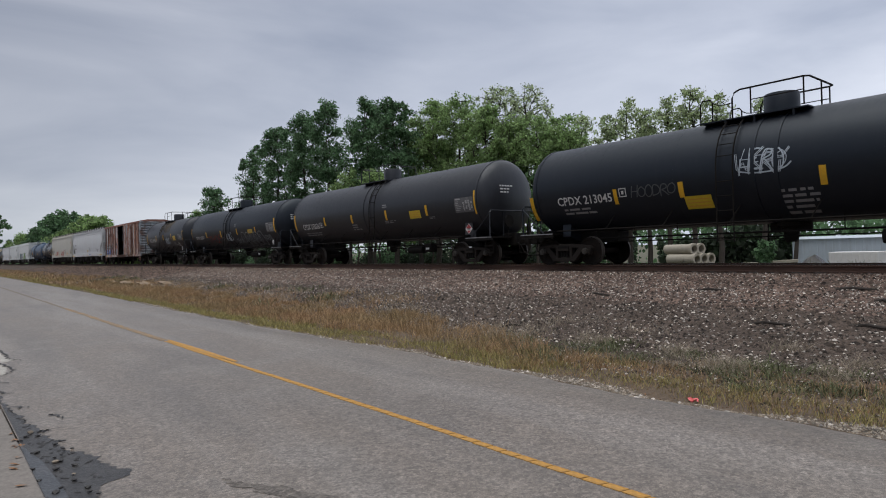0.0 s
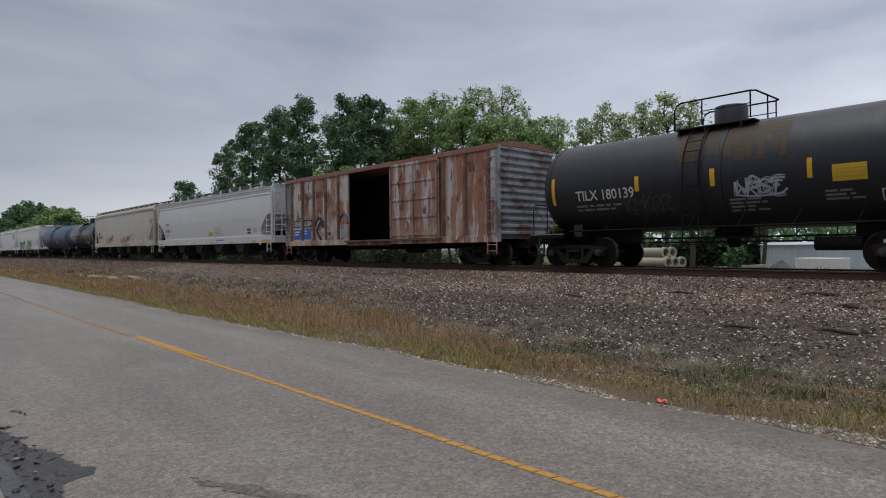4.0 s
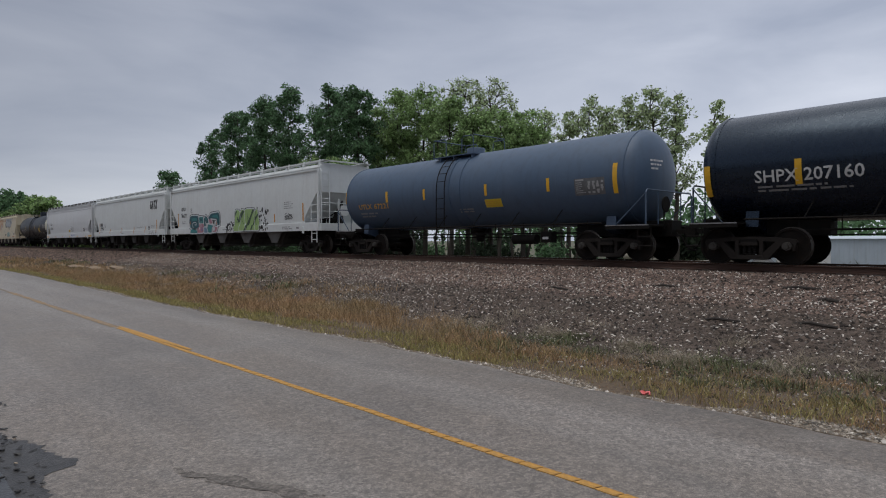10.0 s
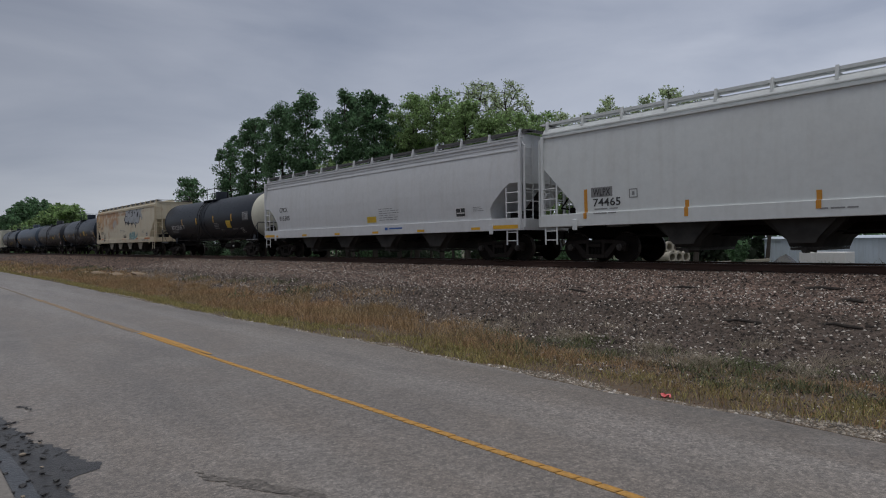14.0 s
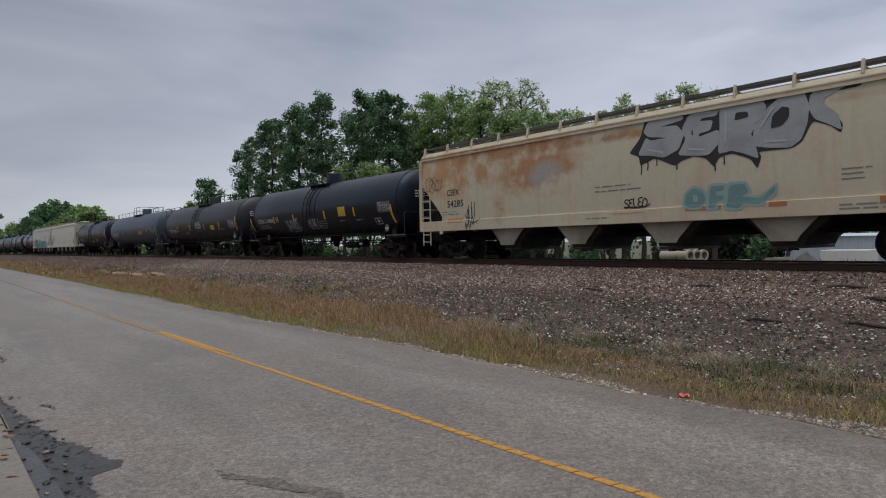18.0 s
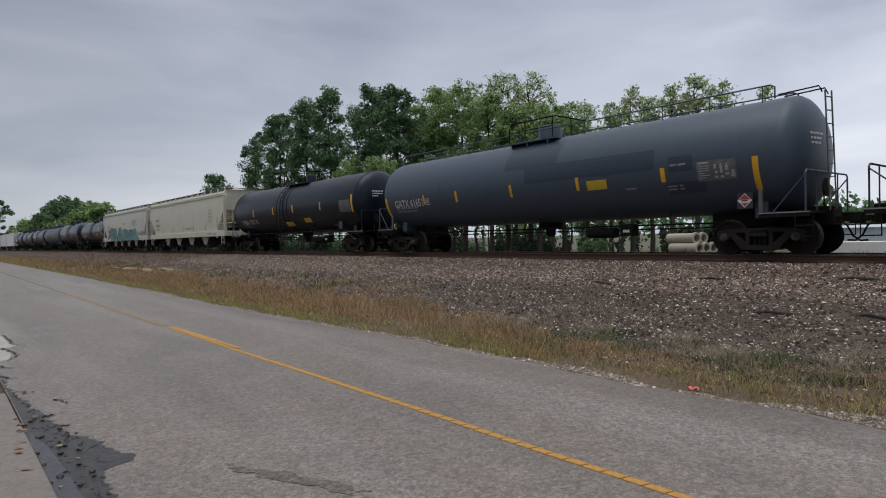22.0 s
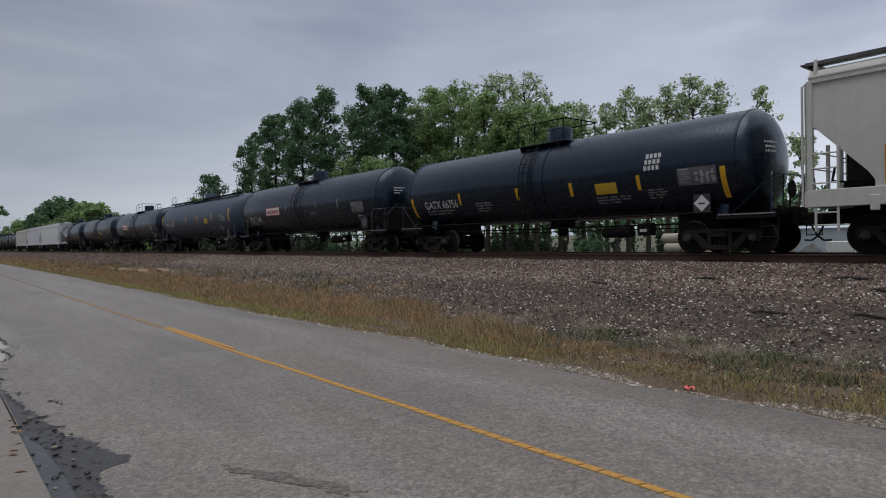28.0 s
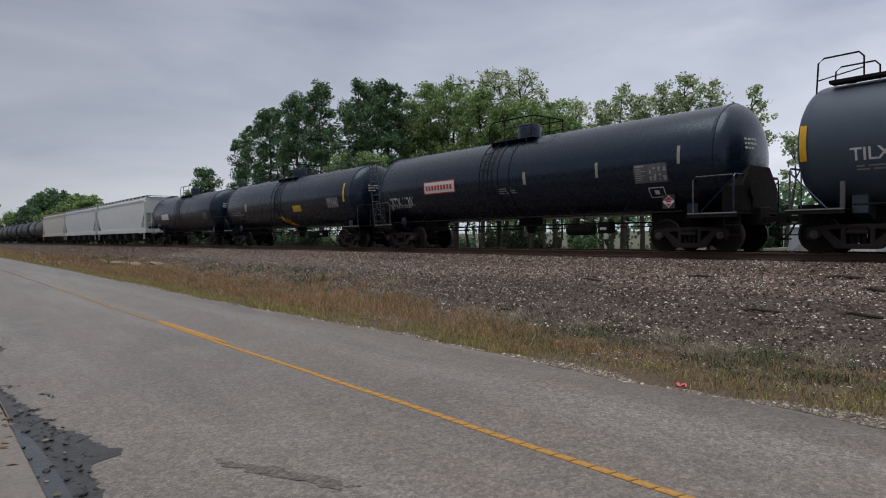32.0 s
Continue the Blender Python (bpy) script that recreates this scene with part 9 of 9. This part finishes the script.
    mark(s, 'P', 2.15, 2.95, 1.55, 1.86)
    mark(s, 'G', 3.36, 4.43, 2.05, 2.67)
    mark(s, 'p', 0.85, 1.82, 1.56, 2.00, 5)
    mark(s, 'E', 5.10, 5.30, 1.64, 2.49)
    sign(s, 'W', 3.49, 1.32, 0.15)
    s = s_i
    mark(s, 'E', -6.98, -6.85, 2.28, 2.81)
    mark(s, 'S', -4.09, -3.95, 2.22, 2.67)
    mark(s, 'S', -1.75, -1.63, 2.21, 2.63)
    mark(s, 'S', 1.50, 1.62, 2.20, 2.60)
    mark(s, 'S', 4.20, 4.32, 2.18, 2.61)
    mark(s, 'P', 1.46, 2.23, 1.79, 2.07)
    mark(s, 'G', 5.26, 6.32, 1.99, 2.50)
    mark(s, 'E', 6.59, 6.75, 1.99, 2.87)
    mark(s, 'p', 0.10, 0.94, 1.62, 1.79, 2)
    s = s_i
    wording(s, 'L', 'UTLX', -6.03, -5.12, 2.00, 0.20)
    wording(s, 'L', '67221', -4.95, -4.0, 1.99, 0.21)
    mark(s, 'p', -6.04, -4.79, 1.60, 1.84, 2)
    s = s_j
    wording(s, 'T', 'GPLX', -7.58, -6.80, 2.66, 0.23)
    wording(s, 'T', '76677', -7.58, -6.68, 2.20, 0.26)
    mark(s, 'S', -8.18, -8.02, 1.63, 2.50)
    mark(s, 'p', -7.50, -6.68, 1.74, 1.95, 2)
    mark(s, 'O', -5.97, -5.72, 2.52, 2.77)
    teal_pink_piece(s)
    s = s_j
    mark(s, 'S', 8.09, 8.22, 1.62, 2.50)
    mark(s, 'S', 5.22, 5.35, 1.63, 2.04)
    mark(s, 'p', 6.30, 7.31, 2.21, 2.62, 4)
    mark(s, 'k', 6.37, 7.10, 1.74, 2.05, 'black', 2)
    green_piece(s)
    mark(s, 'd', 3.55, 4.6, 1.16, 2.35, 'black')
    mark(s, 'd', -0.5, 0.4, 1.16, 1.75, 'black')
    s = s_k
    mark(s, 'S', -4.22, -4.11, 1.28, 1.72)
    s.rects('repaint_patch', [(-7.18, -6.44, 1.97, 2.26)], LETTER_S, 'grey repainted patch', 0.005)
    wording(s, 'T', 'WLPX', -7.11, -6.51, 2.01, 0.21)
    wording(s, 'T', '74465', -7.11, -6.17, 1.70, 0.23)
    mark(s, 'S', -7.43, -7.27, 1.34, 2.23)
    mark(s, 'p', -7.07, -5.91, 1.37, 1.63, 2)
    mark(s, 'O', -5.89, -5.62, 1.88, 2.14)
    s = s_k
    mark(s, 'S', 7.24, 7.37, 1.32, 2.23)
    mark(s, 'S', 4.80, 4.91, 1.33, 1.77)
    mark(s, 'S', 2.12, 2.22, 1.30, 1.75)
    mark(s, 'S', -1.08, -0.95, 1.32, 1.75)
    mark(s, 'p', 2.71, 4.63, 1.64, 1.77, 2)
    mark(s, 'p', 6.13, 6.98, 1.63, 1.84, 3)
    mark(s, 'K', 5.48, 5.78, 1.52, 1.78)
    mark(s, 'X', 5.85, 7.38, 3.02, 3.70)
    s = s_l
    wording(s, 'T', 'CPCX', -7.75, -6.84, 2.45, 0.24)
    wording(s, 'T', '815305', -7.76, -6.63, 2.00, 0.24)
    mark(s, 'P', 0.50, 1.19, 1.61, 1.87)
    mark(s, 'p', 1.40, 2.82, 1.61, 2.18, 6)
    mark(s, 'K', 6.32, 6.79, 1.64, 1.94)
    mark(s, 'p', 7.22, 7.81, 1.76, 1.95, 3)
    s = s_m
    wording(s, 'T', 'MTFX 255165', -6.31, -4.20, 1.96, 0.30)
    mark(s, 'O', -3.92, -3.65, 2.03, 2.27)
    mark(s, 'p', -6.36, -4.81, 1.67, 1.90, 2)
    mark(s, 'S', -4.04, -3.93, 2.24, 2.68)
    mark(s, 'S', -1.26, -1.13, 2.25, 2.68)
    mark(s, 'S', 1.82, 1.93, 2.26, 2.69)
    mark(s, 'S', 4.72, 4.84, 2.25, 2.70)
    mark(s, 'P', 3.84, 4.54, 1.85, 2.31)
    mark(s, 'p', 1.90, 2.68, 1.79, 2.20, 4)
    mark(s, 'p', 2.79, 3.40, 1.68, 1.79, 2)
    mark(s, 'p', 4.61, 5.53, 1.70, 1.80, 2)
    mark(s, 'G', 6.40, 7.22, 2.23, 2.75)
    mark(s, 'O', 5.76, 6.21, 1.52, 1.79)
    s = s_n
    wording(s, 'T', 'CEFX', -7.62, -6.90, 2.49, 0.23)
    wording(s, 'T', '54285', -7.61, -6.68, 2.04, 0.26)
    mark(s, 'p', -7.88, -6.75, 1.68, 1.87, 2)
    mark(s, 'o', -7.61, -6.73, 1.47, 1.59)
    s.ribbon([o + o[:2] for o in (ball(-8.55 + 0.2 * k, 2.95 + 0.08 * (k % 2), 0.42, 0.5, 60 + k, 14, 0.25) for k in range(-1, 3))], 0.025, SPRAY['grey'], label='grey outlined scrawl')
    mark(s, 'k', -6.54, -6.07, 1.28, 2.15, 'black', 2)
    s = s_n
    mark(s, 'K', 6.98, 7.34, 1.65, 1.90)
    mark(s, 'o', -0.15, 0.99, 1.45, 1.53)
    mark(s, 'o', 2.25, 3.22, 1.42, 1.50)
    mark(s, 'o', 4.39, 4.81, 1.42, 1.50)
    mark(s, 'o', 6.67, 8.08, 1.40, 1.49)
    tag_word(s, 'SELEO', 0.33, 1.08, 1.58, 1.84, 'black', 0.035, 18)
    mark(s, 'p', -0.69, 0.89, 2.01, 2.28, 2)
    mark(s, 'p', 5.94, 6.67, 1.82, 2.16, 3)
    silver_piece(s)
    s = s_o
    mark(s, 'E', -8.00, -7.79, 1.61, 2.39)
    wording(s, 'T', 'CPDX 214088', -6.93, -4.80, 2.04, 0.24)
    mark(s, 'p', -6.85, -5.15, 1.66, 1.92, 2)
    mark(s, 'O', -4.42, -4.16, 2.06, 2.32)
    mark(s, 'S', -4.76, -4.65, 1.98, 2.39)
    tag_word(s, 'SWEKRA', -3.31, -1.87, 1.50, 2.10, 'pale', 0.05, 12, 0.16)
    hollow_word(s, 'YWAKES', -3.3, -1.85, 1.56, 2.08, 'white', 32, 0.022, 0.022)
    mark(s, 'S', -2.29, -2.16, 1.99, 2.41)
    tag_word(s, 'RAWSE', -0.68, 0.36, 1.58, 2.04, 'pale', 0.05, 13, 0.16)
    hollow_word(s, 'MERKS', -0.66, 0.40, 1.62, 2.02, 'white', 33, 0.022, 0.022)
    mark(s, 'S', 1.14, 1.30, 2.00, 2.43)
    mark(s, 'P', 2.60, 3.28, 2.08, 2.54)
    mark(s, 'S', 3.99, 4.11, 2.02, 2.46)
    mark(s, 'p', 0.44, 1.37, 1.49, 1.93, 4)
    mark(s, 'p', 2.56, 3.23, 1.80, 1.88, 1)
    mark(s, 'p', 4.08, 4.84, 1.76, 1.87, 1)
    mark(s, 'G', 6.07, 7.07, 2.10, 2.58)
    mark(s, 'E', 7.03, 7.32, 1.61, 2.42)
    mark(s, 'O', 5.62, 6.11, 1.58, 1.87)
    sign(s, 'R', 6.35, 1.40, 0.16)
    s = s_p
    mark(s, 'S', -1.73, -1.57, 1.97, 2.40)
    mark(s, 'S', 1.34, 1.47, 1.97, 2.40)
    mark(s, 'S', 4.27, 4.41, 1.99, 2.42)
    mark(s, 'P', 2.65, 3.40, 1.92, 2.24)
    tag_word(s, 'BASSA', -0.46, 0.66, 2.12, 2.56, 'white', 0.055, 11)
    mark(s, 'G', 6.06, 7.15, 1.95, 2.50)
    mark(s, 'E', 7.27, 7.49, 1.81, 2.67)
    sign(s, 'R', 6.54, 1.42, 0.19)
    mark(s, 'p', -2.86, -2.11, 1.63, 1.90, 3)
    mark(s, 'p', -0.44, 0.92, 1.82, 1.94, 2)
    mark(s, 'p', 4.02, 5.26, 1.82, 1.97, 2)
    s = s_p
    wording(s, 'T', 'CPDX 212069', -6.74, -5.05, 1.90, 0.27)
    mark(s, 'S', -4.72, -4.48, 1.95, 2.39)
    mark(s, 'p', -7.05, -5.29, 1.49, 1.71, 2)
    s = s_q
    mark(s, 'E', -8.43, -8.19, 1.67, 2.45)
    s.rects('repaint_patch', [(-0.9, 1.5, 2.95, 3.92), (5.45, 6.55, 1.70, 2.02), (5.55, 6.25, 2.30, 2.72), (-4.55, -4.50, 2.1, 2.72), (0.1, 5.1, 2.42, 3.0)], DEEPSLATE, 'darker overpainted patch', 0.004)
    wording(s, 'T', 'GATX 61651', -7.74, -5.74, 1.99, 0.32)
    mark(s, 'S', -5.68, -5.57, 2.03, 2.44)
    mark(s, 'O', -5.54, -5.29, 2.02, 2.28)
    mark(s, 'p', -7.69, -5.90, 1.73, 1.98, 2)
    mark(s, 'S', -3.63, -3.50, 2.02, 2.45)
    s = s_q
    mark(s, 'S', -0.65, -0.53, 2.02, 2.45)
    mark(s, 'S', 2.30, 2.42, 2.03, 2.45)
    mark(s, 'P', 2.72, 3.46, 2.01, 2.30)
    mark(s, 'S', 5.29, 5.43, 2.05, 2.45)
    mark(s, 'p', 5.59, 6.21, 2.41, 2.52, 1)
    mark(s, 'p', 5.46, 6.09, 1.77, 1.94, 2)
    mark(s, 'G', 6.36, 7.42, 1.98, 2.51)
    mark(s, 'E', 7.83, 8.03, 1.67, 2.49)
    sign(s, 'R', 7.50, 1.41, 0.19)
    mark(s, 'p', 4.09, 4.68, 1.87, 1.97, 1)
    s = s_r
    wording(s, 'T', 'SHQX 11231', -6.60, -4.62, 1.80, 0.26)
    mark(s, 'O', -4.40, -4.12, 1.82, 2.06)
    mark(s, 'p', -6.5, -4.85, 1.56, 1.74, 2)
    mark(s, 'S', -4.55, -4.42, 2.23, 2.68)
    mark(s, 'S', -1.65, -1.52, 2.24, 2.69)
    mark(s, 'S', 0.97, 1.10, 2.27, 2.72)
    mark(s, 'S', 4.22, 4.34, 2.25, 2.67)
    mark(s, 'P', -0.24, 0.69, 1.51, 1.77)
    mark(s, 'P', 2.13, 2.91, 1.66, 1.91)
    mark(s, 'H', 6.26, 7.34, 2.04, 2.64)
    mark(s, 'E', 7.41, 7.57, 2.02, 2.88)
    sign(s, 'N', 5.85, 1.42, 0.18)
    mark(s, 'p', 4.89, 5.79, 1.37, 1.45, 1)
    s = s_s
    wording(s, 'T', 'CBFX', -7.53, -6.74, 2.64, 0.23)
    wording(s, 'T', '472126', -7.54, -6.49, 2.20, 0.23)
    mark(s, 'S', 7.96, 8.11, 1.66, 2.52)
    mark(s, 'S', 5.46, 5.59, 1.63, 2.04)
    mark(s, 'S', 2.73, 2.89, 1.61, 2.05)
    mark(s, 'S', 0.05, 0.16, 1.62, 2.05)
    mark(s, 'S', -2.72, -2.56, 1.62, 2.04)
    mark(s, 'S', -5.46, -5.35, 1.64, 2.05)
    mark(s, 'S', -8.03, -7.91, 1.61, 2.40)
    mark(s, 'q', 0.97, 2.78, 1.69, 1.89)
    mark(s, 'p', 6.17, 7.20, 2.10, 3.12, 8)
    mark(s, 'p', -7.47, -6.28, 1.79, 2.03, 2)
    s = s_t
    wording(s, 'T', 'WLPX', -7.46, -6.61, 2.62, 0.26)
    wording(s, 'T', '921826', -7.44, -6.42, 2.15, 0.31)
    mark(s, 'S', -7.98, -7.79, 1.57, 2.42)
    mark(s, 'k', -7.29, -6.41, 1.35, 1.79, 'black', 3)
    mark(s, 'p', -7.38, -6.59, 1.87, 2.04, 2)
    s = s_t
    mark(s, 'p', 3.78, 5.90, 2.79, 3.19, 3)
    sea_piece(s)
    tag_word(s, 'ARTINE', 3.75, 5.8, 2.62, 3.12, 'pale', 0.022, 48)
    tag_word(s, 'WEAN', 7.0, 8.05, 1.58, 2.0, 'blue', 0.05, 49)
    s.ribbon([ball(8.1, 3.0, 0.55, 0.5, 50, 14, 0.1), [(7.8, 2.4), (8.15, 2.75), (8.45, 2.3)], [(8.1, 2.75), (8.2, 1.9), (8.5, 1.6)]], 0.03, SPRAY['grey'], label='thin grey scrawl')
    s.rects('notice_panel', [(-0.14, 0.5, 2.78, 3.02)], NOTICE, 'yellow notice panel')
    s = s_u
    mark(s, 'S', -0.99, -0.85, 1.88, 2.31)
    mark(s, 'S', 1.38, 1.51, 1.86, 2.29)
    mark(s, 'S', 3.85, 3.97, 1.88, 2.32)
    mark(s, 'P', 2.38, 3.15, 1.85, 2.18)
    mark(s, 'p', -3.15, -2.28, 1.54, 1.92, 4)
    mark(s, 'p', 2.34, 3.56, 1.53, 1.77, 3)
    mark(s, 'p', 4.16, 4.78, 1.58, 1.88, 4)
    mark(s, 'b', 4.12, 4.74, 2.42, 2.73)
    mark(s, 'G', 5.14, 6.24, 1.90, 2.38)
    mark(s, 'E', 6.34, 6.61, 1.51, 2.33)
    sign(s, 'W', 5.72, 1.40, 0.23)
    s = s_u
    wording(s, 'T', 'GATX 66756', -6.21, -4.16, 1.82, 0.31)
    mark(s, 'S', -4.03, -3.92, 1.89, 2.34)
    mark(s, 'E', -7.07, -6.81, 1.50, 2.31)
    mark(s, 'p', -6.20, -4.43, 1.53, 1.75, 2)
    s = s_v
    wording(s, 'T', 'JRTX 11145', -6.89, -5.17, 1.89, 0.31)
    mark(s, 'J', -4.27, -2.42, 2.19, 2.68)
    mark(s, 'p', -7.06, -5.40, 1.69, 1.85, 2)
    mark(s, 'p', -1.10, -0.36, 2.09, 2.16, 1)
    mark(s, 'p', 1.23, 2.14, 1.99, 2.17, 3)
    mark(s, 's', -1.60, -1.52, 2.39, 2.67)
    mark(s, 's', 1.91, 1.97, 2.41, 2.69)
    mark(s, 's', 4.16, 4.23, 2.24, 2.68)
    mark(s, 'G', 5.44, 6.54, 1.97, 2.48)
    mark(s, 'O', 5.78, 6.28, 1.55, 1.81)
    s = s_v
    sign(s, 'N', 6.30, 1.47, 0.24)
    s = s_w
    mark(s, 'E', -7.94, -7.76, 2.18, 3.02)
    wording(s, 'T', 'TILX 351252', -6.91, -4.87, 2.11, 0.28)
    mark(s, 'S', -4.95, -4.79, 2.24, 2.74)
    mark(s, 'S', -1.69, -1.56, 2.31, 2.76)
    mark(s, 'S', 0.91, 1.06, 2.31, 2.77)
    mark(s, 'P', 2.42, 3.18, 2.12, 2.48)
    mark(s, 'S', 3.94, 4.08, 2.31, 2.80)
    mark(s, 'G', 5.67, 6.70, 2.14, 2.62)
    mark(s, 'E', 7.23, 7.37, 2.12, 3.03)
    mark(s, 'p', 3.61, 4.54, 1.67, 1.87, 2)
    mark(s, 'p', 1.08, 1.89, 1.79, 1.88, 1)
    mark(s, 'p', -6.81, -5.11, 1.85, 2.00, 2)
    mark(s, 'O', 5.15, 5.69, 1.57, 1.87)
    sign(s, 'R', 6.35, 1.39, 0.17)
    s = s_x
    wording(s, 'T', 'JRTX 11201', -7.02, -5.32, 1.82, 0.38)
    mark(s, 'J', -4.49, -2.59, 2.22, 2.73)
    mark(s, 'p', -7.08, -5.38, 1.70, 1.91, 2)
    mark(s, 'p', -0.28, 0.63, 1.96, 2.19, 3)
    mark(s, 'G', 5.23, 6.27, 1.98, 2.51)
    mark(s, 'O', 5.59, 6.08, 1.56, 1.85)
    sign(s, 'R', 6.15, 1.43, 0.18)
    mark(s, 's', 0.93, 1.06, 2.26, 2.68)
    mark(s, 's', 3.90, 4.00, 2.26, 2.72)
    mark(s, 's', 6.58, 6.67, 2.43, 2.93)
    s = s_y
    mark(s, 'P', 1.67, 2.63, 1.96, 2.29)
    mark(s, 'g', -0.49, 0.86, 1.16, 1.75)
    mark(s, 'G', 5.46, 6.55, 2.01, 2.51)
    mark(s, 'E', 7.05, 7.36, 2.26, 3.15)
    mark(s, 'p', -7.00, -4.68, 1.92, 2.21, 2)
    mark(s, 's', -4.77, -4.42, 2.21, 2.66)
    s = s_z
    mark(s, 'H', -4.43, -2.61, 2.12, 2.58)
    mark(s, 'H', 5.29, 6.18, 1.95, 2.47)
    s = s_e
    wording(s, 't', 'SRN', -6.74, -6.24, 1.84, 0.26)
    wording(s, 't', '6384', -5.74, -5.04, 1.84, 0.26)
    mark(s, 'u', -6.82, -6.02, 1.17, 1.67)
    mark(s, 'u', -5.84, -5.10, 1.17, 1.71)
    wording(s, 'v', 'RAILROAD COMPANY', -6.36, -3.62, 3.17, 0.35)
    mark(s, 'Z', -6.91, -6.46, 0.87, 1.08)
    s.ribbon([[(-4.78, 1.78), (-4.4, 2.2), (-4.05, 2.12), (-4.3, 1.86), (-4.52, 1.62), (-4.34, 1.32), (-3.98, 1.02)]], 0.17, SPRAY['black'], label='black hooked stroke of a worn graffiti piece')
    s.rects('mark_board', [(-4.16, -3.84, 1.72, 2.06)], LETTER_K, 'small dark board', 0.014)
    mark(s, 'O', -4.10, -3.90, 1.79, 1.99)
    s.blob(ball(-4.15, 1.40, 0.5, 0.36, 51, 16, 0.2), SPRAY['pink'], label='worn pink fill', proud=0.007)
    s.blob(ball(-4.1, 2.32, 0.3, 0.2, 52, 14, 0.2), SPRAY['pale'], label='worn pale patch', proud=0.007)
    s.ribbon([soft([(-2.5, 1.75), (-2.42, 2.1), (-2.1, 2.32), (-1.86, 2.14), (-1.78, 1.8)])], 0.17, SPRAY['black'], label='worn dark arch')
    s.ribbon([soft([(-2.40, 1.7), (-2.28, 1.98), (-2.1, 2.08), (-1.96, 1.9)])], 0.15, SPRAY['rust'], label='worn orange arch', proud=0.011)
    s.ribbon([soft([(-2.1, 2.30), (-1.86, 2.14), (-1.80, 1.9)])], 0.12, SPRAY['violet'], label='worn violet edge', proud=0.015)
    g = random.Random(53)
    for _ in range(16):
        q = g.uniform(.12, .34)
        s.blob(ball(g.uniform(-3.5, -1.85), g.uniform(1.02, 1.75), q, q * g.uniform(.5, 1.3), g.random(), 12, .3), SPRAY[g.choice(('violet', 'pale', 'pink', 'black', 'palesea'))], label='worn patch of a graffiti piece', proud=0.007 + g.uniform(0, .003))
    s.ribbon([curl(-3.45, 1.1, 0.8, 0.5, 54, 8), curl(-2.4, 1.05, 0.5, 0.5, 55, 8)], 0.025, SPRAY['pale'], label='thin pale scrawl', proud=0.013)
    s.blob(ball(-5.45, 2.30, 0.5, 0.16, 56, 16, 0.3), SPRAY['pale'], label='worn pale arch', proud=0.005)
    mark(s, 'Z', -0.95, -0.52, 0.85, 0.98)
    s.blob(ball(-0.05, 0.9, 0.22, 0.14, 57, 12, 0.2), SPRAY['pink'], label='worn pink patch', proud=0.055)


mark_cars()
sill_marks()
residue()


# ---------------------------------------------------------------- what moves
def motions():
    for car in CARS:
        walk(car, [(float(t), pose(car["start"] + travel(t), RAIL_Y, RAIL_Z)) for t in range(0, 33)])
        del car["start"]
    for end, sets in WHEELS.items():
        first = sets[0]
        steps = [k / FPS for k in range(32 * FPS + 1)]
        walk(first, [(t, pose(end * TRUCK_HALF, 0, WHEEL_R) @ Matrix.Rotation(travel(t) / WHEEL_R, 4, "Y")) for t in steps])
        for w in sets[1:]:                    # all wheels of the train roll alike
            w.rotation_mode = "QUATERNION"
            w.animation_data_create()
            w.animation_data.action = first.animation_data.action
            w.animation_data.action_slot = first.animation_data.action_slot


motions()
